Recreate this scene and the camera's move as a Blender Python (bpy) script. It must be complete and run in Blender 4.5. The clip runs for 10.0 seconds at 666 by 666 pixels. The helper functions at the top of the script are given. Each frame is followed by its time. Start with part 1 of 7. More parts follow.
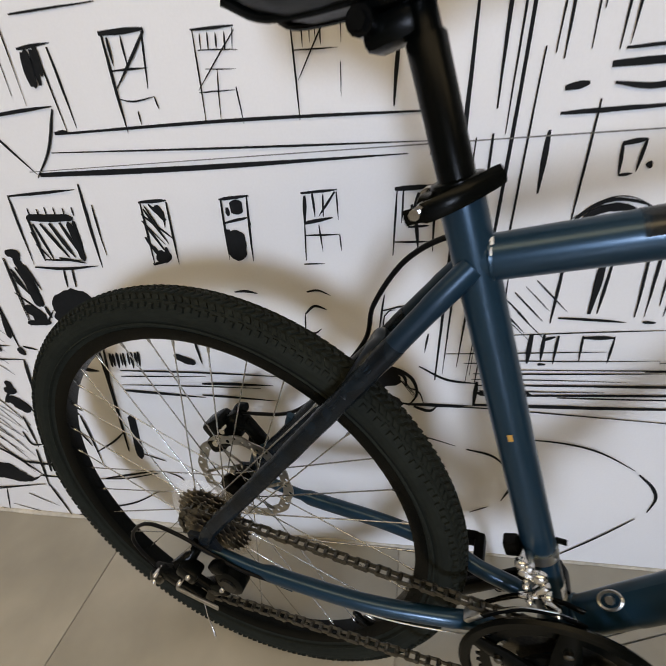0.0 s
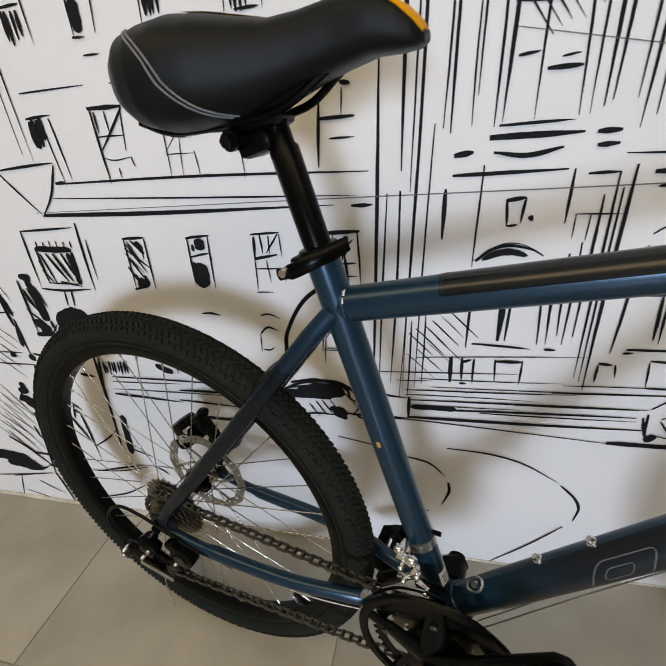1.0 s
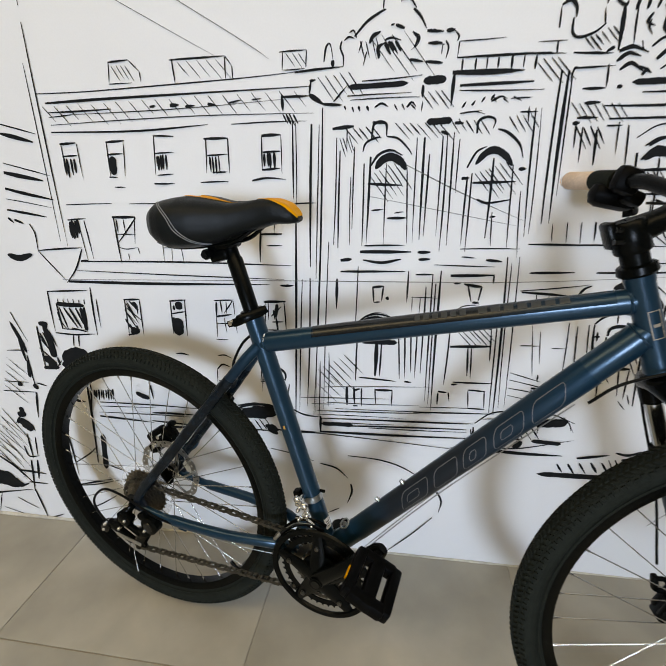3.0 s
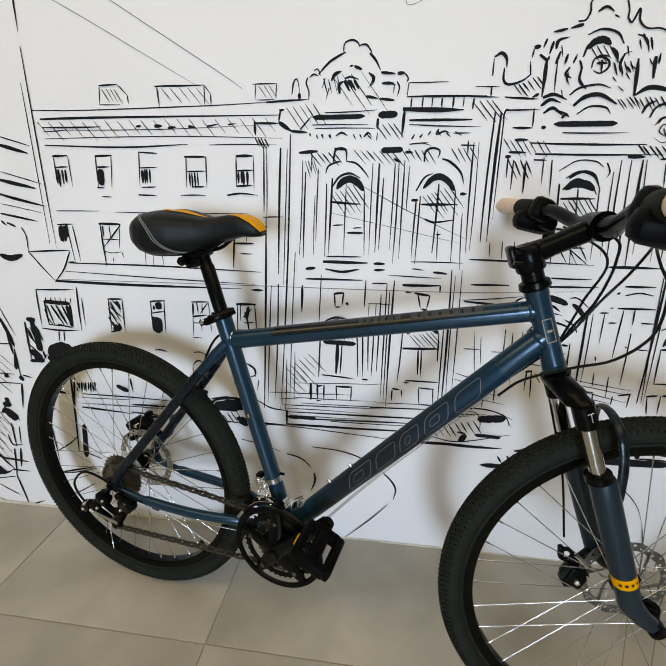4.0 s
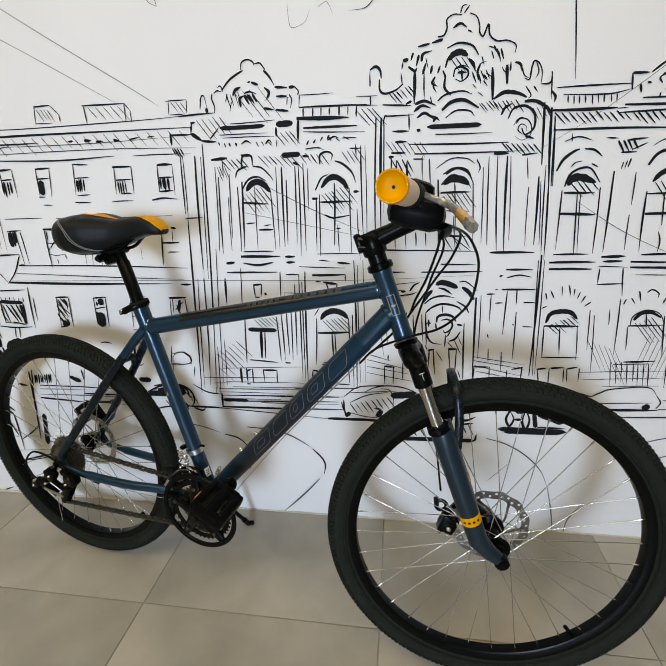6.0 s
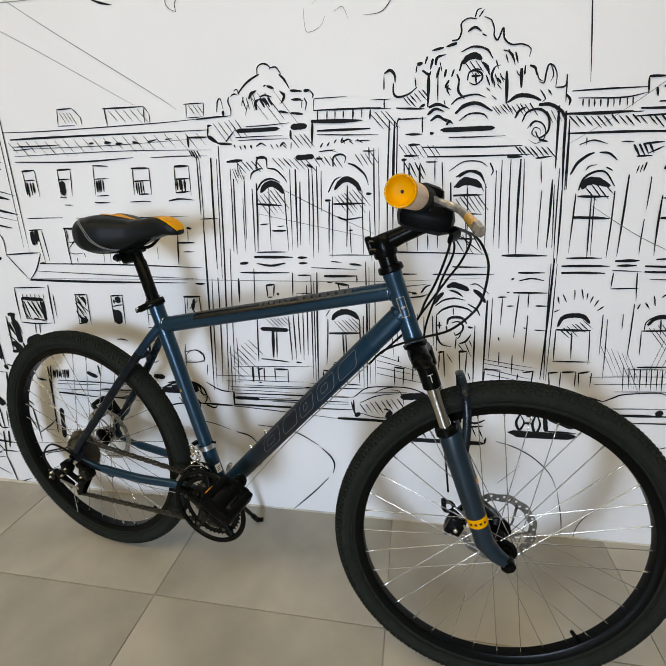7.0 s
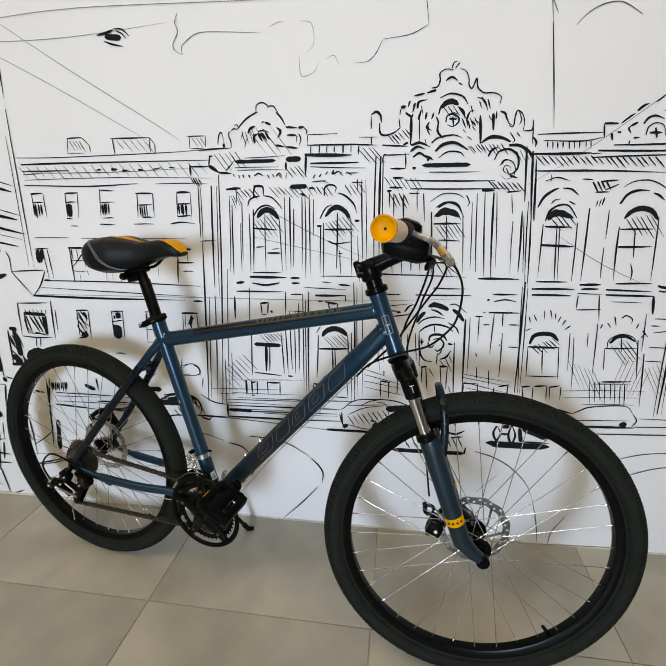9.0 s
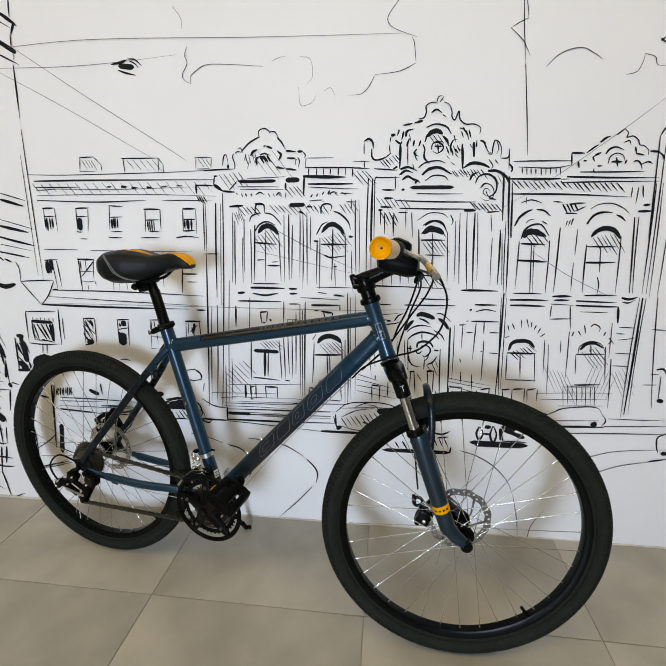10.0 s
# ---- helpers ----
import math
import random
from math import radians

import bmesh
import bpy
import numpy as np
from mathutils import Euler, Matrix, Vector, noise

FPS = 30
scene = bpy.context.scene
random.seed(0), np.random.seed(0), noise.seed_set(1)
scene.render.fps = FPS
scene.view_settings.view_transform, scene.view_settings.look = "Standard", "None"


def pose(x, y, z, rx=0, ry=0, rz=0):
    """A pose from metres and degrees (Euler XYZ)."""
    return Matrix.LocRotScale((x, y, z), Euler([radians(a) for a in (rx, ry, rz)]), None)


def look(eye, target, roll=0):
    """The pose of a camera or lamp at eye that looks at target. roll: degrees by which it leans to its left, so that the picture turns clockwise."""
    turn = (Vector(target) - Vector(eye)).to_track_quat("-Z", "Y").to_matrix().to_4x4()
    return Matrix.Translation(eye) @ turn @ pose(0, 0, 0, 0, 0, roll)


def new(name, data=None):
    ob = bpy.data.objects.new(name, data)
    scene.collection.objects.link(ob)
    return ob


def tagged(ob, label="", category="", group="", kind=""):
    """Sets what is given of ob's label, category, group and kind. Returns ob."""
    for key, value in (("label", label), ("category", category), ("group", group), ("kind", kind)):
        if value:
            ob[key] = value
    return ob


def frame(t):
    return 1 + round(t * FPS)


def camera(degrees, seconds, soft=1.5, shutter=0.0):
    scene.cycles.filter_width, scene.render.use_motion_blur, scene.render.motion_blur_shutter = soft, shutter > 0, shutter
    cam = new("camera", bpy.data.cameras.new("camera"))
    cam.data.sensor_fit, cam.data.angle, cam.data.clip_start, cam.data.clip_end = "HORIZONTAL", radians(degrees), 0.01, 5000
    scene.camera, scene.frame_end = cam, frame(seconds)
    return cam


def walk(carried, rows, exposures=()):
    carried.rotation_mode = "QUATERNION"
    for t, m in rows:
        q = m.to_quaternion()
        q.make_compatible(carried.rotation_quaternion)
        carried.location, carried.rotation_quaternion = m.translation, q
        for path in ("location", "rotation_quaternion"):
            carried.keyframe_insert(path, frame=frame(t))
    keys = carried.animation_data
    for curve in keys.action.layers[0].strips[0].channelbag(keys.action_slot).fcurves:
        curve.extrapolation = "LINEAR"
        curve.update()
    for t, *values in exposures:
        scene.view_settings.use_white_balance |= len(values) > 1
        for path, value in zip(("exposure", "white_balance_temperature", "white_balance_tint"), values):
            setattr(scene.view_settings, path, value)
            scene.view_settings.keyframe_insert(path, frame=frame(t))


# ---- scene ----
cam = camera(75.0, 10.0, soft=0.6, shutter=0.3)
PATH = [
    (0, (0.586, -0.563, 0.836), (0.217, 1.135, -0.153), -5.9),
    (0.5, (0.663, -0.606, 0.882), (0.213, 1.078, -0.1), -4.8),
    (1, (0.733, -0.615, 0.893), (0.245, 1.074, -0.06), -6.4),
    (1.5, (0.794, -0.653, 0.916), (0.279, 1.048, 0.0), -4.1),
    (2, (0.821, -0.702, 0.917), (0.387, 1.053, 0.062), -5.7),
    (2.5, (0.839, -0.815, 0.958), (0.465, 0.995, 0.194), -4.1),
    (2.7, (0.86, -0.86, 0.97), (0.496, 0.971, 0.251), -3.3),
    (3.8, (0.929, -1.01, 1.023), (0.685, 0.856, 0.346), -0.1),
    (4, (0.954, -1.013, 1.016), (0.684, 0.85, 0.343), -0.3),
    (4.5, (1.044, -1.038, 1.004), (0.72, 0.814, 0.321), -1.9),
    (5, (1.136, -1.074, 1.004), (0.821, 0.78, 0.323), -2.6),
    (5.5, (1.182, -1.094, 1.011), (0.881, 0.771, 0.356), -2.8),
    (5.7, (1.195, -1.1, 1.007), (0.906, 0.765, 0.345), -2.6),
    (6.8, (1.196, -1.103, 1.015), (0.87, 0.757, 0.358), -1.2),
    (7, (1.202, -1.111, 1.012), (0.85, 0.745, 0.355), -2.0),
    (7.5, (1.22, -1.136, 1.014), (0.865, 0.73, 0.388), -2.6),
    (8, (1.228, -1.15, 1.021), (0.902, 0.721, 0.393), -2.5),
    (8.5, (1.228, -1.166, 1.027), (0.933, 0.719, 0.426), -2.1),
    (9, (1.209, -1.189, 1.034), (0.912, 0.701, 0.451), -1.0),
    (9.5, (1.201, -1.235, 1.053), (0.935, 0.67, 0.506), -0.8),
    (10, (1.198, -1.283, 1.051), (0.96, 0.629, 0.514), -0.4),
]
EXPOSURES = [(0.0, -0.09, 8050, 18.0), (1.0, -0.09, 8050, 16.0), (3.0, 0.03, 7780, 13.5), (10.0, 0.04, 7720, 13.5)]
walk(cam, [(t, look(eye, target, roll)) for t, eye, target, roll in PATH], EXPOSURES)

# ---- fitted numbers ----
WINDOW_W, PANEL_W = 76.0, 17.5
BIKE_M = pose(0.3207, -0.1930, 0.0, -1.88, 0, -11.48)
STEER_DEG, CRANK_DEG, PEDAL_TILT = 12.5, 46.0, 25.0
CLAMP_X, CLAMP_Z, BAR_HALF, BAR_SWEEP, BAR_RISE = 0.930, 0.950, 0.330, 0.054, 0.018
LEVER_TIP = Vector((0.960, -0.296, 0.929))

# ---- light and sky ----
world = bpy.data.worlds.new("world")
scene.world = world
world.use_nodes = True
wnt = world.node_tree
sky = wnt.nodes.new("ShaderNodeTexSky")
sky.sky_type = "NISHITA"
sky.sun_disc = False
sky.sun_elevation = radians(35)
sky.sun_rotation = radians(200)
wnt.links.new(sky.outputs[0], wnt.nodes["Background"].inputs[0])
wnt.nodes["Background"].inputs[1].default_value = 0.1


def area_lamp(name, m, sx, sy, watts, colour, spread=180):
    data = bpy.data.lights.new(name, "AREA")
    data.shape, data.size, data.size_y = "RECTANGLE", sx, sy
    data.energy, data.color, data.spread = watts, colour, radians(spread)
    ob = new(name, data)
    ob.matrix_world = m
    return ob


# the shop window behind the camera, and the panels in the ceiling
area_lamp("window_daylight", look((0.95, -4.55, 1.1), (0.55, 0, 0.25)), 0.9, 1.1, WINDOW_W, (0.50, 0.69, 1.0), 115)
for lx, ly in ((-1.5, -1.7), (0.2, -2.0), (1.9, -1.7)):
    area_lamp("ceiling_panel_lamp", pose(lx, ly, 2.86), 1.7, 1.1, PANEL_W, (1.0, 0.87, 0.55))


# ---- materials ----
def material(name, colour, rough=0.5, metal=0.0, coat=0.0, grain=0.0, grain_scale=40.0, stain=0.0, stain_scale=4.0,
             bump=0.0, bump_scale=200.0, per_piece=0.0, rough_var=0.0, gloss=0.5):
    m = bpy.data.materials.new(name)
    m.use_nodes = True
    nt = m.node_tree
    b = nt.nodes["Principled BSDF"]
    b.inputs["Roughness"].default_value = rough
    b.inputs["Metallic"].default_value = metal
    b.inputs["Specular IOR Level"].default_value = gloss
    b.inputs["Coat Weight"].default_value = coat
    b.inputs["Coat Roughness"].default_value = 0.12
    b.inputs["Base Color"].default_value = (*colour, 1)
    co = nt.nodes.new("ShaderNodeTexCoord").outputs["Object"]
    last = None

    def noise_node(scale, detail=4.0):
        t = nt.nodes.new("ShaderNodeTexNoise")
        t.inputs["Scale"].default_value, t.inputs["Detail"].default_value = scale, detail
        nt.links.new(co, t.inputs["Vector"])
        return t.outputs["Fac"]

    def scaled(src, amount):
        r = nt.nodes.new("ShaderNodeMapRange")
        r.inputs["From Min"].default_value, r.inputs["From Max"].default_value = 0.3, 0.7
        r.inputs["To Min"].default_value, r.inputs["To Max"].default_value = 1 - amount, 1 + amount
        nt.links.new(src, r.inputs["Value"])
        return r.outputs["Result"]

    factors = []
    if grain:
        factors.append(scaled(noise_node(grain_scale), grain))
    if stain:
        factors.append(scaled(noise_node(stain_scale, 6.0), stain))
    if per_piece:
        info = nt.nodes.new("ShaderNodeObjectInfo")
        r = nt.nodes.new("ShaderNodeMapRange")
        r.inputs["To Min"].default_value, r.inputs["To Max"].default_value = 1 - per_piece, 1 + per_piece
        nt.links.new(info.outputs["Random"], r.inputs["Value"])
        factors.append(r.outputs["Result"])
    if factors:
        last = factors[0]
        for f in factors[1:]:
            mul = nt.nodes.new("ShaderNodeMath")
            mul.operation = "MULTIPLY"
            nt.links.new(last, mul.inputs[0])
            nt.links.new(f, mul.inputs[1])
            last = mul.outputs[0]
        mix = nt.nodes.new("ShaderNodeVectorMath")
        mix.operation = "SCALE"
        mix.inputs[0].default_value = colour
        nt.links.new(last, mix.inputs["Scale"])
        nt.links.new(mix.outputs[0], b.inputs["Base Color"])
    if rough_var:
        r = nt.nodes.new("ShaderNodeMapRange")
        r.inputs["From Min"].default_value, r.inputs["From Max"].default_value = 0.3, 0.7
        r.inputs["To Min"].default_value, r.inputs["To Max"].default_value = rough - rough_var, rough + rough_var
        nt.links.new(noise_node(stain_scale * 3), r.inputs["Value"])
        nt.links.new(r.outputs["Result"], b.inputs["Roughness"])
    if bump:
        bn = nt.nodes.new("ShaderNodeBump")
        bn.inputs["Strength"].default_value = bump
        bn.inputs["Distance"].default_value = 0.002
        nt.links.new(noise_node(bump_scale, 3.0), bn.inputs["Height"])
        nt.links.new(bn.outputs[0], b.inputs["Normal"])
    return m


M_WALL = material("matt_wall_print", (0.80, 0.80, 0.80), 0.6, grain=0.012, grain_scale=300, stain=0.02, stain_scale=2.5, bump=0.08, bump_scale=500)
M_INK = material("black_print_ink", (0.010, 0.011, 0.012), 0.7, gloss=0.12, grain=0.15, grain_scale=90)
M_GREYINK = material("grey_print_ink", (0.17, 0.165, 0.155), 0.7, gloss=0.12, grain=0.15, grain_scale=90)
M_SHOP = material("grey_painted_wall", (0.30, 0.29, 0.28), 0.8, grain=0.03, grain_scale=60, stain=0.05)
M_PLASTER = material("white_plaster", (0.72, 0.71, 0.69), 0.8, grain=0.03, grain_scale=60, stain=0.03)
M_TILE = material("beige_grey_porcelain_tile", (0.378, 0.350, 0.285), 0.36, grain=0.07, grain_scale=9, stain=0.24, stain_scale=2.6, bump=0.04, bump_scale=120, per_piece=0.04, rough_var=0.06)
M_GROUT = material("dark_grout", (0.36, 0.325, 0.265), 0.9, grain=0.1, grain_scale=150)
M_PAINT = material("satin_blue_frame_paint", (0.0072, 0.0360, 0.064), 0.30, metal=0.45, coat=0.15, grain=0.06, grain_scale=400, stain=0.04, stain_scale=12)
M_FORK = material("matt_navy_fork_paint", (0.0046, 0.0185, 0.0300), 0.40, metal=0.25, coat=0.05, grain=0.08, grain_scale=300, stain=0.06, stain_scale=14)
M_RUBBER = material("black_tyre_rubber", (0.0112, 0.0136, 0.0104), 0.75, gloss=0.12, grain=0.18, grain_scale=120, stain=0.12, stain_scale=20, bump=0.25, bump_scale=600)
M_BLACK = material("satin_black_plastic", (0.0017, 0.0022, 0.0019), 0.26, gloss=0.09, grain=0.1, grain_scale=150, bump=0.05, bump_scale=900)
M_POD = material("matt_black_plastic", (0.0016, 0.0017, 0.0017), 0.42, gloss=0.055, grain=0.1, grain_scale=150, bump=0.1, bump_scale=500)
M_GLOSS = material("gloss_black_metal", (0.003, 0.0035, 0.0035), 0.14, gloss=0.25, metal=0.0, coat=0.1, grain=0.05, grain_scale=100)
M_VINYL = material("black_saddle_vinyl", (0.0055, 0.0068, 0.0068), 0.42, gloss=0.17, grain=0.1, grain_scale=200, bump=0.18, bump_scale=1400)
M_CHROME = material("polished_steel", (0.75, 0.75, 0.74), 0.16, metal=1.0, grain=0.08, grain_scale=60)
M_STANCHION = material("smoky_chromed_tube", (0.46, 0.46, 0.44), 0.13, metal=1.0, grain=0.05, grain_scale=60)
M_STEEL = material("brushed_steel", (0.52, 0.52, 0.50), 0.33, metal=1.0, grain=0.14, grain_scale=150)
# one disc steel in two tones: reflected light put into the colour, rear brighter
M_ROTOR_LIT = material("lit_disc_steel", (0.42, 0.42, 0.40), 0.32, metal=1.0, grain=0.14, grain_scale=150)
M_ROTOR_SHADED = material("shaded_disc_steel", (0.20, 0.20, 0.19), 0.36, metal=1.0, grain=0.14, grain_scale=150)
M_SPROCKET = material("oiled_brown_steel", (0.23, 0.21, 0.175), 0.34, metal=1.0, grain=0.25, grain_scale=200)
M_CHAIN = material("oiled_chain_steel", (0.12, 0.115, 0.10), 0.32, metal=1.0, grain=0.3, grain_scale=300)
M_YELLOW = material("amber_yellow_plastic", (0.74, 0.325, 0.0), 0.5, gloss=0.15, grain=0.04, grain_scale=90, bump=0.04)
M_CORK = material("beige_cork_grip", (0.78, 0.60, 0.46), 0.7, grain=0.10, grain_scale=250, stain=0.05, stain_scale=40, bump=0.3, bump_scale=700)
M_BRONZE = material("amber_wrapped_film", (0.46, 0.25, 0.055), 0.22, grain=0.25, grain_scale=90, coat=0.6, bump=0.4, bump_scale=120)
M_FILM = material("crinkled_clear_film", (0.36, 0.33, 0.28), 0.16, metal=0.55, grain=0.3, grain_scale=160, coat=0.5, bump=1.0, bump_scale=110)
M_CABLE = material("black_cable_housing", (0.003, 0.003, 0.003), 0.4, gloss=0.12)
M_SPOKE = material("stainless_spoke", (0.56, 0.56, 0.55), 0.20, metal=1.0, grain=0.05, grain_scale=100)
M_STAY = material("crinkled_dark_stay_film", (0.0042, 0.0080, 0.0115), 0.27, grain=0.5, grain_scale=55, gloss=0.24, stain=0.4, stain_scale=40, bump=0.35, bump_scale=110)
M_THREAD = material("grey_stitching", (0.21, 0.22, 0.22), 0.8, grain=0.35, grain_scale=900)
M_DECAL = material("matt_black_decal", (0.006, 0.0075, 0.0095), 0.36, gloss=0.22, grain=0.05)
M_MARK = material("pale_grey_decal_line", (0.27, 0.235, 0.18), 0.45, grain=0.08, grain_scale=300)
M_FAINT = material("faint_grey_decal_line", (0.028, 0.030, 0.029), 0.4, grain=0.08, grain_scale=300)
M_MARKDIM = material("dim_grey_decal_line", (0.13, 0.13, 0.135), 0.45, grain=0.08, grain_scale=300)
M_CAULK = material("soiled_pale_filler", (0.56, 0.52, 0.44), 0.8, grain=0.12, grain_scale=90, stain=0.3, stain_scale=7)
M_WHITE = material("white_sticker", (0.72, 0.73, 0.72), 0.5, grain=0.04, grain_scale=200)


def fading(name, dark, a, b, c, d, rough=0.34, gloss=0.28):
    """Dark lacquer that fades into the blue frame paint towards both ends of a tube, along x."""
    m = material(name, dark, rough, grain=0.05, gloss=gloss)
    nt = m.node_tree
    p = nt.nodes["Principled BSDF"]
    sep = nt.nodes.new("ShaderNodeSeparateXYZ")
    nt.links.new(nt.nodes.new("ShaderNodeTexCoord").outputs["Object"], sep.inputs[0])
    span = nt.nodes.new("ShaderNodeMapRange")
    span.inputs["From Min"].default_value, span.inputs["From Max"].default_value = a, d
    nt.links.new(sep.outputs["X"], span.inputs["Value"])
    ramp = nt.nodes.new("ShaderNodeValToRGB")
    stops = ramp.color_ramp.elements
    stops[0].position, stops[0].color = 0.0, (1, 1, 1, 1)
    stops[1].position, stops[1].color = 1.0, (1, 1, 1, 1)
    for at in ((b - a) / (d - a), (c - a) / (d - a)):
        stops.new(at).color = (0, 0, 0, 1)
    nt.links.new(span.outputs["Result"], ramp.inputs["Fac"])
    mix = nt.nodes.new("ShaderNodeMix")
    mix.data_type = "RGBA"
    mix.inputs["A"].default_value, mix.inputs["B"].default_value = (*dark, 1), (0.0072, 0.0360, 0.066, 1)
    nt.links.new(ramp.outputs["Color"], mix.inputs["Factor"])
    nt.links.new(mix.outputs["Result"], p.inputs["Base Color"])
    half = nt.nodes.new("ShaderNodeMath")
    half.operation = "MULTIPLY"
    half.inputs[1].default_value = 0.4
    nt.links.new(ramp.outputs["Color"], half.inputs[0])
    nt.links.new(half.outputs[0], p.inputs["Metallic"])
    return m


M_DOWNFADE = fading("black_lacquer_fading_to_blue", (0.009, 0.0125, 0.0165), 0.485, 0.555, 0.66, 0.83)
M_TOPFADE = fading("black_lacquer_along_the_top_tube", (0.0065, 0.0080, 0.0085), 0.405, 0.42, 0.68, 0.85, 0.21, 0.42)
M_STAYFADE = fading("black_lacquer_on_the_stays", (0.0035, 0.0065, 0.011), -0.2, -0.1, 0.22, 0.335)
M_CLEAR = bpy.data.materials.new("clear_plastic")
M_CLEAR.use_nodes = True
_p = M_CLEAR.node_tree.nodes["Principled BSDF"]
_p.inputs["Base Color"].default_value = (0.93, 0.92, 0.90, 1)
_p.inputs["Roughness"].default_value = 0.12
_p.inputs["Alpha"].default_value = 0.14


# ---- mesh tools ----
def V(*a):
    return Vector(a)


def finish(name, bm, mats, parent=None, label="", smooth=True):
    me = bpy.data.meshes.new(name)
    bmesh.ops.recalc_face_normals(bm, faces=bm.faces)
    bm.to_mesh(me)
    bm.free()
    for m in (mats if isinstance(mats, (list, tuple)) else [mats]):
        me.materials.append(m)
    if smooth:
        me.shade_smooth()
        me.set_sharp_from_angle(angle=radians(40))
    ob = new(name, me)
    if parent is not None:
        ob.parent = parent
    if label:
        tagged(ob, label)
    return ob


def part(name, bm, material_used, parent, label="", smooth=True):
    return finish(name, bm, material_used, parent, label, smooth)


def frames_along(pts, up=None):
    """Parallel-transported side and up vectors along a line of points."""
    tang = []
    for i in range(len(pts)):
        a, b = pts[max(i - 1, 0)], pts[min(i + 1, len(pts) - 1)]
        tang.append((b - a).normalized())
    u = up if up is not None else (V(0, 0, 1) if abs(tang[0].z) < 0.9 else V(1, 0, 0))
    out = []
    for t in tang:
        u = (u - t * u.dot(t)).normalized()
        out.append((t, t.cross(u).normalized(), u))
    return out


def sweep(bm, pts, radii, seg=12, flat=1.0, up=None, caps=True, mat=0):
    """A round or flattened tube along points; flat scales it sideways."""
    pts = [Vector(p) for p in pts]
    if not isinstance(radii, (list, tuple)):
        radii = [radii] * len(pts)
    rings = []
    for p, (t, s, u), r in zip(pts, frames_along(pts, up), radii):
        rings.append([bm.verts.new(p + s * (math.cos(k * 2 * math.pi / seg) * r * flat) + u * (math.sin(k * 2 * math.pi / seg) * r)) for k in range(seg)])
    fs = []
    for a, b in zip(rings, rings[1:]):
        for k in range(seg):
            fs.append(bm.faces.new((a[k], a[(k + 1) % seg], b[(k + 1) % seg], b[k])))
    if caps:
        fs.append(bm.faces.new(rings[0][::-1]))
        fs.append(bm.faces.new(rings[-1]))
    for f in fs:
        f.material_index = mat
    return rings


def smooth_line(ctrl, n=8):
    """Catmull-Rom points through a few control points."""
    c = [Vector(p) for p in ctrl]
    c = [c[0] * 2 - c[1]] + c + [c[-1] * 2 - c[-2]]
    out = []
    for i in range(1, len(c) - 2):
        for k in range(n):
            t = k / n
            a, b, d, e = c[i - 1], c[i], c[i + 1], c[i + 2]
            out.append(0.5 * ((2 * b) + (d - a) * t + (2 * a - 5 * b + 4 * d - e) * t * t + (3 * b - a - 3 * d + e) * t ** 3))
    out.append(c[-2])
    return out


def box(bm, centre, size, m=None, bevel=0.0, mat=0):
    r = bmesh.ops.create_cube(bm, size=1.0)
    vs = r["verts"]
    for v in vs:
        v.co = Vector((v.co.x * size[0], v.co.y * size[1], v.co.z * size[2]))
        if m is not None:
            v.co = m @ v.co
        v.co += Vector(centre)
    es = list({e for v in vs for e in v.link_edges})
    fs = list({f for v in vs for f in v.link_faces})
    for f in fs:
        f.material_index = mat
    if bevel:
        bmesh.ops.bevel(bm, geom=es, offset=bevel, segments=2, affect="EDGES", profile=0.5)
    return vs


def lathe_y(bm, profile, centre, seg=48, closed=False, mat=0):
    """Turn (radius, y) pairs about the Y axis through centre."""
    c = Vector(centre)
    rings = []
    for k in range(seg):
        a = 2 * math.pi * k / seg
        rings.append([bm.verts.new(c + V(math.cos(a) * r, y, math.sin(a) * r)) for r, y in profile])
    m = len(profile)
    for k in range(seg):
        a, b = rings[k], rings[(k + 1) % seg]
        for j in range(m if closed else m - 1):
            f = bm.faces.new((a[j], a[(j + 1) % m], b[(j + 1) % m], b[j]))
            f.material_index = mat


def disc_cap_y(bm, r, y0, y1, centre, seg=32, mat=0):
    """A solid short cylinder about Y."""
    c = Vector(centre)
    sweep(bm, [c + V(0, y0, 0), c + V(0, y1, 0)], r, seg, mat=mat)


def toothed_plate(bm, r, teeth, depth, y0, y1, centre, hole, mat=0, duty=0.5):
    """A flat ring with teeth round its edge, about Y."""
    c = Vector(centre)
    outer = []
    for k in range(teeth):
        for f, rr in ((0.0, r - depth), (0.28, r - depth), (0.42, r), (0.58, r), (0.72, r - depth)):
            a = 2 * math.pi * (k + f) / teeth
            outer.append((math.cos(a), math.sin(a), rr))
    n = len(outer)
    loops = []
    for y, sel in ((y0, 1), (y1, 1), (y1, 0), (y0, 0)):
        loops.append([bm.verts.new(c + V(ca * (rr if sel else hole), y, sa * (rr if sel else hole))) for ca, sa, rr in outer])
    for i in range(4):
        a, b = loops[i], loops[(i + 1) % 4]
        for k in range(n):
            f = bm.faces.new((a[k], a[(k + 1) % n], b[(k + 1) % n], b[k]))
            f.material_index = mat


# ---- room ----
X0, X1, Y0, H = -2.0, 3.6, -4.6, 2.9


def wall_box(name, lo, hi, mat, label):
    bm = bmesh.new()
    lo, hi = Vector(lo), Vector(hi)
    box(bm, (lo + hi) / 2, hi - lo)
    return tagged(finish(name, bm, mat, smooth=False), label, "wall", kind="structure")


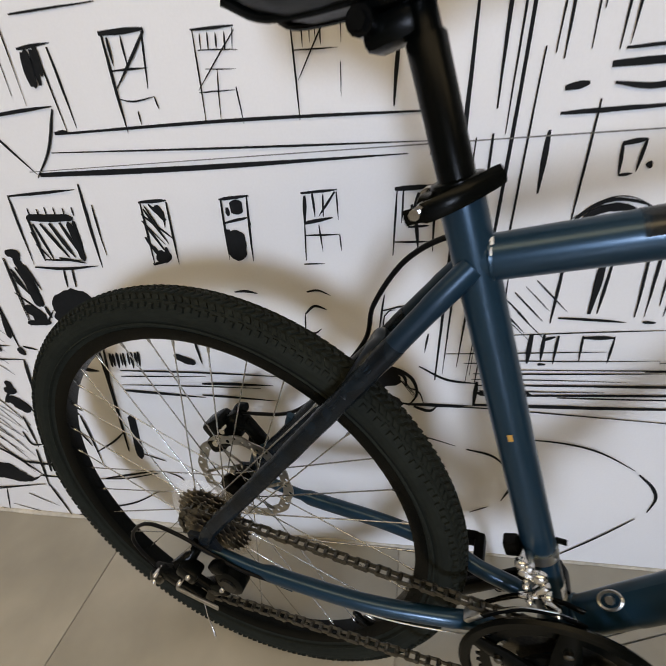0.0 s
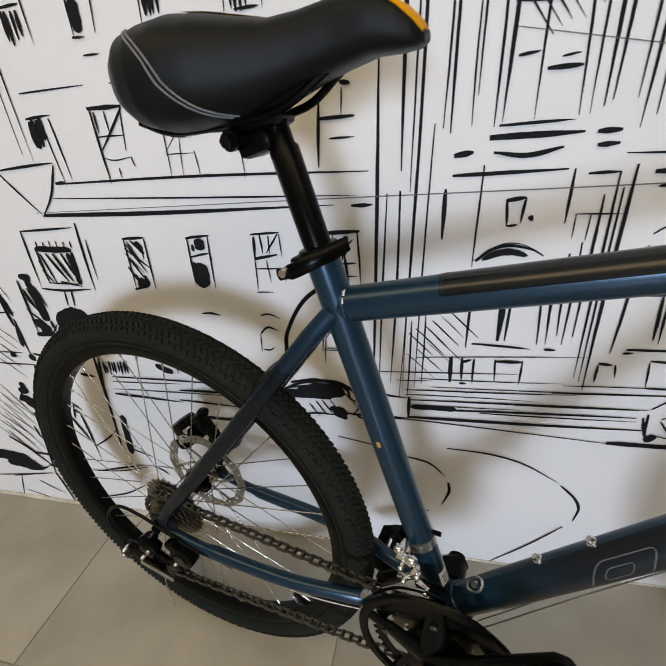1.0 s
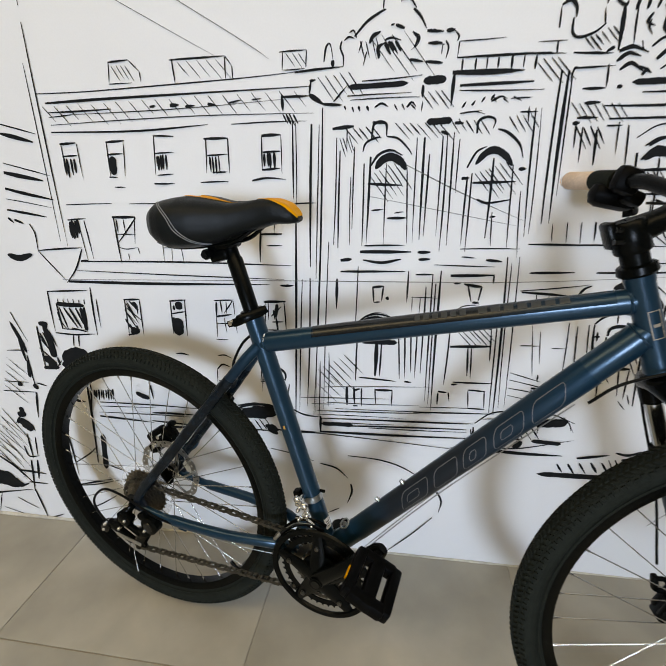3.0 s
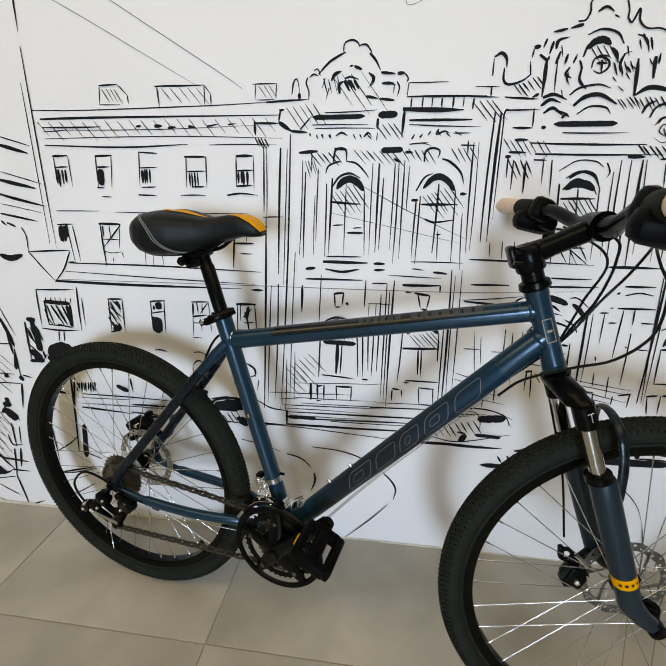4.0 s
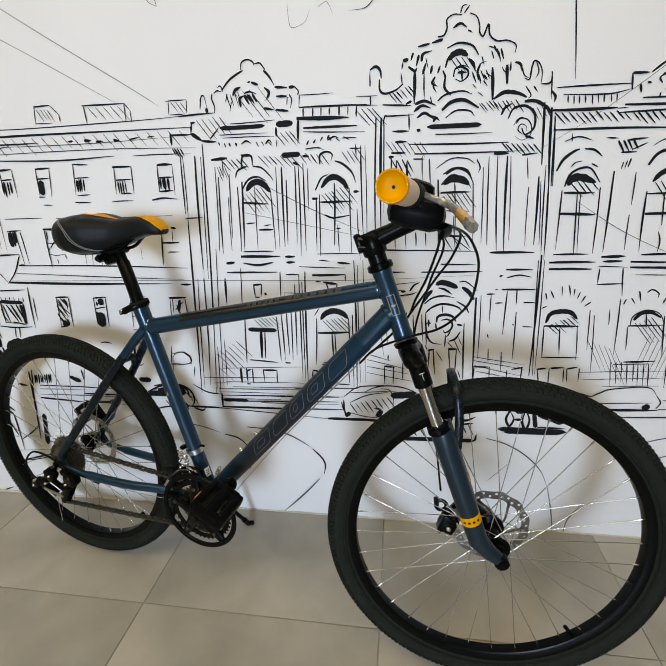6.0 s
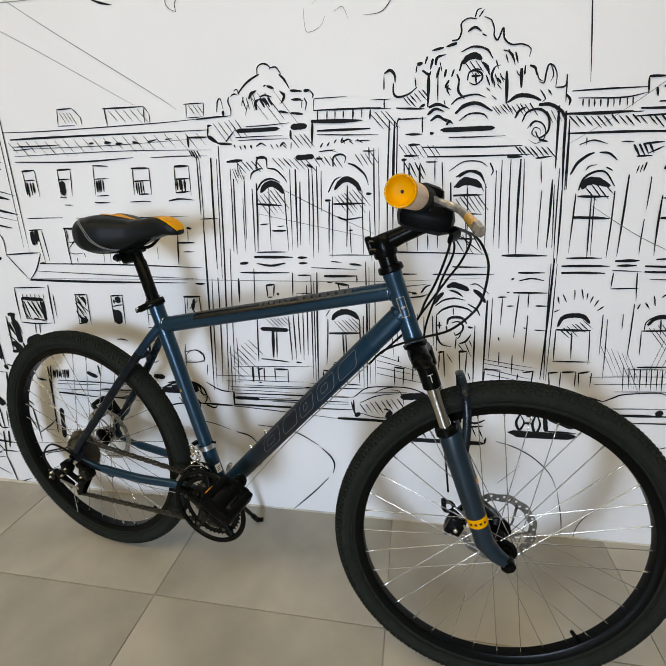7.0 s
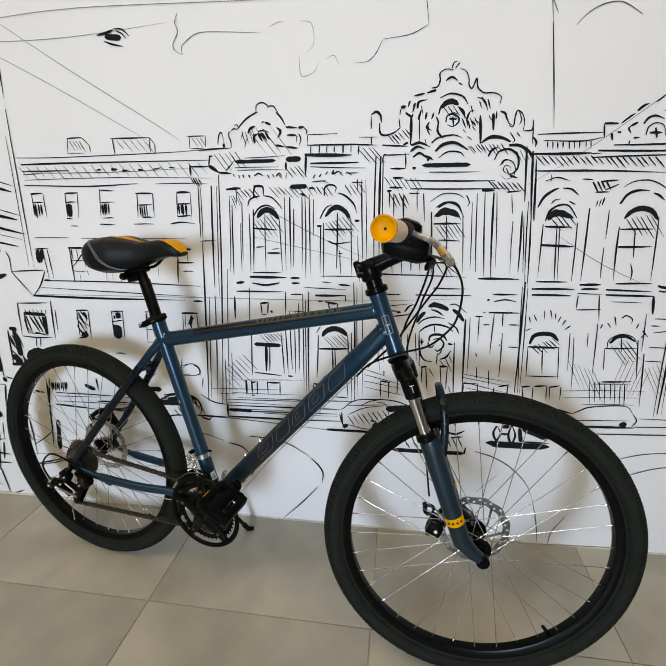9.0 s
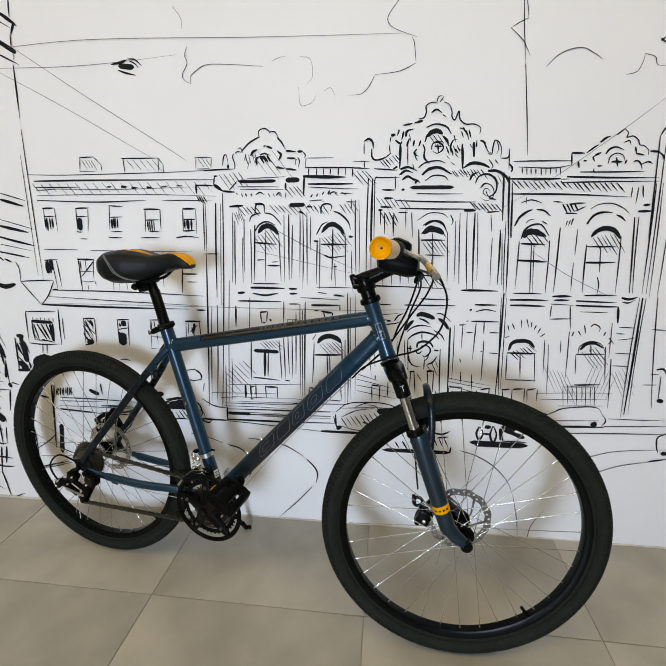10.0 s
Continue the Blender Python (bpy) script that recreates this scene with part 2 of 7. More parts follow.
wall_north = wall_box("wall_north", (X0, 0.0, 0.0), (X1, 0.15, H), M_WALL, "white wall carrying a black ink city drawing")
wall_box("wall_west", (X0 - 0.15, Y0, 0.0), (X0, 0.15, H), M_SHOP, "plain grey painted side wall")
wall_box("wall_east", (X1, Y0, 0.0), (X1 + 0.15, 0.15, H), M_SHOP, "plain grey painted side wall")
bm = bmesh.new()
wx0, wx1, wz0, wz1 = 0.9, 2.1, 0.65, 2.0
for lo, hi in (((X0 - 0.15, Y0 - 0.15, 0), (wx0, Y0, H)), ((wx1, Y0 - 0.15, 0), (X1 + 0.15, Y0, H)),
               ((wx0, Y0 - 0.15, 0), (wx1, Y0, wz0)), ((wx0, Y0 - 0.15, wz1), (wx1, Y0, H))):
    lo, hi = Vector(lo), Vector(hi)
    box(bm, (lo + hi) / 2, hi - lo)
tagged(finish("wall_south", bm, M_SHOP, smooth=False), "plain grey wall with a window opening", "wall", kind="structure")
bm = bmesh.new()
box(bm, ((X0 + X1) / 2, (Y0) / 2, H + 0.06), (X1 - X0 + 0.3, -Y0 + 0.3, 0.12))
tagged(finish("ceiling", bm, M_PLASTER, smooth=False), "plain white plastered ceiling", "ceiling", kind="structure")
bm = bmesh.new()
box(bm, ((X0 + X1) / 2, Y0 / 2, -0.06), (X1 - X0 + 0.3, -Y0 + 0.3, 0.114))
floor = tagged(finish("floor", bm, M_GROUT, smooth=False), "beige-grey porcelain tiled floor with thin dark joints", "floor", kind="structure")

# ---- bicycle ----
R = 0.333
bike = new("bicycle")
bike.matrix_world = BIKE_M
tagged(bike, "blue mountain bicycle on its kickstand beside a drawn-on wall", "bicycle")
REAR, BB = V(0, 0, R), V(0.4335, 0, 0.276)
SEAT_TOP = V(0.2975, 0, 0.764)
AX_TOP, TILT_H = V(0.856, 0, 0.859), radians(19.5)
AX_UP = V(-math.sin(TILT_H), 0, math.cos(TILT_H))
AXLE_F = V(1.086, 0, R)
STEER = Matrix.Translation(AX_TOP) @ Matrix.Rotation(radians(STEER_DEG), 4, AX_UP) @ Matrix.Translation(-AX_TOP)


def on_axis(z):
    return AX_TOP + AX_UP * ((z - AX_TOP.z) / AX_UP.z)


def lerp(a, b, t):
    return a + (b - a) * t


# wheels
def wheel_meshes():
    """Rim, tyre, hub and the four kinds of spoke, about the Y axis."""
    rim = bmesh.new()
    lathe_y(rim, [(0.2715, -0.010), (0.2705, 0.0), (0.2715, 0.010), (0.2755, 0.0125), (0.288, 0.0140), (0.2890, 0.011), (0.284, 0.009), (0.284, -0.009), (0.2890, -0.011), (0.288, -0.0140), (0.2755, -0.0125)], (0, 0, 0), 108, True)
    tyre = bmesh.new()
    prof = []
    for k in range(17):
        a = radians(-130 + 260 * k / 16)
        prof.append((0.3095 + math.cos(a) * 0.0202, math.sin(a) * 0.0228))
    prof.append((0.2860, 0.0125))
    prof.append((0.2860, -0.0125))
    lathe_y(tyre, prof, (0, 0, 0), 144, True)
    # a raised ridge where the casing meets the rim, on both sides
    for side in (-1, 1):
        lathe_y(tyre, [(0.2925, side * 0.0168), (0.2940, side * 0.0196), (0.2960, side * 0.0186)], (0, 0, 0), 144)
    rows = 206
    # angle round the tyre, shift along it, length, width, height and skew of each row of knobs
    knobs = ((-60, 0.0, 0.0066, 0.0064, 0.0028, 0.0), (-37, 0.5, 0.0060, 0.0068, 0.0026, 0.0022), (-12, 0.0, 0.0062, 0.0074, 0.0025, -0.0024),
             (12, 0.5, 0.0062, 0.0074, 0.0025, 0.0024), (37, 0.0, 0.0060, 0.0068, 0.0026, -0.0022), (60, 0.5, 0.0066, 0.0064, 0.0028, 0.0))
    for k in range(rows):
        for lat, shift, ln, wd, tall, skew in knobs:
            th = 2 * math.pi * (k + shift) / rows
            la = radians(lat + (5 if lat > 0 else -5) * (k % 2) * (abs(lat) > 50))
            spin = Matrix.Rotation(-th, 3, "Y")
            m = spin @ Matrix.Rotation(la, 3, "Z")
            c = spin @ V(0.3095 + math.cos(la) * 0.0199, math.sin(la) * 0.0225, 0)
            vs = []
            for hgt, tp in ((-0.0006, 1.0), (tall, 0.82)):
                for sy, sz in ((-1, -1), (1, -1), (1, 1), (-1, 1)):
                    ramp = 0.0006 if hgt > 0 and sz > 0 else 0.0
                    vs.append(tyre.verts.new(c + m @ V(hgt - ramp, sy * wd * 0.5 * tp, sz * ln * 0.5 * tp + skew * sy)))
            tyre.faces.new(vs[4:8])
            for q in range(4):
                tyre.faces.new((vs[q], vs[(q + 1) % 4], vs[4 + (q + 1) % 4], vs[4 + q]))
    hub = bmesh.new()
    lathe_y(hub, [(0.0045, -0.066), (0.009, -0.066), (0.009, -0.048), (0.017, -0.046), (0.017, -0.036), (0.024, -0.035), (0.024, -0.031), (0.014, -0.026), (0.013, 0.0), (0.014, 0.022), (0.026, 0.027), (0.026, 0.031), (0.017, 0.033), (0.017, 0.046), (0.009, 0.048), (0.009, 0.066), (0.0045, 0.066)], (0, 0, 0), 32)
    kinds = []
    for side in (-1, 1):
        for lead in (-1, 1):
            b = bmesh.new()
            a0 = radians(lead * 74)
            p0 = V(math.cos(a0) * 0.0225, side * (0.0335 if lead > 0 else 0.0295), math.sin(a0) * 0.0225)
            p1 = V(0.2725, side * 0.003, 0)
            sweep(b, [p0, lerp(p0, p1, 0.02), lerp(p0, p1, 0.5), lerp(p0, p1, 0.935), lerp(p0, p1, 0.950), lerp(p0, p1, 0.960), p1], [0.0009, 0.0009, 0.0009, 0.0009, 0.0009, 0.0018, 0.0018], 8, caps=False)
            me = bpy.data.meshes.new("spoke")
            b.to_mesh(me)
            b.free()
            me.materials.append(M_SPOKE)
            me.shade_smooth()
            kinds.append(me)
    valve = bmesh.new()
    sweep(valve, [V(0.272, 0, 0), V(0.261, 0, 0), V(0.260, 0, 0), V(0.249, 0, 0)], [0.0034, 0.0034, 0.0044, 0.0040], 10)
    return rim, tyre, hub, kinds, valve


def rotor_mesh(b, centre, y, r=0.081):
    """A brake disc: a wavy band pierced by two rows of round holes, carried by six curved arms on a ring."""
    n = 36
    c = Vector(centre)

    def at(a, q, side):
        return b.verts.new(c + V(math.cos(a) * q, y + side * 0.0009, math.sin(a) * q))

    def outer(a):
        return r + 0.0016 * math.sin(12 * a)

    def inner(a):
        return r - 0.0160 + 0.0012 * math.sin(12 * a + 0.8)

    step = 2 * math.pi / n
    faces_of = []
    for side in (-1, 1):
        edge_i = [at(k * step / 2, inner(k * step / 2), side) for k in range(2 * n)]
        edge_o = [at(k * step / 2, outer(k * step / 2), side) for k in range(2 * n)]
        mid = [at(k * step, (inner(k * step) + outer(k * step)) / 2, side) for k in range(n)]
        holes = []
        for k in range(n):
            a = (k + 0.5) * step
            q = (inner(a) + outer(a)) / 2 + (0.0027 if k % 2 else -0.0027)
            rad = 0.0031
            hole = []
            for j in range(8):
                f = math.pi * 2 * j / 8
                hole.append(at(a + math.sin(f) * rad / q, q + math.cos(f) * rad, side))
            k2 = (k + 1) % n
            rim8 = [edge_o[2 * k + 1], edge_o[2 * k2], mid[k2], edge_i[2 * k2], edge_i[2 * k + 1], edge_i[2 * k], mid[k], edge_o[2 * k]]
            for j in range(8):
                b.faces.new((rim8[j], rim8[(j + 1) % 8], hole[(j + 1) % 8], hole[j]))
            holes.append(hole)
        ring_o = [at(k * step, 0.0250, side) for k in range(n)]
        ring_i = [at(k * step, 0.0150, side) for k in range(n)]
        for k in range(n):
            b.faces.new((ring_o[k], ring_o[(k + 1) % n], ring_i[(k + 1) % n], ring_i[k]))
        arms = []
        for k in range(0, n, 6):
            lines = []
            for w in (0, 1):
                line = [ring_o[(k + w) % n]]
                for s in (0.25, 0.5, 0.75):
                    a = (k + w) * step * (1 - s) + (2 * k + 9 + w) * step / 2 * s + 0.16 * math.sin(s * math.pi)
                    line.append(at(a, 0.0250 + (r - 0.0160 - 0.0250) * s, side))
                line.append(edge_i[(2 * k + 9 + w) % (2 * n)])
                lines.append(line)
            for j in range(4):
                b.faces.new((lines[0][j], lines[0][j + 1], lines[1][j + 1], lines[1][j]))
            arms.append(lines)
        faces_of.append((edge_i, edge_o, holes, ring_o, ring_i, arms))
    lo, hi = faces_of
    for loop in (1, 4):
        for k in range(len(lo[loop])):
            k2 = (k + 1) % len(lo[loop])
            b.faces.new((lo[loop][k], lo[loop][k2], hi[loop][k2], hi[loop][k]))
    for ha, hb in zip(lo[2], hi[2]):
        for j in range(8):
            b.faces.new((ha[j], ha[(j + 1) % 8], hb[(j + 1) % 8], hb[j]))
    for la, lb in zip(lo[5], hi[5]):
        for w in (0, 1):
            for j in range(4):
                b.faces.new((la[w][j], la[w][j + 1], lb[w][j + 1], lb[w][j]))
    for loop in (0, 3):
        for k in range(len(lo[loop])):
            k2 = (k + 1) % len(lo[loop])
            b.faces.new((lo[loop][k], lo[loop][k2], hi[loop][k2], hi[loop][k]))


def build_wheel(name, at, rear, spin):
    rim, tyre, hub, kinds, valve = wheel_meshes()
    w = part(name, rim, M_BLACK, bike, "black alloy wheel rim with steel spokes and knobbly tyre")
    w.matrix_basis = at @ Matrix.Rotation(spin, 4, "Y")
    part("tyre", tyre, M_RUBBER, w, "knobbly black rubber tyre", smooth=False)
    part("hub", hub, M_BLACK, w, "black wheel hub")
    part("valve", valve, M_BLACK, w)
    for k in range(36):
        kind = k % 4
        ob = new("spoke", kinds[kind])
        ob.parent = w
        ob.matrix_basis = Matrix.Rotation(-2 * math.pi * (k + 0.5) / 36, 4, "Y")
    b = bmesh.new()
    rotor_mesh(b, (0, 0, 0), 0.037 if not rear else 0.050, 0.0775 if not rear else 0.081)
    part("brake_disc", b, M_ROTOR_LIT if rear else M_ROTOR_SHADED, w, "drilled steel brake disc")
    return w


rear_wheel = build_wheel("rear_wheel", Matrix.Translation(REAR) @ Matrix.Rotation(radians(0.73), 4, "Z"), True, radians(43))
front_wheel = build_wheel("front_wheel", STEER @ Matrix.Translation(AXLE_F), False, radians(51.75))

# cassette, with its clear spoke guard
b = bmesh.new()
for k in range(7):
    r = 0.058 - 0.0054 * k
    toothed_plate(b, r, max(13, int(r * 2 * math.pi / 0.0127)), 0.004, -0.030 - 0.0043 * k - 0.0016, -0.030 - 0.0043 * k, REAR, 0.014)
disc_cap_y(b, 0.014, -0.030, -0.062, REAR, 24)
part("cassette", b, M_SPROCKET, bike, "oily steel cassette of seven sprockets", smooth=False)
b = bmesh.new()
lathe_y(b, [(0.018, -0.027), (0.069, -0.026), (0.071, -0.028), (0.069, -0.0285), (0.018, -0.0285)], REAR, 40, True)
part("spoke_guard", b, M_CLEAR, bike, "clear plastic spoke guard disc")

# frame
b = bmesh.new()
sweep(b, [BB + V(0.004, 0, -0.01), lerp(BB, SEAT_TOP, 0.5), SEAT_TOP], [0.0172, 0.0168, 0.0172], 28)
part("seat_tube", b, M_PAINT, bike)
TT0, TT1 = V(0.3165, 0, 0.7105), V(0.853, 0, 0.8215)
b = bmesh.new()
sweep(b, [TT0, lerp(TT0, TT1, 0.08), lerp(TT0, TT1, 0.5), TT1, lerp(TT0, TT1, 1.03)], [0.0182, 0.0182, 0.0176, 0.0165, 0.0150], 28, flat=0.9)
part("top_tube", b, M_PAINT, bike)
DT0, DT1 = V(0.4390, 0, 0.2980), V(0.872, 0, 0.7765)
b = bmesh.new()
sweep(b, [DT0, lerp(DT0, DT1, 0.12), lerp(DT0, DT1, 0.8), DT1, lerp(DT0, DT1, 1.02)], [0.0205, 0.0212, 0.0212, 0.0200, 0.0170], 28, flat=0.95)
part("down_tube", b, M_PAINT, bike)
HT0, HT1 = on_axis(0.733), on_axis(0.860)
b = bmesh.new()
sweep(b, [HT0, lerp(HT0, HT1, 0.08), lerp(HT0, HT1, 0.12), lerp(HT0, HT1, 0.88), lerp(HT0, HT1, 0.92), HT1], [0.0180, 0.0180, 0.0168, 0.0168, 0.0180, 0.0180], 28)
part("head_tube", b, M_PAINT, bike)
b = bmesh.new()
sweep(b, [BB + V(0, -0.036, 0), BB + V(0, 0.036, 0)], 0.0205, 24)
part("bottom_bracket_shell", b, M_PAINT, bike)


def weld(name, centre, axis, r, flat=1.0):
    b = bmesh.new()
    ax = Vector(axis).normalized()
    s = ax.cross(V(0, 1, 0)).normalized()
    t = ax.cross(s)
    pts = []
    for k in range(29):
        a = 2 * math.pi * k / 28
        w = 1 + 0.02 * math.sin(k * 5.1)
        pts.append(Vector(centre) + s * (math.cos(a) * r * w) + t * (math.sin(a) * r * flat * w))
    sweep(b, pts, [0.0018 + 0.0004 * math.sin(k * 2.4) for k in range(29)], 6, caps=False)
    part(name, b, M_PAINT, bike)


weld("weld_bead", TT0 + V(0.008, 0, 0.0016), TT1 - TT0, 0.0181, 0.90)
weld("weld_bead", TT1 + (TT1 - TT0).normalized() * 0.0005, TT1 - TT0, 0.0166, 0.90)
weld("weld_bead", DT1 + (DT1 - DT0).normalized() * 0.0015, DT1 - DT0, 0.0208, 0.95)
weld("weld_bead", DT0 + (DT1 - DT0).normalized() * 0.022, DT1 - DT0, 0.0208, 0.95)

for side in (-1, 1):
    b = bmesh.new()
    drop = REAR + V(0.008, side * 0.064, 0.0)
    pts = smooth_line([V(0.312, side * 0.012, 0.708), V(0.280, side * 0.024, 0.672), V(0.205, side * 0.042, 0.581), V(0.10, side * 0.056, 0.454), V(0.03, side * 0.064, 0.370), drop])
    sweep(b, pts, [0.0105] * 8 + [0.0100] * (len(pts) - 16) + [0.0090] * 8, 16, flat=0.85)
    stay = part("seat_stay", b, M_STAYFADE, bike, "blue seat stay lacquered black")
    b = bmesh.new()
    sweep(b, pts[11:-3], [0.0104 + 0.0003 * math.sin(k * 2.3) for k in range(len(pts) - 14)], 16, flat=0.85)
    part("stay_wrap", b, M_STAY, stay, "charcoal protective wrap")
    b = bmesh.new()
    pts = smooth_line([BB + V(-0.012, side * 0.026, 0.006), V(0.385, side * 0.029, 0.289), V(0.345, side * 0.033, 0.297), V(0.305, side * 0.044, 0.303), V(0.22, side * 0.057, 0.305), V(0.10, side * 0.062, 0.309), REAR + V(0.02, side * 0.064, -0.012)])
    sweep(b, pts, [0.0105] * 8 + [0.0115] * (len(pts) - 16) + [0.0085] * 8, 16, flat=0.85)
    part("chain_stay", b, M_PAINT, bike)
    b = bmesh.new()
    pts = [REAR + V(-0.014, side * 0.064, 0.012), REAR + V(0.022, side * 0.064, 0.018), REAR + V(0.034, side * 0.064, -0.004), REAR + V(0.012, side * 0.064, -0.022), REAR + V(-0.014, side * 0.064, -0.014)]
    lo = [b.verts.new(p + V(0, -0.003, 0)) for p in pts]
    hi = [b.verts.new(p + V(0, 0.003, 0)) for p in pts]
    b.faces.new(lo)
    b.faces.new(hi[::-1])
    for k in range(5):
        b.faces.new((lo[k], lo[(k + 1) % 5], hi[(k + 1) % 5], hi[k]))
    part("dropout", b, M_STAYFADE, bike, "black lacquered frame end", smooth=False)
    b = bmesh.new()
    sweep(b, [REAR + V(0, side * 0.064, 0), REAR + V(0, side * 0.070, 0), REAR + V(0, side * 0.0705, 0), REAR + V(0, side * 0.078, 0)], [0.0085, 0.0085, 0.0050, 0.0045], 6)
    part("axle_nut", b, M_BLACK, bike, "black axle nut")
b = bmesh.new()
sweep(b, smooth_line([V(0.212, -0.042, 0.590), V(0.230, -0.02, 0.622), V(0.235, 0.0, 0.626), V(0.230, 0.02, 0.622), V(0.212, 0.042, 0.590)], 5), 0.0085, 12)
part("stay_bridge", b, M_STAYFADE, bike)
# cable guide under the stay
b = bmesh.new()
sweep(b, [V(0.113, -0.063, 0.296), V(0.131, -0.063, 0.294)], 0.004, 8)
part("cable_stop", b, M_PAINT, bike)


# decals on the tubes: dark panels with pale outline shapes, lettering left plain
def tube_patch(bm, p0, p1, r0, r1, flat, a0, a1, t0, t1, lift, nx=10, na=6, mat=0):
    """A thin skin on a tube from t0 to t1 along it and a0 to a1 degrees round it; 0 is the side to the right, 90 the top."""
    ax = (p1 - p0).normalized()
    side = V(0, -1, 0)
    up = ax.cross(side).normalized()
    if up.z < 0:
        up = -up
    grid = []
    for i in range(nx + 1):
        t = t0 + (t1 - t0) * i / nx
        r = r0 + (r1 - r0) * t + lift
        row = []
        for j in range(na + 1):
            a = radians(a0 + (a1 - a0) * j / na)
            row.append(bm.verts.new(lerp(p0, p1, t) + side * (math.cos(a) * (r - lift) * flat + math.cos(a) * lift) + up * (math.sin(a) * r)))
        grid.append(row)
    for i in range(nx):
        for j in range(na):
            f = bm.faces.new((grid[i][j], grid[i + 1][j], grid[i + 1][j + 1], grid[i][j + 1]))
            f.material_index = mat


def outline_shape(bm, p0, p1, r0, r1, flat, t0, t1, a0, a1, lift, w=0.0035, slant=0.0):
    """A hollow block of four thin lines on a tube."""
    ln = (p1 - p0).length
    wt = w / ln
    wa = math.degrees(w / r0)
    tube_patch(bm, p0, p1, r0, r1, flat, a0, a0 + wa, t0, t1, lift, 6, 2)
    tube_patch(bm, p0, p1, r0, r1, flat, a1 - wa, a1, t0, t1, lift, 6, 2)
    tube_patch(bm, p0, p1, r0, r1, flat, a0, a1, t0, t0 + wt, lift, 2, 6)
    tube_patch(bm, p0, p1, r0, r1, flat, a0, a1, t1 - wt, t1, lift, 2, 6)


TTA, TTB = lerp(TT0, TT1, 0.08), TT1
b = bmesh.new()
tube_patch(b, TTA, TTB, 0.0182, 0.0165, 0.90, 12, 160, 0.115, 0.97, 0.0006, 24, 8)
part("top_tube_decal", b, M_TOPFADE, bike, "matt black decal along the top tube")
for k in range(13):
    t0 = 0.46 + 0.026 * k if k < 6 else 0.64 + 0.034 * (k - 6)
    b = bmesh.new()
    tube_patch(b, TTA, TTB, 0.0182, 0.0165, 0.90, 36, 68, t0, t0 + (0.017 if k < 6 else 0.024), 0.0013, 2, 3)
    part("decal_block", b, M_FAINT, bike, "pale plain block on the top tube decal")
DTA, DTB = lerp(DT0, DT1, 0.12), lerp(DT0, DT1, 0.8)
b = bmesh.new()
tube_patch(b, DTA, DTB, 0.0212, 0.0212, 0.95, -75, 80, 0.0, 1.13, 0.0005, 28, 12)
panel = part("down_tube_decal", b, M_DOWNFADE, bike, "black lacquer fading into blue along the down tube")


def tube_line(bm, path, w):
    """A thin closed line on the down tube through (t, angle) points."""
    ln, ri = (DTB - DTA).length, 0.0212
    flat_pts = [(t * ln, radians(a) * ri) for t, a in path]
    n = len(flat_pts)
    ax = (DTB - DTA).normalized()
    side = V(0, -1, 0)
    up = ax.cross(side).normalized()
    up = -up if up.z < 0 else up
    rows = []
    for i in range(n):
        p, q = flat_pts[i - 1], flat_pts[(i + 1) % n]
        d = Vector((q[0] - p[0], q[1] - p[1])).normalized()
        row = []
        for s in (-0.5, 0.5):
            u, v = flat_pts[i][0] - d.y * w * s, flat_pts[i][1] + d.x * w * s
            a = v / ri
            row.append(bm.verts.new(DTA + ax * u + side * (math.cos(a) * (ri * 0.95 + 0.0011)) + up * (math.sin(a) * (ri + 0.0011))))
        rows.append(row)
    for i in range(n):
        j = (i + 1) % n
        bm.faces.new((rows[i][0], rows[j][0], rows[j][1], rows[i][1]))


def leaning_block(t0, t1, a0, a1, lean, r):
    """A closed path round a leaning block with rounded corners, in tube lengths and degrees."""
    path = []
    ra = r * (DTB - DTA).length / radians(1) / 0.0212
    for ct, ca, start in ((t1 - r, a1 - ra, 0), (t0 + r, a1 - ra, 90), (t0 + r, a0 + ra, 180), (t1 - r, a0 + ra, 270)):
        for k in range(5):
            f = radians(start + 22.5 * k)
            a = ca + math.sin(f) * ra
            path.append((ct + math.cos(f) * r + lean * (a - a0) / (a1 - a0), a))
    return path


for t0, t1, inner in ((0.265, 0.405, 1), (0.440, 0.555, 0), (0.585, 0.690, 1), (0.725, 0.850, 1), (0.885, 1.010, 0)):
    b = bmesh.new()
    tube_line(b, leaning_block(t0, t1, -30, 40, 0.055, 0.018), 0.0011)
    if inner:
        tube_line(b, leaning_block(t0 + 0.045, t1 - 0.03, -10, 20, 0.024, 0.010), 0.0009)
    part("decal_outline", b, M_MARKDIM, panel, "thin grey outlined block")
b = bmesh.new()
outline_shape(b, HT0, HT1, 0.0168, 0.0168, 1.0, 0.36, 0.64, -8, 40, 0.0010, 0.0013)
tube_patch(b, HT0, HT1, 0.0168, 0.0168, 1.0, 4, 30, 0.48, 0.51, 0.0010, 2, 4)
part("head_badge_marks", b, M_MARK, bike, "pale outlined badge on the head tube")
b = bmesh.new()
tube_patch(b, BB, SEAT_TOP, 0.0172, 0.0172, 1.0, 50, 98, 0.126, 0.170, 0.0008, 3, 5)
part("serial_sticker", b, M_WHITE, bike, "small white sticker above the cranks")
b = bmesh.new()
for k in range(3):
    tube_patch(b, BB, SEAT_TOP, 0.0172, 0.0172, 1.0, 60, 88, 0.136 + 0.009 * k, 0.1395 + 0.009 * k, 0.0013, 2, 3)
part("sticker_bars", b, M_DECAL, bike)
b = bmesh.new()
tube_patch(b, BB, SEAT_TOP, 0.0170, 0.0170, 1.0, -10, 4, 0.566, 0.580, 0.0008, 3, 3)
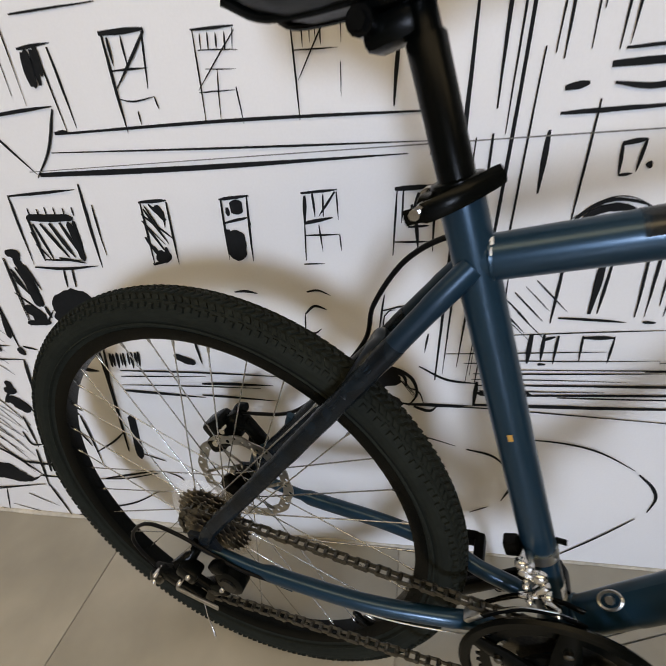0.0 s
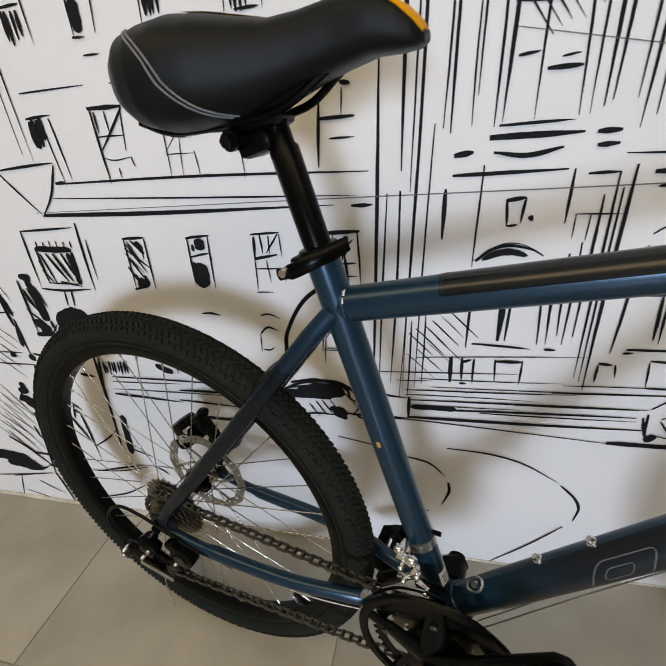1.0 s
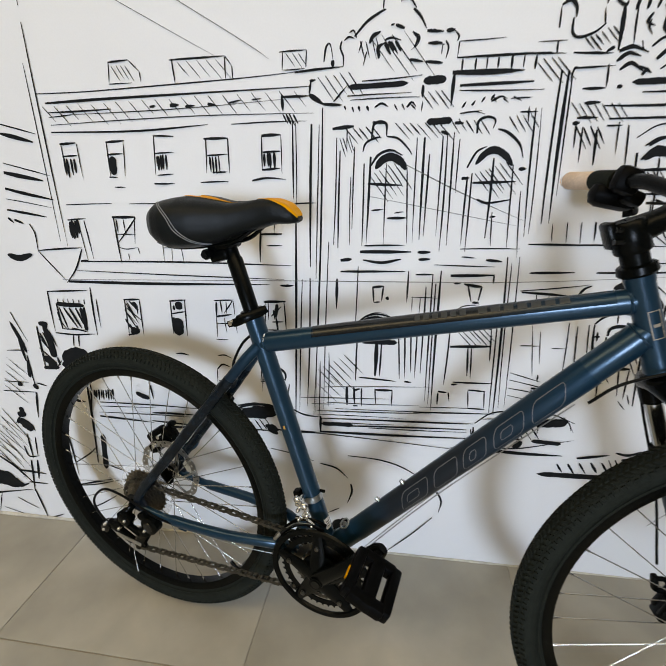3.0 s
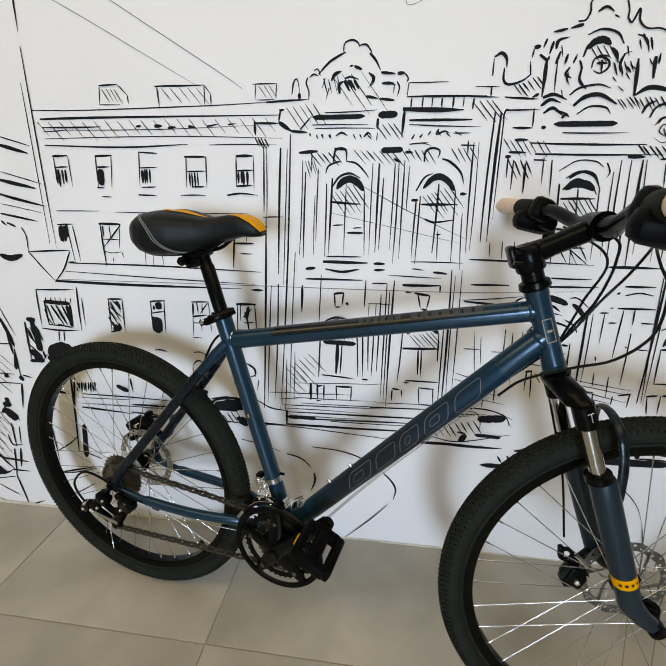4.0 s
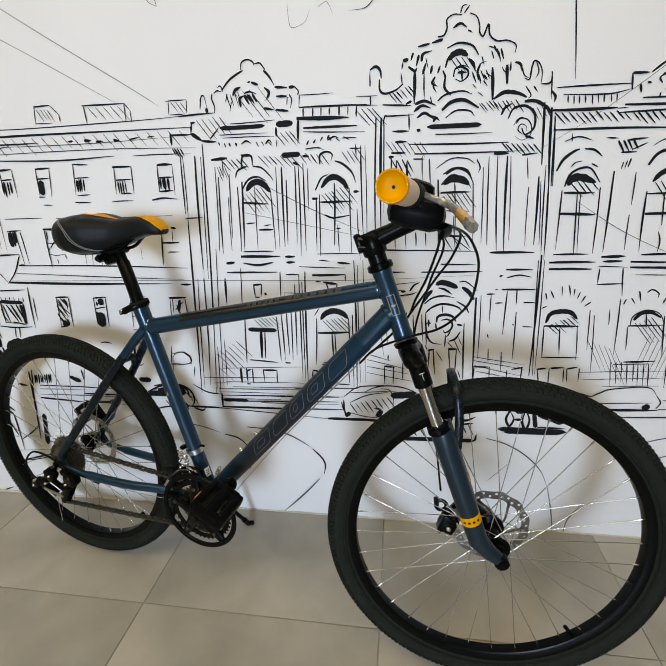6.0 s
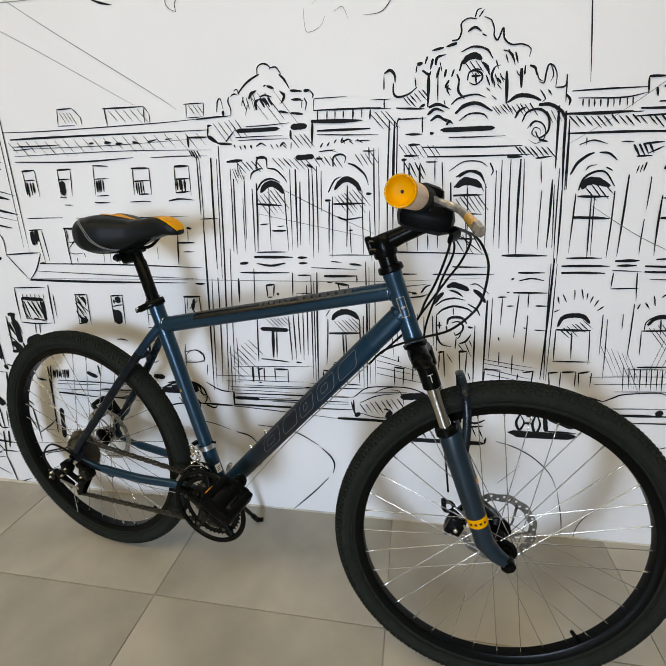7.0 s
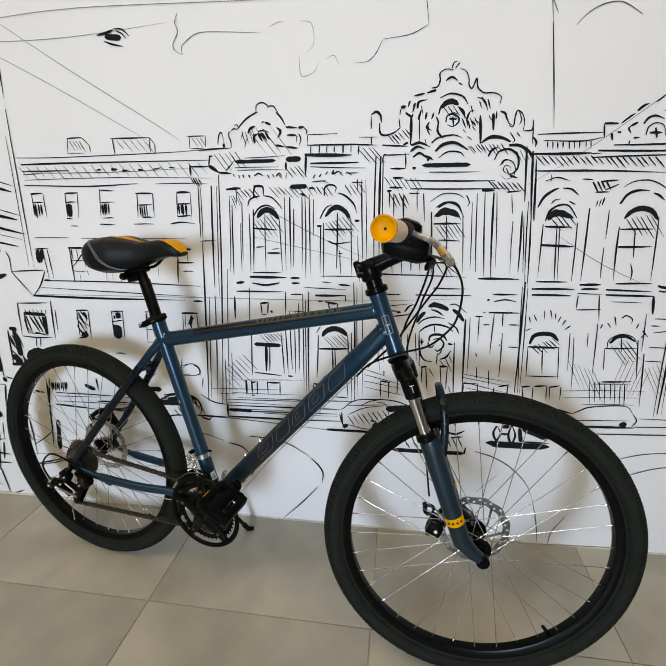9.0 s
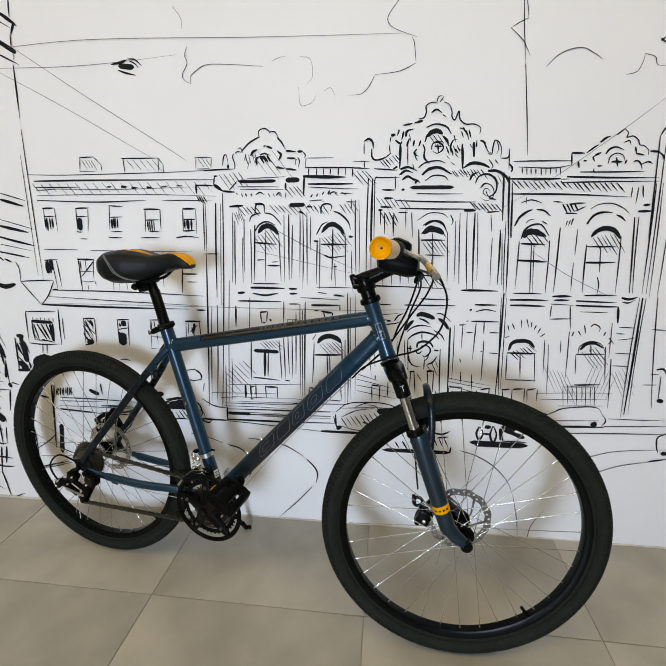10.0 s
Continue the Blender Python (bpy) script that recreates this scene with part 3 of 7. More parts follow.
part("amber_sticker", b, M_BRONZE, bike, "tiny amber mark on the seat tube")

b = bmesh.new()
tube_patch(b, TT0, TT1, 0.0185, 0.0185, 0.90, 20, 38, 0.014, 0.019, 0.0010, 2, 3)
tube_patch(b, TT0, TT1, 0.0185, 0.0185, 0.90, 44, 66, 0.015, 0.022, 0.0010, 2, 3)
part("paint_scuff", b, M_WHITE, bike, "pale scuffed paint at the seat tube joint")

# bottle bosses and cable stop on the down tube
for t in (0.243, 0.344):
    d = V(-0.741, 0, 0.671)
    p = lerp(DT0, DT1, t) + d * 0.0205
    b = bmesh.new()
    sweep(b, [p - d * 0.002, p + d * 0.003, p + d * 0.0032, p + d * 0.0075], [0.0058, 0.0058, 0.0042, 0.0038], 10)
    part("bottle_bolt", b, M_CHROME, bike, "small steel bottle cage bolt")
b = bmesh.new()
up_dt = V(-0.741, 0, 0.671)
out_dt = (up_dt * 0.80 + V(0, -0.60, 0)).normalized()
along = (DT1 - DT0).normalized()
across = out_dt.cross(along).normalized()
c = V(0.479, 0, 0.3575) + out_dt * 0.0208
pts = [c + along * (math.cos(a) * 0.0118) + across * (math.sin(a) * 0.0080) for a in [2 * math.pi * q / 20 for q in range(21)]]
sweep(b, pts, 0.0017, 6, caps=False)
sweep(b, [c - out_dt * 0.002, c + out_dt * 0.002], 0.0040, 10)
part("oval_cable_port", b, M_STEEL, bike, "steel oval cable port")

# seat post, clamp and saddle
AX_S = (SEAT_TOP - BB).normalized()
b = bmesh.new()
sweep(b, [SEAT_TOP - AX_S * 0.05, SEAT_TOP + AX_S * 0.096, SEAT_TOP + AX_S * 0.099, SEAT_TOP + AX_S * 0.118], [0.0137, 0.0137, 0.0115, 0.0112], 24)
part("seat_post", b, M_BLACK, bike, "glossy black seat post")
b = bmesh.new()
sweep(b, [SEAT_TOP - AX_S * 0.010, SEAT_TOP - AX_S * 0.009, SEAT_TOP + AX_S * 0.006, SEAT_TOP + AX_S * 0.007], [0.0185, 0.0198, 0.0198, 0.0185], 28)
q = SEAT_TOP + V(-0.022, 0, -0.010)
box(b, q, (0.013, 0.024, 0.011), bevel=0.003)
clamp = part("seat_clamp", b, M_BLACK, bike, "black quick-release seat clamp")
b = bmesh.new()
sweep(b, [q + V(-0.001, -0.030, 0), q + V(-0.001, 0.024, 0)], 0.0034, 10)
sweep(b, [q + V(-0.003, 0.018, 0), q + V(-0.003, 0.028, 0)], 0.0070, 10)
sweep(b, [q + V(-0.004, -0.027, -0.003), q + V(-0.004, -0.032, -0.003)], 0.0042, 10)
part("skewer_nut", b, M_CHROME, clamp, "bright steel skewer and nut")
b = bmesh.new()
sweep(b, smooth_line([q + V(-0.012, -0.025, -0.007), q + V(0.006, -0.0275, -0.001), q + V(0.028, -0.0225, 0.009), q + V(0.051, 0.001, 0.019)], 5), [0.0060] * 4 + [0.0078] * 11 + [0.0070], 10, flat=0.42, up=V(0, 0, 1))
part("clamp_lever", b, M_BLACK, clamp)

SAD = ((0.1372, 0.020, 0.928, 0.907), (0.1412, 0.045, 0.938, 0.898), (0.1520, 0.062, 0.949, 0.888), (0.1682, 0.073, 0.957, 0.880), (0.1872, 0.077, 0.960, 0.876), (0.2092, 0.075, 0.962, 0.877),
       (0.2342, 0.067, 0.959, 0.880), (0.2592, 0.054, 0.954, 0.885), (0.2832, 0.042, 0.950, 0.893), (0.3092, 0.034, 0.952, 0.902), (0.3362, 0.029, 0.956, 0.910), (0.3612, 0.027, 0.955, 0.916), (0.3812, 0.023, 0.948, 0.916), (0.3932, 0.017, 0.938, 0.917), (0.3992, 0.009, 0.930, 0.920))


def saddle_at(s):
    """Half width, top and bottom of the saddle at a place along it, 0 to 1."""
    f = s * (len(SAD) - 1)
    i = min(int(f), len(SAD) - 2)
    f -= i
    return [a + (c2 - a) * f for a, c2 in zip(SAD[i], SAD[i + 1])]


def saddle_point(s, ang, lift=0.0):
    """ang 0 at the right rim, 90 on top, 270 below."""
    x, w, zt, zb = saddle_at(s)
    a = radians(ang)
    ca, sa = math.cos(a), math.sin(a)
    e = 0.62
    y = -math.copysign(abs(ca) ** e, ca) * (w + lift)
    zm = zb + (zt - zb) * 0.52
    z = zm + (math.copysign(abs(sa) ** 0.74, sa)) * ((zt - zm) if sa > 0 else (zm - zb)) + lift * sa
    dip = 0.004 * math.exp(-(y / 0.012) ** 2) if sa > 0 else 0
    return V(x, y, z - dip)


b = bmesh.new()
ns, na = 56, 40
grid = [[b.verts.new(saddle_point(i / ns, 360 * j / na)) for j in range(na)] for i in range(ns + 1)]
for i in range(ns):
    for j in range(na):
        b.faces.new((grid[i][j], grid[i][(j + 1) % na], grid[i + 1][(j + 1) % na], grid[i + 1][j]))
b.faces.new(grid[0])
b.faces.new(grid[-1][::-1])
saddle = part("saddle", b, M_VINYL, bike, "black padded saddle with amber nose and grey stitching")


def saddle_panel(name, s0, s1, edge, mat, label):
    b = bmesh.new()
    nx, nw = 16, 12
    g = []
    for i in range(nx + 1):
        s = s0 + (s1 - s0) * i / nx
        lo, hi = edge(i / nx)
        g.append([b.verts.new(saddle_point(s, lo + (hi - lo) * j / nw, 0.0012)) for j in range(nw + 1)])
    for i in range(nx):
        for j in range(nw):
            b.faces.new((g[i][j], g[i + 1][j], g[i + 1][j + 1], g[i][j + 1]))
    part(name, b, mat, saddle, label)


saddle_panel("nose_panel", 0.70, 0.995, lambda t: (78 - 66 * t ** 0.7, 102 + 66 * t ** 0.7), M_YELLOW, "amber vinyl nose panel")
saddle_panel("top_stripe", 0.36, 0.60, lambda t: (74 + 10 * t, 94 - 3 * t), M_YELLOW, "amber stripe on the saddle top")
for off in (0.0, 0.014):
    for flip in (0, 1):
        b = bmesh.new()
        pts = []
        for k in range(25):
            t = k / 24
            ang = 66 - 132 * t
            pts.append(saddle_point(0.17 + off + 0.30 * t ** 0.72, ang if not flip else 180 - ang, 0.0006))
        sweep(b, pts, 0.0008, 5)
        part("stitching", b, M_THREAD, saddle, "grey double stitching")
for side in (-1, 1):
    b = bmesh.new()
    sweep(b, smooth_line([V(0.146, side * 0.036, 0.889), V(0.171, side * 0.024, 0.878), V(0.226, side * 0.0215, 0.880), V(0.286, side * 0.0215, 0.888), V(0.326, side * 0.014, 0.911)], 6), 0.0036, 8)
    part("saddle_rail", b, M_BLACK, saddle)
b = bmesh.new()
top = SEAT_TOP + AX_S * 0.116
box(b, top + V(-0.012, 0, 0.006), (0.044, 0.046, 0.016), Matrix.Rotation(radians(-6), 3, "Y"), 0.006)
box(b, top + V(-0.016, 0, -0.012), (0.036, 0.036, 0.020), Matrix.Rotation(radians(-15), 3, "Y"), 0.006)
clamp2 = part("saddle_clamp", b, M_BLACK, bike, "black saddle clamp")
b = bmesh.new()
sweep(b, [top + V(-0.030, -0.030, -0.008), top + V(-0.030, 0.030, -0.008)], 0.009, 12)
sweep(b, [top + V(-0.030, -0.036, -0.008), top + V(-0.030, -0.029, -0.008)], 0.006, 6)
part("clamp_bolt", b, M_GLOSS, clamp2)
b = bmesh.new()
sweep(b, [V(0.253, -0.020, 0.888), V(0.291, -0.020, 0.898), V(0.316, -0.016, 0.908)], [0.004, 0.008, 0.004], 8, flat=0.5)
part("rail_cover", b, M_BLACK, saddle)

# drivetrain
CR = BB + V(-0.001, 0, 0.003)
b = bmesh.new()
lathe_y(b, [(0.0885, -0.058), (0.0905, -0.0612), (0.0990, -0.0615), (0.1015, -0.058), (0.0990, -0.0545), (0.0905, -0.0548)], CR, 72, True)
guard = part("chain_guard", b, M_BLACK, bike, "black plastic chain guard ring")
for name, r, teeth, y, hole in (("large_chainring", 0.0835, 42, -0.052, 0.0680), ("middle_chainring", 0.0620, 32, -0.045, 0.0440), ("small_chainring", 0.0445, 22, -0.038, 0.0200)):
    b = bmesh.new()
    toothed_plate(b, r, teeth, 0.0042, y - 0.001, y + 0.001, CR, hole)
    part(name, b, M_BLACK if r > 0.07 else M_CHAIN, bike, "black chainring" if r > 0.07 else "dark steel chainring", smooth=False)
b = bmesh.new()
lathe_y(b, [(0.010, -0.0600), (0.0330, -0.0600), (0.0390, -0.0570), (0.0400, -0.0530), (0.0330, -0.0500), (0.010, -0.0500)], CR, 48, True)
for k in range(5):
    a = radians(20 + 72 * k)
    pts = [CR + V(math.cos(a) * q, y, math.sin(a) * q) for q, y in ((0.012, -0.066), (0.036, -0.062), (0.060, -0.058), (0.090, -0.056))]
    sweep(b, pts, [0.018, 0.016, 0.013, 0.009], 10, flat=0.4)
spider = part("spider", b, M_BLACK, bike, "black crank spider")
for k in range(5):
    a = radians(20 + 72 * k)
    p = CR + V(math.cos(a) * 0.064, 0, math.sin(a) * 0.064)
    b = bmesh.new()
    sweep(b, [p + V(0, -0.0668, 0), p + V(0, -0.0662, 0), p + V(0, -0.056, 0)], [0.0036, 0.0046, 0.0046], 10)
    part("chainring_bolt", b, M_CHAIN, spider, "small dark steel chainring bolt")
PED_A = radians(CRANK_DEG)
PED = CR + V(math.cos(PED_A) * 0.175, 0, math.sin(PED_A) * 0.175)
for side in (-1, 1):
    end = V(PED.x, side * 0.088, PED.z) if side < 0 else V(2 * CR.x - PED.x, 0.088, 2 * CR.z - PED.z)
    b = bmesh.new()
    c0 = CR + V(0, side * 0.070, 0)
    mid = lerp(c0, end, 0.45) + V(0, side * 0.002, 0)
    tip = end + (end - c0).normalized() * 0.010
    sweep(b, [c0 - (end - c0).normalized() * 0.014, c0, mid, end, tip], [0.012, 0.0165, 0.0125, 0.0145, 0.010], 14, flat=0.62)
    sweep(b, [CR + V(0, side * 0.045, 0), CR + V(0, side * 0.082, 0)], 0.0125, 16)
    arm = part("crank_arm", b, M_BLACK, bike, "black crank arm")
    b = bmesh.new()
    sweep(b, [CR + V(0, side * 0.080, 0), CR + V(0, side * 0.0835, 0)], 0.0085, 12)
    part("crank_bolt", b, M_GLOSS, arm)
    pm = Matrix.Translation(end) @ Matrix.Rotation(radians(PEDAL_TILT if side < 0 else -8), 4, "Y")
    o0, o1 = 0.018, 0.104
    yc = side * (o0 + o1) / 2
    b = bmesh.new()
    sweep(b, [pm @ V(0, 0, 0), pm @ V(0, side * (o0 + 0.01), 0)], 0.0075, 12)
    pedal = part("pedal", b, M_POD, bike, "black plastic platform pedal")
    for name, px, py, sx, sy, sz in (("pedal_rail", -0.030, yc, 0.017, 0.082, 0.024), ("pedal_rail", 0.030, yc, 0.017, 0.082, 0.024), ("pedal_spine", 0.0, yc, 0.023, 0.090, 0.022),
                                     ("pedal_end", 0.0, side * (o0 + 0.007), 0.056, 0.017, 0.023), ("pedal_end", 0.0, side * (o1 - 0.008), 0.058, 0.018, 0.023)):
        b = bmesh.new()
        box(b, (0, 0, 0), (sx, sy, sz), bevel=0.005)
        piece = part(name, b, M_POD, pedal)
        piece.matrix_basis = pm @ Matrix.Translation(V(px + 0.005, py, 0))
    b = bmesh.new()
    box(b, (0, 0, 0), (0.004, 0.022, 0.007), bevel=0.001)
    refl = part("pedal_reflector", b, M_YELLOW, pedal, "amber pedal reflector")
    refl.matrix_basis = pm @ Matrix.Translation(V(-0.0338, yc + side * 0.010, 0.002))

# chain: upper run, round the large ring, lower run to the pulleys
PUL_U, PUL_L = V(0.028, -0.056, 0.278), V(-0.012, -0.058, 0.213)
links = []


def run(p, q, steps):
    for k in range(steps):
        links.append(lerp(p, q, k / steps))


def arc(c, r, y, a0, a1, steps):
    for k in range(steps):
        a = radians(a0 + (a1 - a0) * k / steps)
        links.append(c + V(math.cos(a) * r, y - c.y, math.sin(a) * r))


arc(REAR, 0.040, -0.046, 200, 95, 6)
run(REAR + V(-0.003, -0.046, 0.040), CR + V(-0.006, -0.045, 0.064), 34)
arc(CR, 0.064, -0.045, 95, -95, 16)
run(CR + V(-0.006, -0.045, -0.064), PUL_L + V(0.0, 0, -0.014), 34)
arc(PUL_L, 0.014, -0.058, 270, 130, 3)
run(PUL_L + V(-0.010, 0, 0.012), PUL_U + V(0.012, 0, -0.010), 4)
arc(PUL_U, 0.014, -0.056, -40, 90, 3)
links.append(REAR + V(-0.034, -0.046, -0.012))
b = bmesh.new()
for k in range(len(links)):
    p, q = links[k], links[(k + 1) % len(links)]
    if (q - p).length > 0.03:
        continue
    d = (q - p).normalized()
    up = d.cross(V(0, 1, 0)).normalized()
    w = 0.0042 if k % 2 else 0.0028
    for s in (-1, 1):
        o = V(0, s * w, 0)
        prof = []
        for t, hgt in ((-0.15, 0.0024), (0.0, 0.0040), (0.30, 0.0032), (0.70, 0.0032), (1.0, 0.0040), (1.15, 0.0024)):
            prof.append((lerp(p, q, t), hgt))
        top_in = [b.verts.new(c + up * hgt + o) for c, hgt in prof] + [b.verts.new(c - up * hgt + o) for c, hgt in prof[::-1]]
        top_out = [b.verts.new(v.co + V(0, s * 0.0011, 0)) for v in top_in]
        b.faces.new(top_in)
        b.faces.new(top_out[::-1])
        nn = len(top_in)
        for j in range(nn):
            b.faces.new((top_in[j], top_in[(j + 1) % nn], top_out[(j + 1) % nn], top_out[j]))
    sweep(b, [p + V(0, -0.0056, 0), p + V(0, 0.0056, 0)], 0.0030, 6)
part("chain", b, M_CHAIN, bike, "oily steel roller chain", smooth=False)

# rear derailleur
b = bmesh.new()
sweep(b, smooth_line([REAR + V(0.000, -0.068, -0.004), V(-0.004, -0.076, 0.320), V(-0.022, -0.086, 0.306)], 4), [0.008] * 5 + [0.012] * 4, 10, flat=0.7)
box(b, (-0.004, -0.088, 0.306), (0.030, 0.022, 0.026), Matrix.Rotation(radians(30), 3, "Y"), 0.005)
box(b, (-0.046, -0.087, 0.279), (0.052, 0.016, 0.017), Matrix.Rotation(radians(-12), 3, "Y"), 0.003)
derailleur = part("rear_derailleur", b, M_BLACK, bike, "black rear derailleur")
b = bmesh.new()
box(b, (-0.026, -0.090, 0.268), (0.072, 0.012, 0.016), Matrix.Rotation(radians(28), 3, "Y"), 0.003)
box(b, (-0.010, -0.082, 0.282), (0.062, 0.010, 0.014), Matrix.Rotation(radians(28), 3, "Y"), 0.003)
part("parallelogram", b, M_BLACK, derailleur, "black link plates")
b = bmesh.new()
box(b, (-0.064, -0.090, 0.272), (0.020, 0.020, 0.024), Matrix.Rotation(radians(20), 3, "Y"), 0.005)
part("cable_anchor", b, M_GLOSS, derailleur)
b = bmesh.new()
sweep(b, [V(0.050, -0.064, 0.296), V(0.050, -0.066, 0.296), V(0.050, -0.084, 0.296), V(0.050, -0.086, 0.296)], [0.016, 0.021, 0.021, 0.016], 20)
box(b, (0.036, -0.080, 0.318), (0.022, 0.014, 0.016), Matrix.Rotation(radians(-25), 3, "Y"), 0.004)
box(b, (0.026, -0.078, 0.270), (0.034, 0.016, 0.024), Matrix.Rotation(radians(-25), 3, "Y"), 0.005)
part("cage_pivot", b, M_BLACK, derailleur, "black spring housing")
b = bmesh.new()
sweep(b, [V(0.050, -0.0865, 0.296), V(0.050, -0.0885, 0.296)], [0.012, 0.0105], 16)
part("pivot_cap", b, M_GLOSS, derailleur)
for c in (PUL_U, PUL_L):
    b = bmesh.new()
    toothed_plate(b, 0.0165, 11, 0.004, -0.003, 0.003, c, 0.004)
    part("pulley", b, M_BLACK, derailleur)
for y in (-0.068, -0.048):
    b = bmesh.new()
    sweep(b, [PUL_U + V(0.004, y - PUL_U.y, 0.012), PUL_U + V(0.004, y - PUL_U.y, 0), PUL_L + V(0, y - PUL_L.y, 0), PUL_L + V(-0.002, y - PUL_L.y, -0.012)], [0.007, 0.0095, 0.0105, 0.006], 10, flat=0.16)
    part("pulley_cage", b, M_BLACK, derailleur)
b = bmesh.new()
sweep(b, [V(0.000, -0.088, 0.238), V(0.002, -0.092, 0.212), V(0.005, -0.094, 0.190), V(0.0055, -0.0942, 0.189), V(0.008, -0.096, 0.172)], [0.0009, 0.0009, 0.0009, 0.0016, 0.0016], 6)
part("cable_end", b, M_CHROME, derailleur, "bright crimped cable end")
b = bmesh.new()
box(b, (0.000, -0.0965, 0.259), (0.066, 0.003, 0.008), Matrix.Rotation(radians(10), 3, "Y"), 0.0012)
part("derailleur_link", b, M_STEEL, derailleur, "bright steel cage edge")
for p in (V(0.002, -0.101, 0.309), V(-0.022, -0.099, 0.281), V(0.040, -0.090, 0.285), V(-0.059, -0.101, 0.284), V(-0.066, -0.101, 0.268)):
    b = bmesh.new()
    sweep(b, [p + V(0, 0.014, 0), p, p + V(0, -0.0005, 0), p + V(0, -0.002, 0)], [0.0034, 0.0034, 0.0030, 0.0018], 10)
    part("adjusting_screw", b, M_CHROME, derailleur, "bright steel screw")

# front derailleur with its bright band
FD = lerp(BB, SEAT_TOP, 0.263)
b = bmesh.new()
sweep(b, [FD - AX_S * 0.006, FD + AX_S * 0.006], 0.0188, 24)
fd = part("front_derailleur", b, M_STEEL, bike, "bright steel front derailleur clamp and linkage")
b = bmesh.new()
# steel plates coloured dark, as they mirror dark surroundings
CAGE = [V(-0.094, 0, 0.050), V(-0.068, 0, 0.079), V(-0.047, 0, 0.096), V(-0.016, 0, 0.103), V(0.008, 0, 0.097)]
for y in (-0.052, -0.038):
    pts = smooth_line([CR + V(p.x, y, p.z) for p in CAGE], 5)
    sweep(b, pts, [0.0036] * 6 + [0.0042] * (len(pts) - 6), 8, flat=0.16, up=V(0, 0, 1))
cage = part("derailleur_cage", b, M_GLOSS, fd, "chain cage with its dark reflection put into the colour")
# thin bright line laid along the cage in place of a highlight
b = bmesh.new()
sweep(b, smooth_line([CR + V(p.x, -0.0525, p.z + 0.004) for p in CAGE[1:4]], 5), 0.0008, 6)
part("cage_rim", b, M_STEEL, cage, "thin steel line standing for a highlight on the cage")
b = bmesh.new()
box(b, CR + V(-0.090, -0.045, 0.055), (0.007, 0.016, 0.026), Matrix.Rotation(radians(38), 3, "Y"), 0.002)
part("cage_tail", b, M_STEEL, cage, "bright steel tail plate")
b = bmesh.new()
box(b, FD + V(-0.012, -0.026, 0.006), (0.014, 0.024, 0.014), Matrix.Rotation(radians(-17), 3, "Y"), 0.004)
box(b, FD + V(-0.010, -0.036, 0.002), (0.022, 0.008, 0.009), Matrix.Rotation(radians(20), 3, "Y"), 0.003)
box(b, FD + V(0.002, -0.040, -0.010), (0.009, 0.010, 0.022), Matrix.Rotation(radians(24), 3, "Y"), 0.003)
box(b, FD + V(-0.008, -0.044, -0.018), (0.018, 0.006, 0.006), Matrix.Rotation(radians(-18), 3, "Y"), 0.002)
box(b, FD + V(0.014, -0.044, -0.024), (0.018, 0.008, 0.006), Matrix.Rotation(radians(25), 3, "Y"), 0.002)
for p, r in ((FD + V(-0.001, -0.036, 0.006), 0.0072), (FD + V(-0.018, -0.030, 0.012), 0.0062), (FD + V(-0.012, -0.040, -0.004), 0.0036), (FD + V(0.008, -0.042, -0.008), 0.0042), (FD + V(-0.007, -0.046, -0.017), 0.0034), (FD + V(0.019, -0.046, -0.025), 0.0036)):
    sweep(b, [p, p + V(0, -0.005, 0), p + V(0, -0.0075, 0), p + V(0, -0.0085, 0)], [r, r, r * 0.75, r * 0.3], 12)
sweep(b, smooth_line([FD + V(0.004, -0.044, -0.014), FD + V(0.012, -0.050, -0.028), FD + V(0.022, -0.048, -0.026)], 4), 0.0011, 6)
part("linkage", b, M_CHROME, fd, "bright steel linkage")
b = bmesh.new()
box(b, FD + V(-0.026, -0.008, 0.004), (0.016, 0.016, 0.018), Matrix.Rotation(radians(-17), 3, "Y"), 0.003)
part("spring_housing", b, M_BLACK, fd)
b = bmesh.new()
sweep(b, [FD + V(0.014, 0.004, 0.012), FD + V(0.024, 0.002, 0.014)], 0.0030, 8)
part("clamp_screw", b, M_BLACK, fd)

# plugged end of the left side, black cup in front of the shell
b = bmesh.new()
sweep(b, [V(0.432, 0.034, 0.285), V(0.4295, 0.062, 0.284), V(0.4295, 0.066, 0.284)], [0.018, 0.020, 0.016], 20)
part("bracket_cup", b, M_BLACK, bike, "black bottom bracket cup")

# kickstand on the far side
b = bmesh.new()
foot = V(0.386, 0.205, 0.013)
sweep(b, [V(0.372, 0.040, 0.270), V(0.378, 0.060, 0.235), lerp(V(0.378, 0.060, 0.235), foot, 0.9)], [0.0080, 0.0065, 0.0060], 12)
kick = part("kickstand", b, M_BLACK, bike, "black kickstand propped out on the floor")
b = bmesh.new()
sweep(b, [lerp(V(0.378, 0.060, 0.235), foot, 0.86), foot, foot + V(0.016, 0.008, 0.000)], [0.0080, 0.0080, 0.0065], 10)
part("rubber_foot", b, M_BLACK, kick)

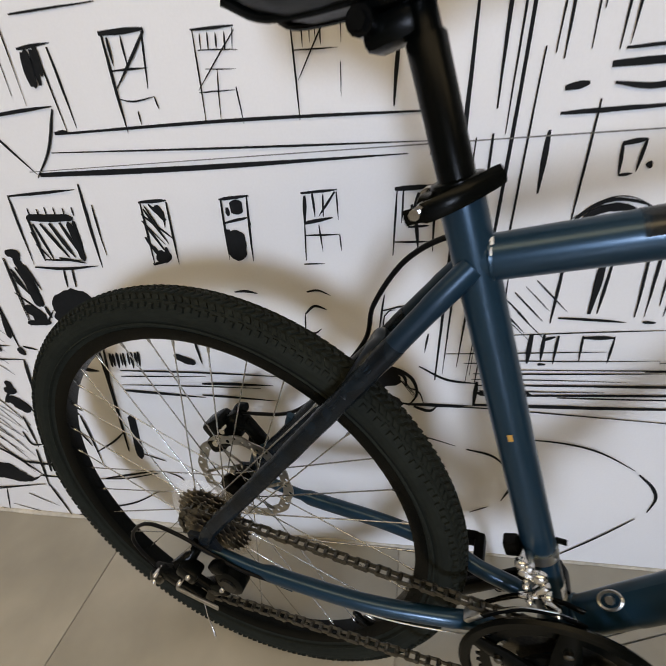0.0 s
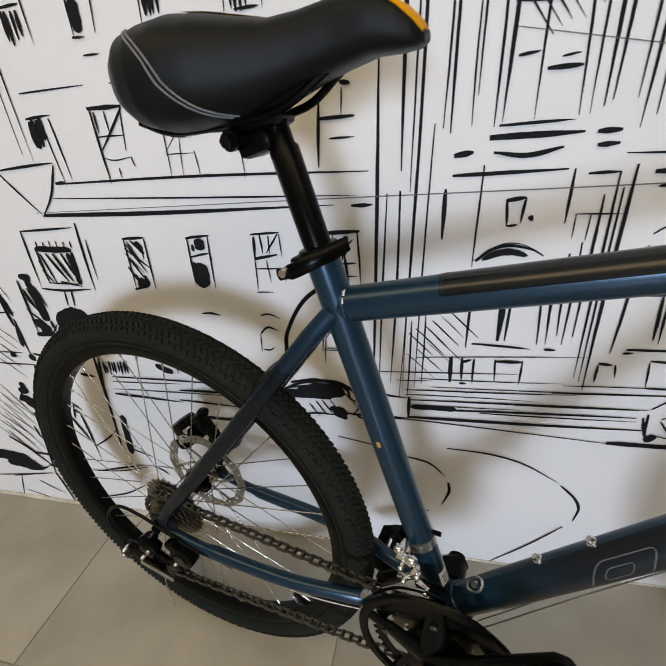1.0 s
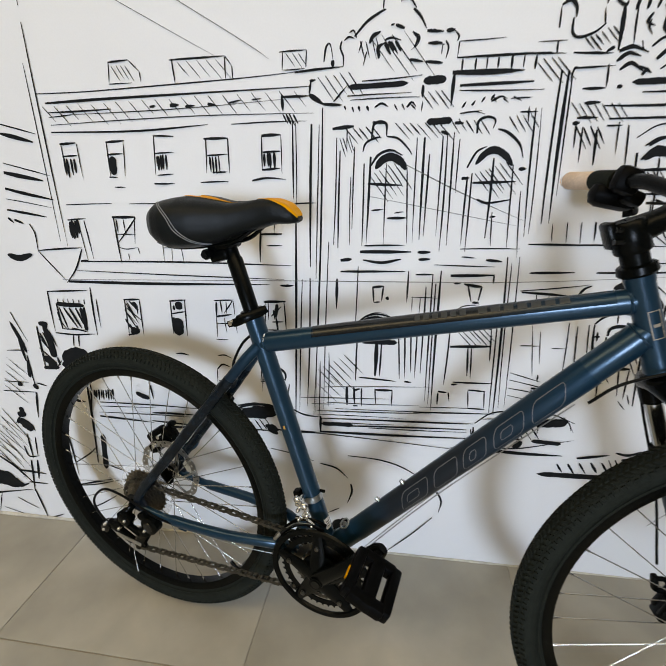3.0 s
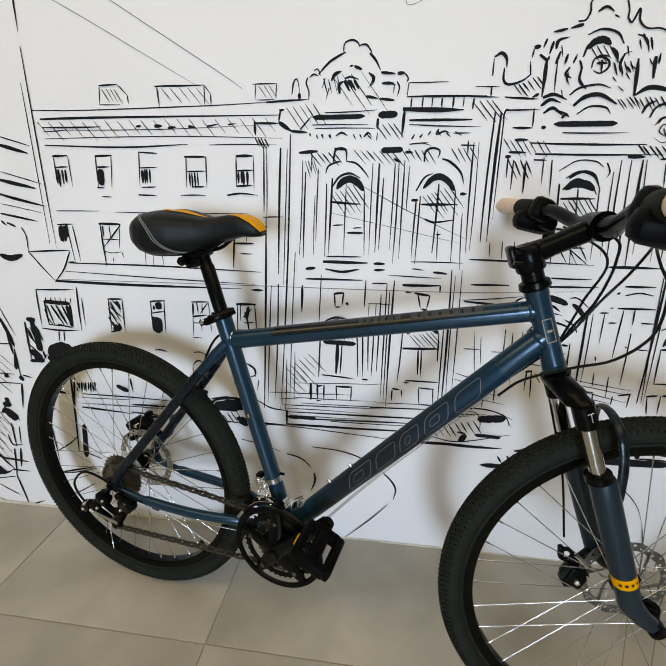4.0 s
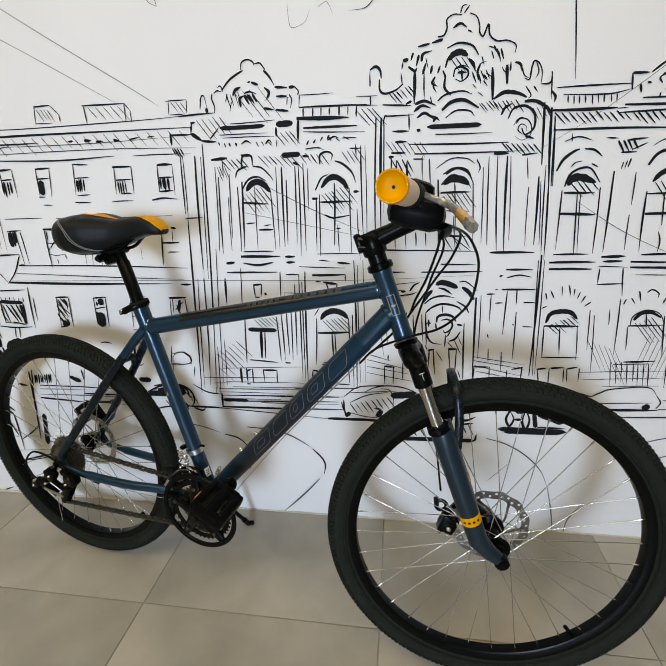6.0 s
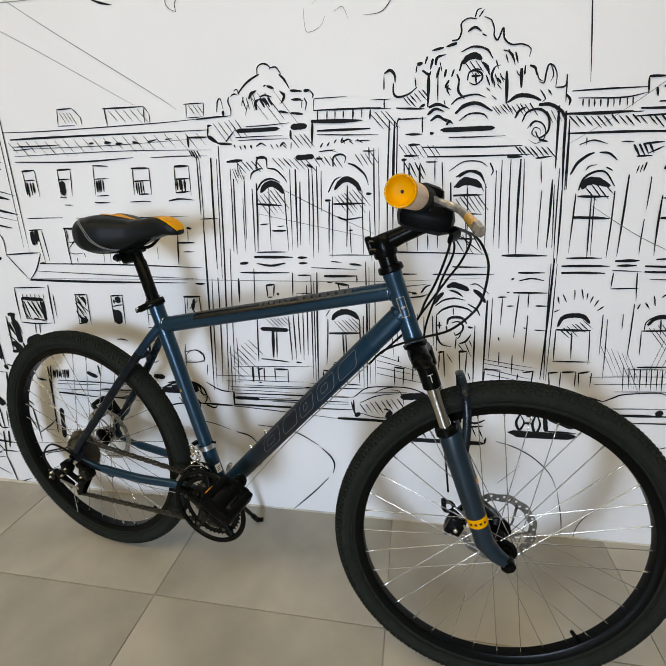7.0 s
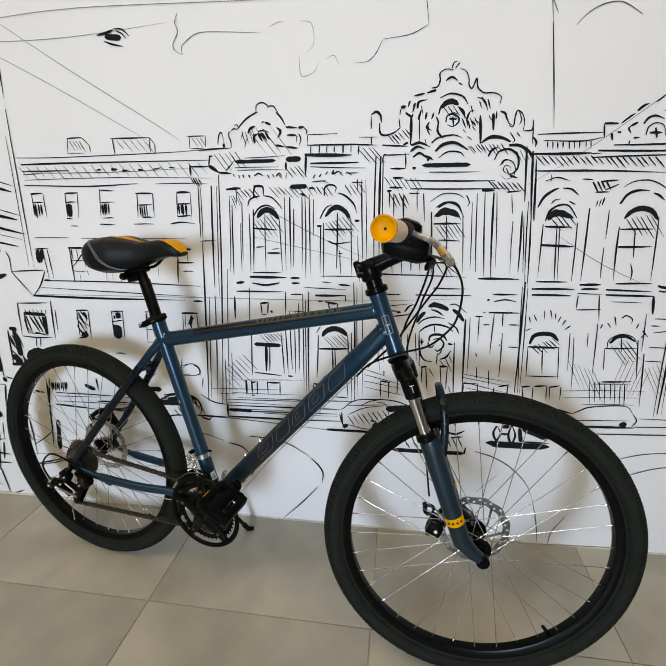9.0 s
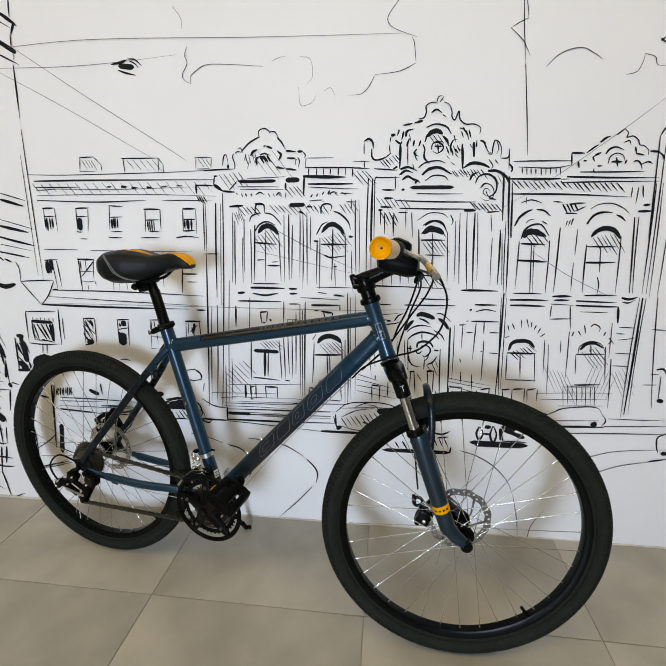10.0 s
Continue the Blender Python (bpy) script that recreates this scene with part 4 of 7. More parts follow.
# rear brake
b = bmesh.new()
box(b, (-0.030, 0.066, 0.408), (0.042, 0.034, 0.050), Matrix.Rotation(radians(-35), 3, "Y"), 0.007)
box(b, (-0.002, 0.070, 0.428), (0.030, 0.022, 0.034), Matrix.Rotation(radians(-35), 3, "Y"), 0.006)
sweep(b, smooth_line([V(0.070, 0.062, 0.420), V(0.05, 0.064, 0.395), V(0.012, 0.066, 0.398)], 4), 0.008, 8, flat=0.5)
box(b, (-0.040, 0.062, 0.386), (0.026, 0.030, 0.026), Matrix.Rotation(radians(-20), 3, "Y"), 0.006)
sweep(b, smooth_line([V(0.012, 0.072, 0.452), V(0.000, 0.074, 0.448), V(-0.012, 0.074, 0.430)], 4), 0.007, 10)
box(b, (0.022, 0.068, 0.412), (0.020, 0.016, 0.046), Matrix.Rotation(radians(-35), 3, "Y"), 0.005)
rb = part("rear_brake_caliper", b, M_BLACK, bike, "black disc brake caliper")
for p in (V(-0.034, 0.046, 0.396), V(-0.016, 0.046, 0.424)):
    b = bmesh.new()
    sweep(b, [p + V(0, 0.008, 0), p + V(0, -0.003, 0)], 0.005, 8)
    part("caliper_bolt", b, M_CHROME, rb)
b = bmesh.new()
sweep(b, smooth_line([V(0.095, 0.058, 0.465), V(0.075, 0.060, 0.415), V(0.030, 0.062, 0.385), V(0.012, 0.064, 0.35)], 5), 0.0085, 10, flat=0.6)
part("brake_mount", b, M_PAINT, bike)

# ---- steered parts: fork, bars, controls ----
def steered(name, b, mat, label="", smooth=True, parent=None):
    ob = finish(name, b, mat, parent or bike, label, smooth)
    if parent is None:
        ob.matrix_basis = STEER
    return ob


b = bmesh.new()
sweep(b, [on_axis(0.722), on_axis(0.727), on_axis(0.7275), on_axis(0.729)], [0.0215, 0.0225, 0.0225, 0.019], 28)
steered("lower_headset", b, M_BLACK, "black headset cup")
b = bmesh.new()
sweep(b, [on_axis(0.857), on_axis(0.860), on_axis(0.868), on_axis(0.870)], [0.021, 0.0235, 0.0225, 0.019], 28)
sweep(b, [on_axis(0.868), on_axis(0.892)], 0.0165, 24)
steered("upper_headset", b, M_BLACK, "black headset cap and spacers")

LEG = V(math.sin(TILT_H), 0, -math.cos(TILT_H))
TOPL = V(0.928, 0, 0.696)
b = bmesh.new()
arch = smooth_line([TOPL + V(0.004, -0.064, -0.020), TOPL + V(-0.003, -0.062, 0.000), TOPL + V(-0.014, -0.040, 0.012), on_axis(0.716), TOPL + V(-0.014, 0.040, 0.012), TOPL + V(-0.003, 0.062, 0.000), TOPL + V(0.004, 0.064, -0.020)], 6)
sweep(b, arch, [0.0150] * 10 + [0.0185] * 17 + [0.0150] * (len(arch) - 27), 14, flat=0.85)
fork = steered("fork_crown", b, M_BLACK, "glossy black suspension fork crown")
for side in (-1, 1):
    base = TOPL + V(-0.004, side * 0.062, 0)
    b = bmesh.new()
    sweep(b, [base - LEG * 0.006, base + LEG * 0.030, base + LEG * 0.032], [0.0162, 0.0158, 0.0130], 24)
    socket = part("crown_socket", b, M_BLACK, fork, "glossy black crown socket")
    if side < 0:
        b = bmesh.new()
        tube_patch(b, base + LEG * 0.028, base - LEG * 0.002, 0.0160, 0.0163, 1.0, -4, 28, 0.78, 0.81, 0.0008, 1, 5)
        tube_patch(b, base + LEG * 0.028, base - LEG * 0.002, 0.0160, 0.0163, 1.0, 11, 13.5, 0.35, 0.78, 0.0008, 3, 1)
        part("socket_mark", b, M_WHITE, socket, "thin white printed mark")
    b = bmesh.new()
    sweep(b, [base + LEG * 0.02, base + LEG * 0.150], 0.0118, 24)
    part("stanchion", b, M_STANCHION, fork, "polished steel stanchion")
    b = bmesh.new()
    sweep(b, [base + LEG * 0.106, base + LEG * 0.108, base + LEG * 0.119, base + LEG * 0.121], [0.0150, 0.0190, 0.0196, 0.0180], 24)
    part("dust_seal", b, M_BLACK, fork)
    b = bmesh.new()
    low = [base + V(0.004, 0, 0) + LEG * s for s in (0.117, 0.124, 0.15, 0.29, 0.345)]
    end = AXLE_F + V(0, side * 0.064, 0)
    pts = low + [lerp(low[-1], end, 0.45) + LEG * 0.006, end + V(0.006, 0, -0.004)]
    sweep(b, pts, [0.0180, 0.0200, 0.0200, 0.0186, 0.0178, 0.0148, 0.0110], 24, flat=1.0)
    lower = part("fork_lower", b, M_FORK, fork, "dark navy painted lower fork leg")
    b = bmesh.new()
    p = base + V(0.004, 0, 0) + LEG * 0.293
    sweep(b, [p - LEG * 0.008, p + LEG * 0.010], [0.0187, 0.0185], 24)
    if side > 0:
        b.free()
        b = bmesh.new()
        tube_patch(b, p + LEG * 0.007, p - LEG * 0.006, 0.0187, 0.0187, 1.0, 55, 130, 0.0, 1.0, 0.0012, 2, 8)
    part("amber_band", b, M_YELLOW, fork, "amber band round the fork leg")
    b = bmesh.new()
    for k in range(4 if side < 0 else 0):
        tube_patch(b, p + LEG * 0.006, p - LEG * 0.004, 0.0187, 0.0187, 1.0, -46 + 26 * k, -32 + 26 * k, 0.3, 0.72, 0.0006, 2, 2)
    if side < 0:
        part("band_marks", b, M_DECAL, fork)
    else:
        b.free()
    b = bmesh.new()
    sweep(b, [end + V(0, -side * 0.004, 0), end + V(0, side * 0.010, 0), end + V(0, side * 0.0105, 0), end + V(0, side * 0.016, 0)], [0.0145, 0.0135, 0.0075, 0.0060], 12)
    part("axle_nut", b, M_BLACK, fork, "black axle nut")
# brake arch joining the lower legs in front of the tyre
b = bmesh.new()
arch = smooth_line([TOPL + LEG * 0.165 + V(0.012, -0.062, 0.0), TOPL + LEG * 0.135 + V(0.024, -0.060, 0.0), TOPL + LEG * 0.100 + V(0.036, -0.056, 0.004), TOPL + LEG * 0.064 + V(0.044, -0.046, 0.010), TOPL + LEG * 0.042 + V(0.046, -0.024, 0.012), TOPL + LEG * 0.036 + V(0.046, 0, 0.012),
                    TOPL + LEG * 0.042 + V(0.046, 0.024, 0.012), TOPL + LEG * 0.064 + V(0.044, 0.046, 0.010), TOPL + LEG * 0.100 + V(0.036, 0.056, 0.004), TOPL + LEG * 0.135 + V(0.024, 0.060, 0.0), TOPL + LEG * 0.165 + V(0.012, 0.062, 0.0)], 5)
sweep(b, arch, [0.004, 0.006] + [0.0076] * (len(arch) - 4) + [0.006, 0.004], 8, flat=0.42, up=V(0.6, 0, 0.2))
part("fork_arch", b, M_STAY, fork, "charcoal arch joining the fork legs")
b = bmesh.new()
box(b, AXLE_F + V(-0.078, 0.049, 0.000), (0.040, 0.016, 0.044), Matrix.Rotation(radians(25), 3, "Y"), 0.005)
box(b, AXLE_F + V(-0.084, 0.028, -0.002), (0.034, 0.012, 0.036), Matrix.Rotation(radians(25), 3, "Y"), 0.004)
box(b, AXLE_F + V(-0.094, 0.038, -0.004), (0.012, 0.030, 0.038), Matrix.Rotation(radians(25), 3, "Y"), 0.004)
box(b, AXLE_F + V(-0.066, 0.048, 0.028), (0.018, 0.018, 0.034), Matrix.Rotation(radians(40), 3, "Y"), 0.005)
fc = steered("front_brake_caliper", b, M_BLACK, "black disc brake caliper")
b = bmesh.new()
loop = smooth_line([AXLE_F + V(-0.099 + dx, 0.048, 0.031 + dz) for dx, dz in ((-0.006, 0.008), (-0.010, -0.002), (-0.004, -0.012), (0.008, -0.010), (0.012, 0.000), (0.004, 0.009), (-0.006, 0.008))], 4)
sweep(b, loop, 0.0042, 8, flat=0.9)
box(b, AXLE_F + V(-0.108, 0.048, 0.036), (0.010, 0.012, 0.020), Matrix.Rotation(radians(-8), 3, "Y"), 0.003)
part("cable_arm", b, M_BLACK, fc)
b = bmesh.new()
sweep(b, [AXLE_F + V(-0.088, 0.036, 0.036), AXLE_F + V(-0.074, 0.034, 0.026), AXLE_F + V(-0.066, 0.032, 0.016)], [0.0028, 0.0040, 0.003], 8, flat=0.5)
sweep(b, [AXLE_F + V(-0.068, 0.024, 0.008), AXLE_F + V(-0.064, 0.024, -0.006)], 0.0026, 8)
part("return_spring", b, M_CHROME, fc, "bright steel return spring")
b = bmesh.new()
p = AXLE_F + V(-0.084, 0.020, -0.006)
sweep(b, [p + V(0, 0.008, 0), p, p + V(0, -0.003, 0), p + V(0, -0.004, 0)], [0.0055, 0.0055, 0.0045, 0.0032], 12)
part("caliper_bolt", b, M_CHROME, fc)

# stem and handlebar
CLAMP = V(CLAMP_X, 0, CLAMP_Z)
b = bmesh.new()
st0 = on_axis(0.906)
sweep(b, [on_axis(0.884), on_axis(0.887), on_axis(0.918), on_axis(0.922)], [0.0195, 0.0215, 0.0215, 0.018], 24)
sweep(b, [st0, lerp(st0, CLAMP, 0.35), CLAMP], [0.0185, 0.0150, 0.0165], 18)
sweep(b, [CLAMP + V(0, -0.024, 0), CLAMP + V(0, 0.024, 0)], 0.0210, 22)
box(b, on_axis(0.903) + V(-0.023, 0, 0), (0.012, 0.026, 0.034), Matrix.Rotation(-TILT_H, 3, "Y"), 0.004)
stem = steered("stem", b, M_BLACK, "black handlebar stem")
for y in (-0.007, 0.007):
    b = bmesh.new()
    sweep(b, [on_axis(0.903) + V(-0.006, -0.012 + y * 0.1, y), on_axis(0.903) + V(-0.024, -0.016, y)], 0.0035, 8)
    part("stem_bolt", b, M_GLOSS, stem)
HALF, RISE, SWEEP = BAR_HALF, BAR_RISE, BAR_SWEEP
b = bmesh.new()


def bar_at(y):
    s = abs(y) / HALF
    up = RISE * min(1.0, max(0.0, (s - 0.15) / 0.25))
    back, lift = (0.0, 0.0) if y < 0 else (0.008, 0.026)
    return CLAMP + V(-(SWEEP + back) * max(0, s - 0.15) / 0.85, y, up + lift * max(0, s - 0.15) / 0.85)


END = HALF - 0.012
ys = [-END + 2 * END * k / 40 for k in range(41)]
sweep(b, [bar_at(y) for y in ys], [0.011 if abs(y) > 0.05 else 0.0150 for y in ys], 16)
steered("handlebar", b, M_BLACK, "black riser handlebar")
for side in (-1, 1):
    b = bmesh.new()
    g = [bar_at(side * y) for y in (HALF - 0.084, HALF - 0.080, HALF - 0.040, HALF - 0.012, HALF - 0.0085)]
    sweep(b, g, [0.0145, 0.0153, 0.0153, 0.0156, 0.0152], 28)
    grip = steered("grip", b, M_CORK, "beige cork handlebar grip with an amber end cap")
    b = bmesh.new()
    ax = (bar_at(side * HALF) - bar_at(side * (HALF - 0.02))).normalized()
    e1 = ax.cross(V(0, 0, 1)).normalized()
    e2 = ax.cross(e1)
    rings = []
    for d, r in ((-0.004, 0.0150), (-0.002, 0.0166), (0.003, 0.0166), (0.0042, 0.0160), (0.0036, 0.0147), (-0.0030, 0.0130), (-0.0062, 0.0090), (-0.0070, 0.0012)):
        o = bar_at(side * HALF) + ax * d
        rings.append([b.verts.new(o + e1 * (math.cos(q) * r) + e2 * (math.sin(q) * r)) for q in [math.pi * k / 16 for k in range(32)]])
    for lo, hi in zip(rings, rings[1:]):
        for k in range(32):
            b.faces.new((lo[k], lo[(k + 1) % 32], hi[(k + 1) % 32], hi[k]))
    b.faces.new(rings[-1])
    cap = part("end_cap", b, M_YELLOW, grip, "amber ribbed end cap")
    b = bmesh.new()
    c = bar_at(side * HALF) + ax * 0.0042
    # glints round the cap rim, modelled as pale dots
    for k in (0, 1, 3, 4, 5, 8, 9, 11, 12, 15):
        a = 2 * math.pi * (k + 0.3 * math.sin(k * 5.0)) / 16
        p = c + e1 * math.cos(a) * 0.0153 + e2 * math.sin(a) * 0.0153
        sweep(b, [p, p + ax * 0.0003], 0.0006, 6)
    part("cap_ribs", b, M_CORK, cap, "pale specks standing for glints on the rim")
    b = bmesh.new()
    sweep(b, [c - ax * 0.0130, c - ax * 0.0100], 0.0018, 10)
    part("cap_hole", b, M_DECAL, cap)
    # twist grip, shifter pod and brake lever
    b = bmesh.new()
    g = [bar_at(side * y) for y in (HALF - 0.135, HALF - 0.132, HALF - 0.088, HALF - 0.083)]
    sweep(b, g, [0.0155, 0.0170, 0.0170, 0.0160], 24)
    steered("rubber_grip_sleeve", b, M_RUBBER, "black rubber inner grip sleeve")
    b = bmesh.new()
    c = bar_at(side * (HALF - 0.150))
    box(b, c + V(0.002, side * -0.006, 0.0), (0.040, 0.030, 0.042), Matrix.Rotation(radians(20), 3, "Y"), 0.011)
    box(b, c + V(0.000, side * 0.032, -0.022), (0.072, 0.040, 0.038), Matrix.Rotation(radians(12), 3, "Y"), 0.015)
    box(b, c + V(0.018, side * 0.008, -0.024), (0.034, 0.030, 0.024), Matrix.Rotation(radians(24), 3, "Y"), 0.008)
    box(b, c + V(0.018, side * 0.026, -0.012), (0.026, 0.024, 0.018), Matrix.Rotation(radians(24), 3, "Y"), 0.006)
    pod = steered("shifter_pod", b, M_POD, "black shifter and brake lever mount")
    for sv in (V(-0.020, side * 0.052, -0.012), V(0.004, side * 0.052, -0.014), V(0.026, side * 0.046, -0.006)):
        b = bmesh.new()
        sweep(b, [c + sv - V(0, side * 0.006, 0), c + sv + V(0, side * 0.002, 0)], 0.0015, 8)
        part("pod_screw", b, M_POD, pod)
    b = bmesh.new()
    lv = smooth_line([c + V(-0.002, side * 0.036, 0.004), c + V(0.020, side * 0.050, -0.006), c + V(0.038, side * 0.062, -0.015), LEVER_TIP if side < 0 else c + V(0.060, 0.11, -0.030)], 5)
    sweep(b, lv[:13], 0.0036, 10, flat=0.6)
    if side < 0:
        sweep(b, lv[6:13], [0.0040, 0.0048, 0.0042, 0.0052, 0.0046, 0.0054, 0.0052], 7, flat=0.7)
    part("brake_lever", b, M_GLOSS if side > 0 else M_FILM, pod, "brake lever blade" if side > 0 else "steel brake lever blade in crinkled clear film")
    b = bmesh.new()
    sweep(b, lv[12:], [0.0060] + [0.0068] * (len(lv) - 14) + [0.0062], 10, flat=0.75)
    part("lever_sleeve", b, M_BRONZE if side < 0 else M_BLACK, pod, "amber wrapping film on the lever tip" if side < 0 else "")
    if side < 0:
        b = bmesh.new()
        dv = (lv[-1] - lv[-2]).normalized()
        sweep(b, [lv[-1] - dv * 0.016, lv[-1] - dv * 0.010, lv[-1] - dv * 0.004, lv[-1] + dv * 0.002], [0.0066, 0.0076, 0.0072, 0.0066], 7, flat=0.8)
        part("film_end", b, M_FILM, pod, "crinkled clear film end")
    b = bmesh.new()
    sweep(b, [c + V(0.030, side * 0.02, -0.036), c + V(0.040, side * 0.034, -0.044), c + V(0.030, side * 0.052, -0.048)], [0.006, 0.008, 0.007], 8, flat=0.5)
    part("shift_trigger", b, M_POD, pod)

# cables
def cable(ctrl, r=0.0021, mat=None, label="black cable housing", parent=None):
    b = bmesh.new()
    sweep(b, smooth_line(ctrl, 10), r, 8)
    part("cable", b, mat or M_CABLE, bike, label)


def st(v):
    return STEER @ Vector(v)


pr = bar_at(-(HALF - 0.150))
pl = bar_at(HALF - 0.150)
cable([st(pr + V(0.030, 0.030, -0.030)), (0.993, -0.020, 0.925), (1.010, 0.006, 0.900), (1.020, -0.012, 0.870), (1.014, -0.026, 0.822), (0.996, -0.034, 0.794), (0.964, -0.032, 0.766), (0.918, -0.030, 0.748), (0.856, -0.030, 0.720), (0.823, -0.026, 0.686)])
cable([st(pr + V(0.024, 0.030, -0.032)), (0.988, -0.015, 0.924), (0.976, 0.016, 0.882), (0.950, 0.020, 0.842), (0.916, 0.012, 0.790), (0.890, 0.024, 0.752), (0.840, 0.028, 0.698)])
cable([st(pl + V(0.024, -0.030, -0.034)), (0.952, 0.034, 0.934), (0.954, 0.000, 0.902), (0.938, -0.008, 0.848), (0.918, 0.004, 0.806), (0.896, 0.023, 0.758), (0.832, 0.026, 0.690)])
cable([st(pl + V(0.036, -0.030, -0.030)), (0.956, 0.06, 0.90), (0.932, 0.065, 0.82), st(V(0.922, 0.078, 0.70)), st(V(0.968, 0.074, 0.52)), st(V(0.988, 0.066, 0.385))])
cable([(0.84, 0.026, 0.800), (0.60, 0.026, 0.755), (0.345, 0.030, 0.706), (0.300, 0.034, 0.720), (0.252, 0.040, 0.695), (0.216, 0.046, 0.643), (0.196, 0.052, 0.585), (0.10, 0.066, 0.47), (0.0, 0.070, 0.44)], 0.0027)
cable([(0.140, -0.066, 0.302), (0.06, -0.072, 0.315), (-0.02, -0.076, 0.352), (-0.070, -0.078, 0.356), (-0.104, -0.080, 0.318), (-0.085, -0.082, 0.280), (-0.040, -0.086, 0.262)], 0.0026)
for off in (-0.006, 0.006):
    cable([DT0 + V(0.03, off - 0.004, -0.028), lerp(DT0, DT1, 0.4) + V(0.0175, off, -0.0195), lerp(DT0, DT1, 0.82) + V(0.017, off, -0.0185)], 0.0009, M_STEEL, "bare steel shift wire")
cable([(0.118, -0.062, 0.300), (0.25, -0.058, 0.288), (0.40, -0.020, 0.262)], 0.0009, M_STEEL, "bare steel shift wire")

# ---- floor tiles ----
TILE, TX, TY, GAP = 0.605, 0.556, -0.3585, 0.003
bm = bmesh.new()
s = (TILE - GAP) / 2
box(bm, (0, 0, -0.004), (2 * s, 2 * s, 0.008), bevel=0.0006)
tile_mesh = bpy.data.meshes.new("tile")
bm.to_mesh(tile_mesh)
bm.free()
tile_mesh.materials.append(M_TILE)
bm = bmesh.new()
d = -TY - GAP * 0.75
box(bm, (0, d / 2 + TY + GAP / 2 - (TY + GAP / 2 + d / 2), -0.004), (2 * s, d, 0.008), bevel=0.0006)
cut_mesh = bpy.data.meshes.new("cut_tile")
bm.to_mesh(cut_mesh)
bm.free()
cut_mesh.materials.append(M_TILE)
for i in range(-4, 6):
    x = TX + TILE * (i + 0.5)
    if not X0 - 0.2 < x < X1 + 0.2:
        continue
    for j in range(8):
        y = TY - TILE * (j + 0.5)
        if y < Y0 - 0.2:
            continue
        ob = new("tile", tile_mesh)
        ob.parent = floor
        ob.location = (x, y, 0.0)
    ob = new("tile", cut_mesh)
    ob.parent = floor
    ob.location = (x, TY + GAP / 2 + d / 2, 0.0)

# ---- uneven bead of soiled filler where the wall meets the floor ----
bm = bmesh.new()
rnd = random.Random(31)
pts, radii = [], []
high = 0.004
for k in range(281):
    high = min(0.0065, max(0.0022, high + rnd.uniform(-0.0007, 0.0007)))
    pts.append(V(X0 + 0.02 * k, -high * 0.35, high * 0.35))
    radii.append(high)
sweep(bm, pts, radii, 8, up=V(0, 0, 1))
tagged(finish("trim", bm, M_CAULK), "uneven soiled pale bead along the foot of the wall", "trim", kind="structure")

# ---- the ink drawing on the wall, in millimetres along the wall and up from the floor ----
mural = new("mural")
mural.location = (0.8, 0.0, 0.0)
tagged(mural, "black ink drawing of an old city square on a white wall", "mural", kind="structure")
PAGE = {"name": "", "black": None, "grey": None, "n": 0}


def close_drawing():
    for key, mat in (("black", M_INK), ("grey", M_GREYINK)):
        if PAGE[key] is not None and len(PAGE[key].verts):
            ob = finish(PAGE["name"], PAGE[key], mat, mural, smooth=False)
            ob.location = (-0.8, 0, 0)
            ob["kind"] = "structure"
        elif PAGE[key] is not None:
            PAGE[key].free()
        PAGE[key] = None


def drawing(name):
    """Begin a new part of the drawing."""
    if PAGE["black"] is not None:
        close_drawing()
    PAGE["name"], PAGE["black"], PAGE["grey"] = name, bmesh.new(), bmesh.new()


def brush(pts, width, key="black", round_end=False):
    """One pen stroke: a thin ribbon just proud of the wall, swelling and tapering along its length."""
    bm = PAGE[key]
    PAGE["n"] += 1
    rnd = random.Random(PAGE["n"])
    lift = -0.0010 - 0.00004 * (PAGE["n"] * 17 % 43)
    peak, tail, head = rnd.uniform(0.25, 0.6), rnd.uniform(0.15, 0.5), rnd.uniform(0.45, 0.85)
    n = len(pts)
    length = math.hypot(pts[-1][0] - pts[0][0], pts[-1][1] - pts[0][1])
    power = (min(14.0, max(3.6, 1.6 * length / width)) if round_end else 2.6) * rnd.uniform(0.9, 1.1)
    left, right = [], []
    for i, (x, z) in enumerate(pts):
        a, b = pts[max(i - 1, 0)], pts[min(i + 1, n - 1)]
        dx, dz = b[0] - a[0], b[1] - a[1]
        ln = math.hypot(dx, dz) or 1.0
        t = i / (n - 1)
        if width > 9:
            k = max(0.16, 1.06 * (1 - abs(2 * t - 1) ** power) ** 0.5) * rnd.uniform(0.93, 1.05)
        elif t < peak:
            k = head + (1.12 - head) * math.sin(t / peak * math.pi / 2)
        else:
            k = tail + (1.12 - tail) * math.cos((t - peak) / (1 - peak) * math.pi / 2)
        w = width * k * rnd.uniform(0.94, 1.06) / 2
        ox, oz = -dz / ln * w, dx / ln * w
        left.append(bm.verts.new(((x + ox) / 1000, lift, max(2, z + oz) / 1000)))
        right.append(bm.verts.new(((x - ox) / 1000, lift, max(2, z - oz) / 1000)))
    for i in range(n - 1):
        bm.faces.new((left[i], left[i + 1], right[i + 1], right[i]))


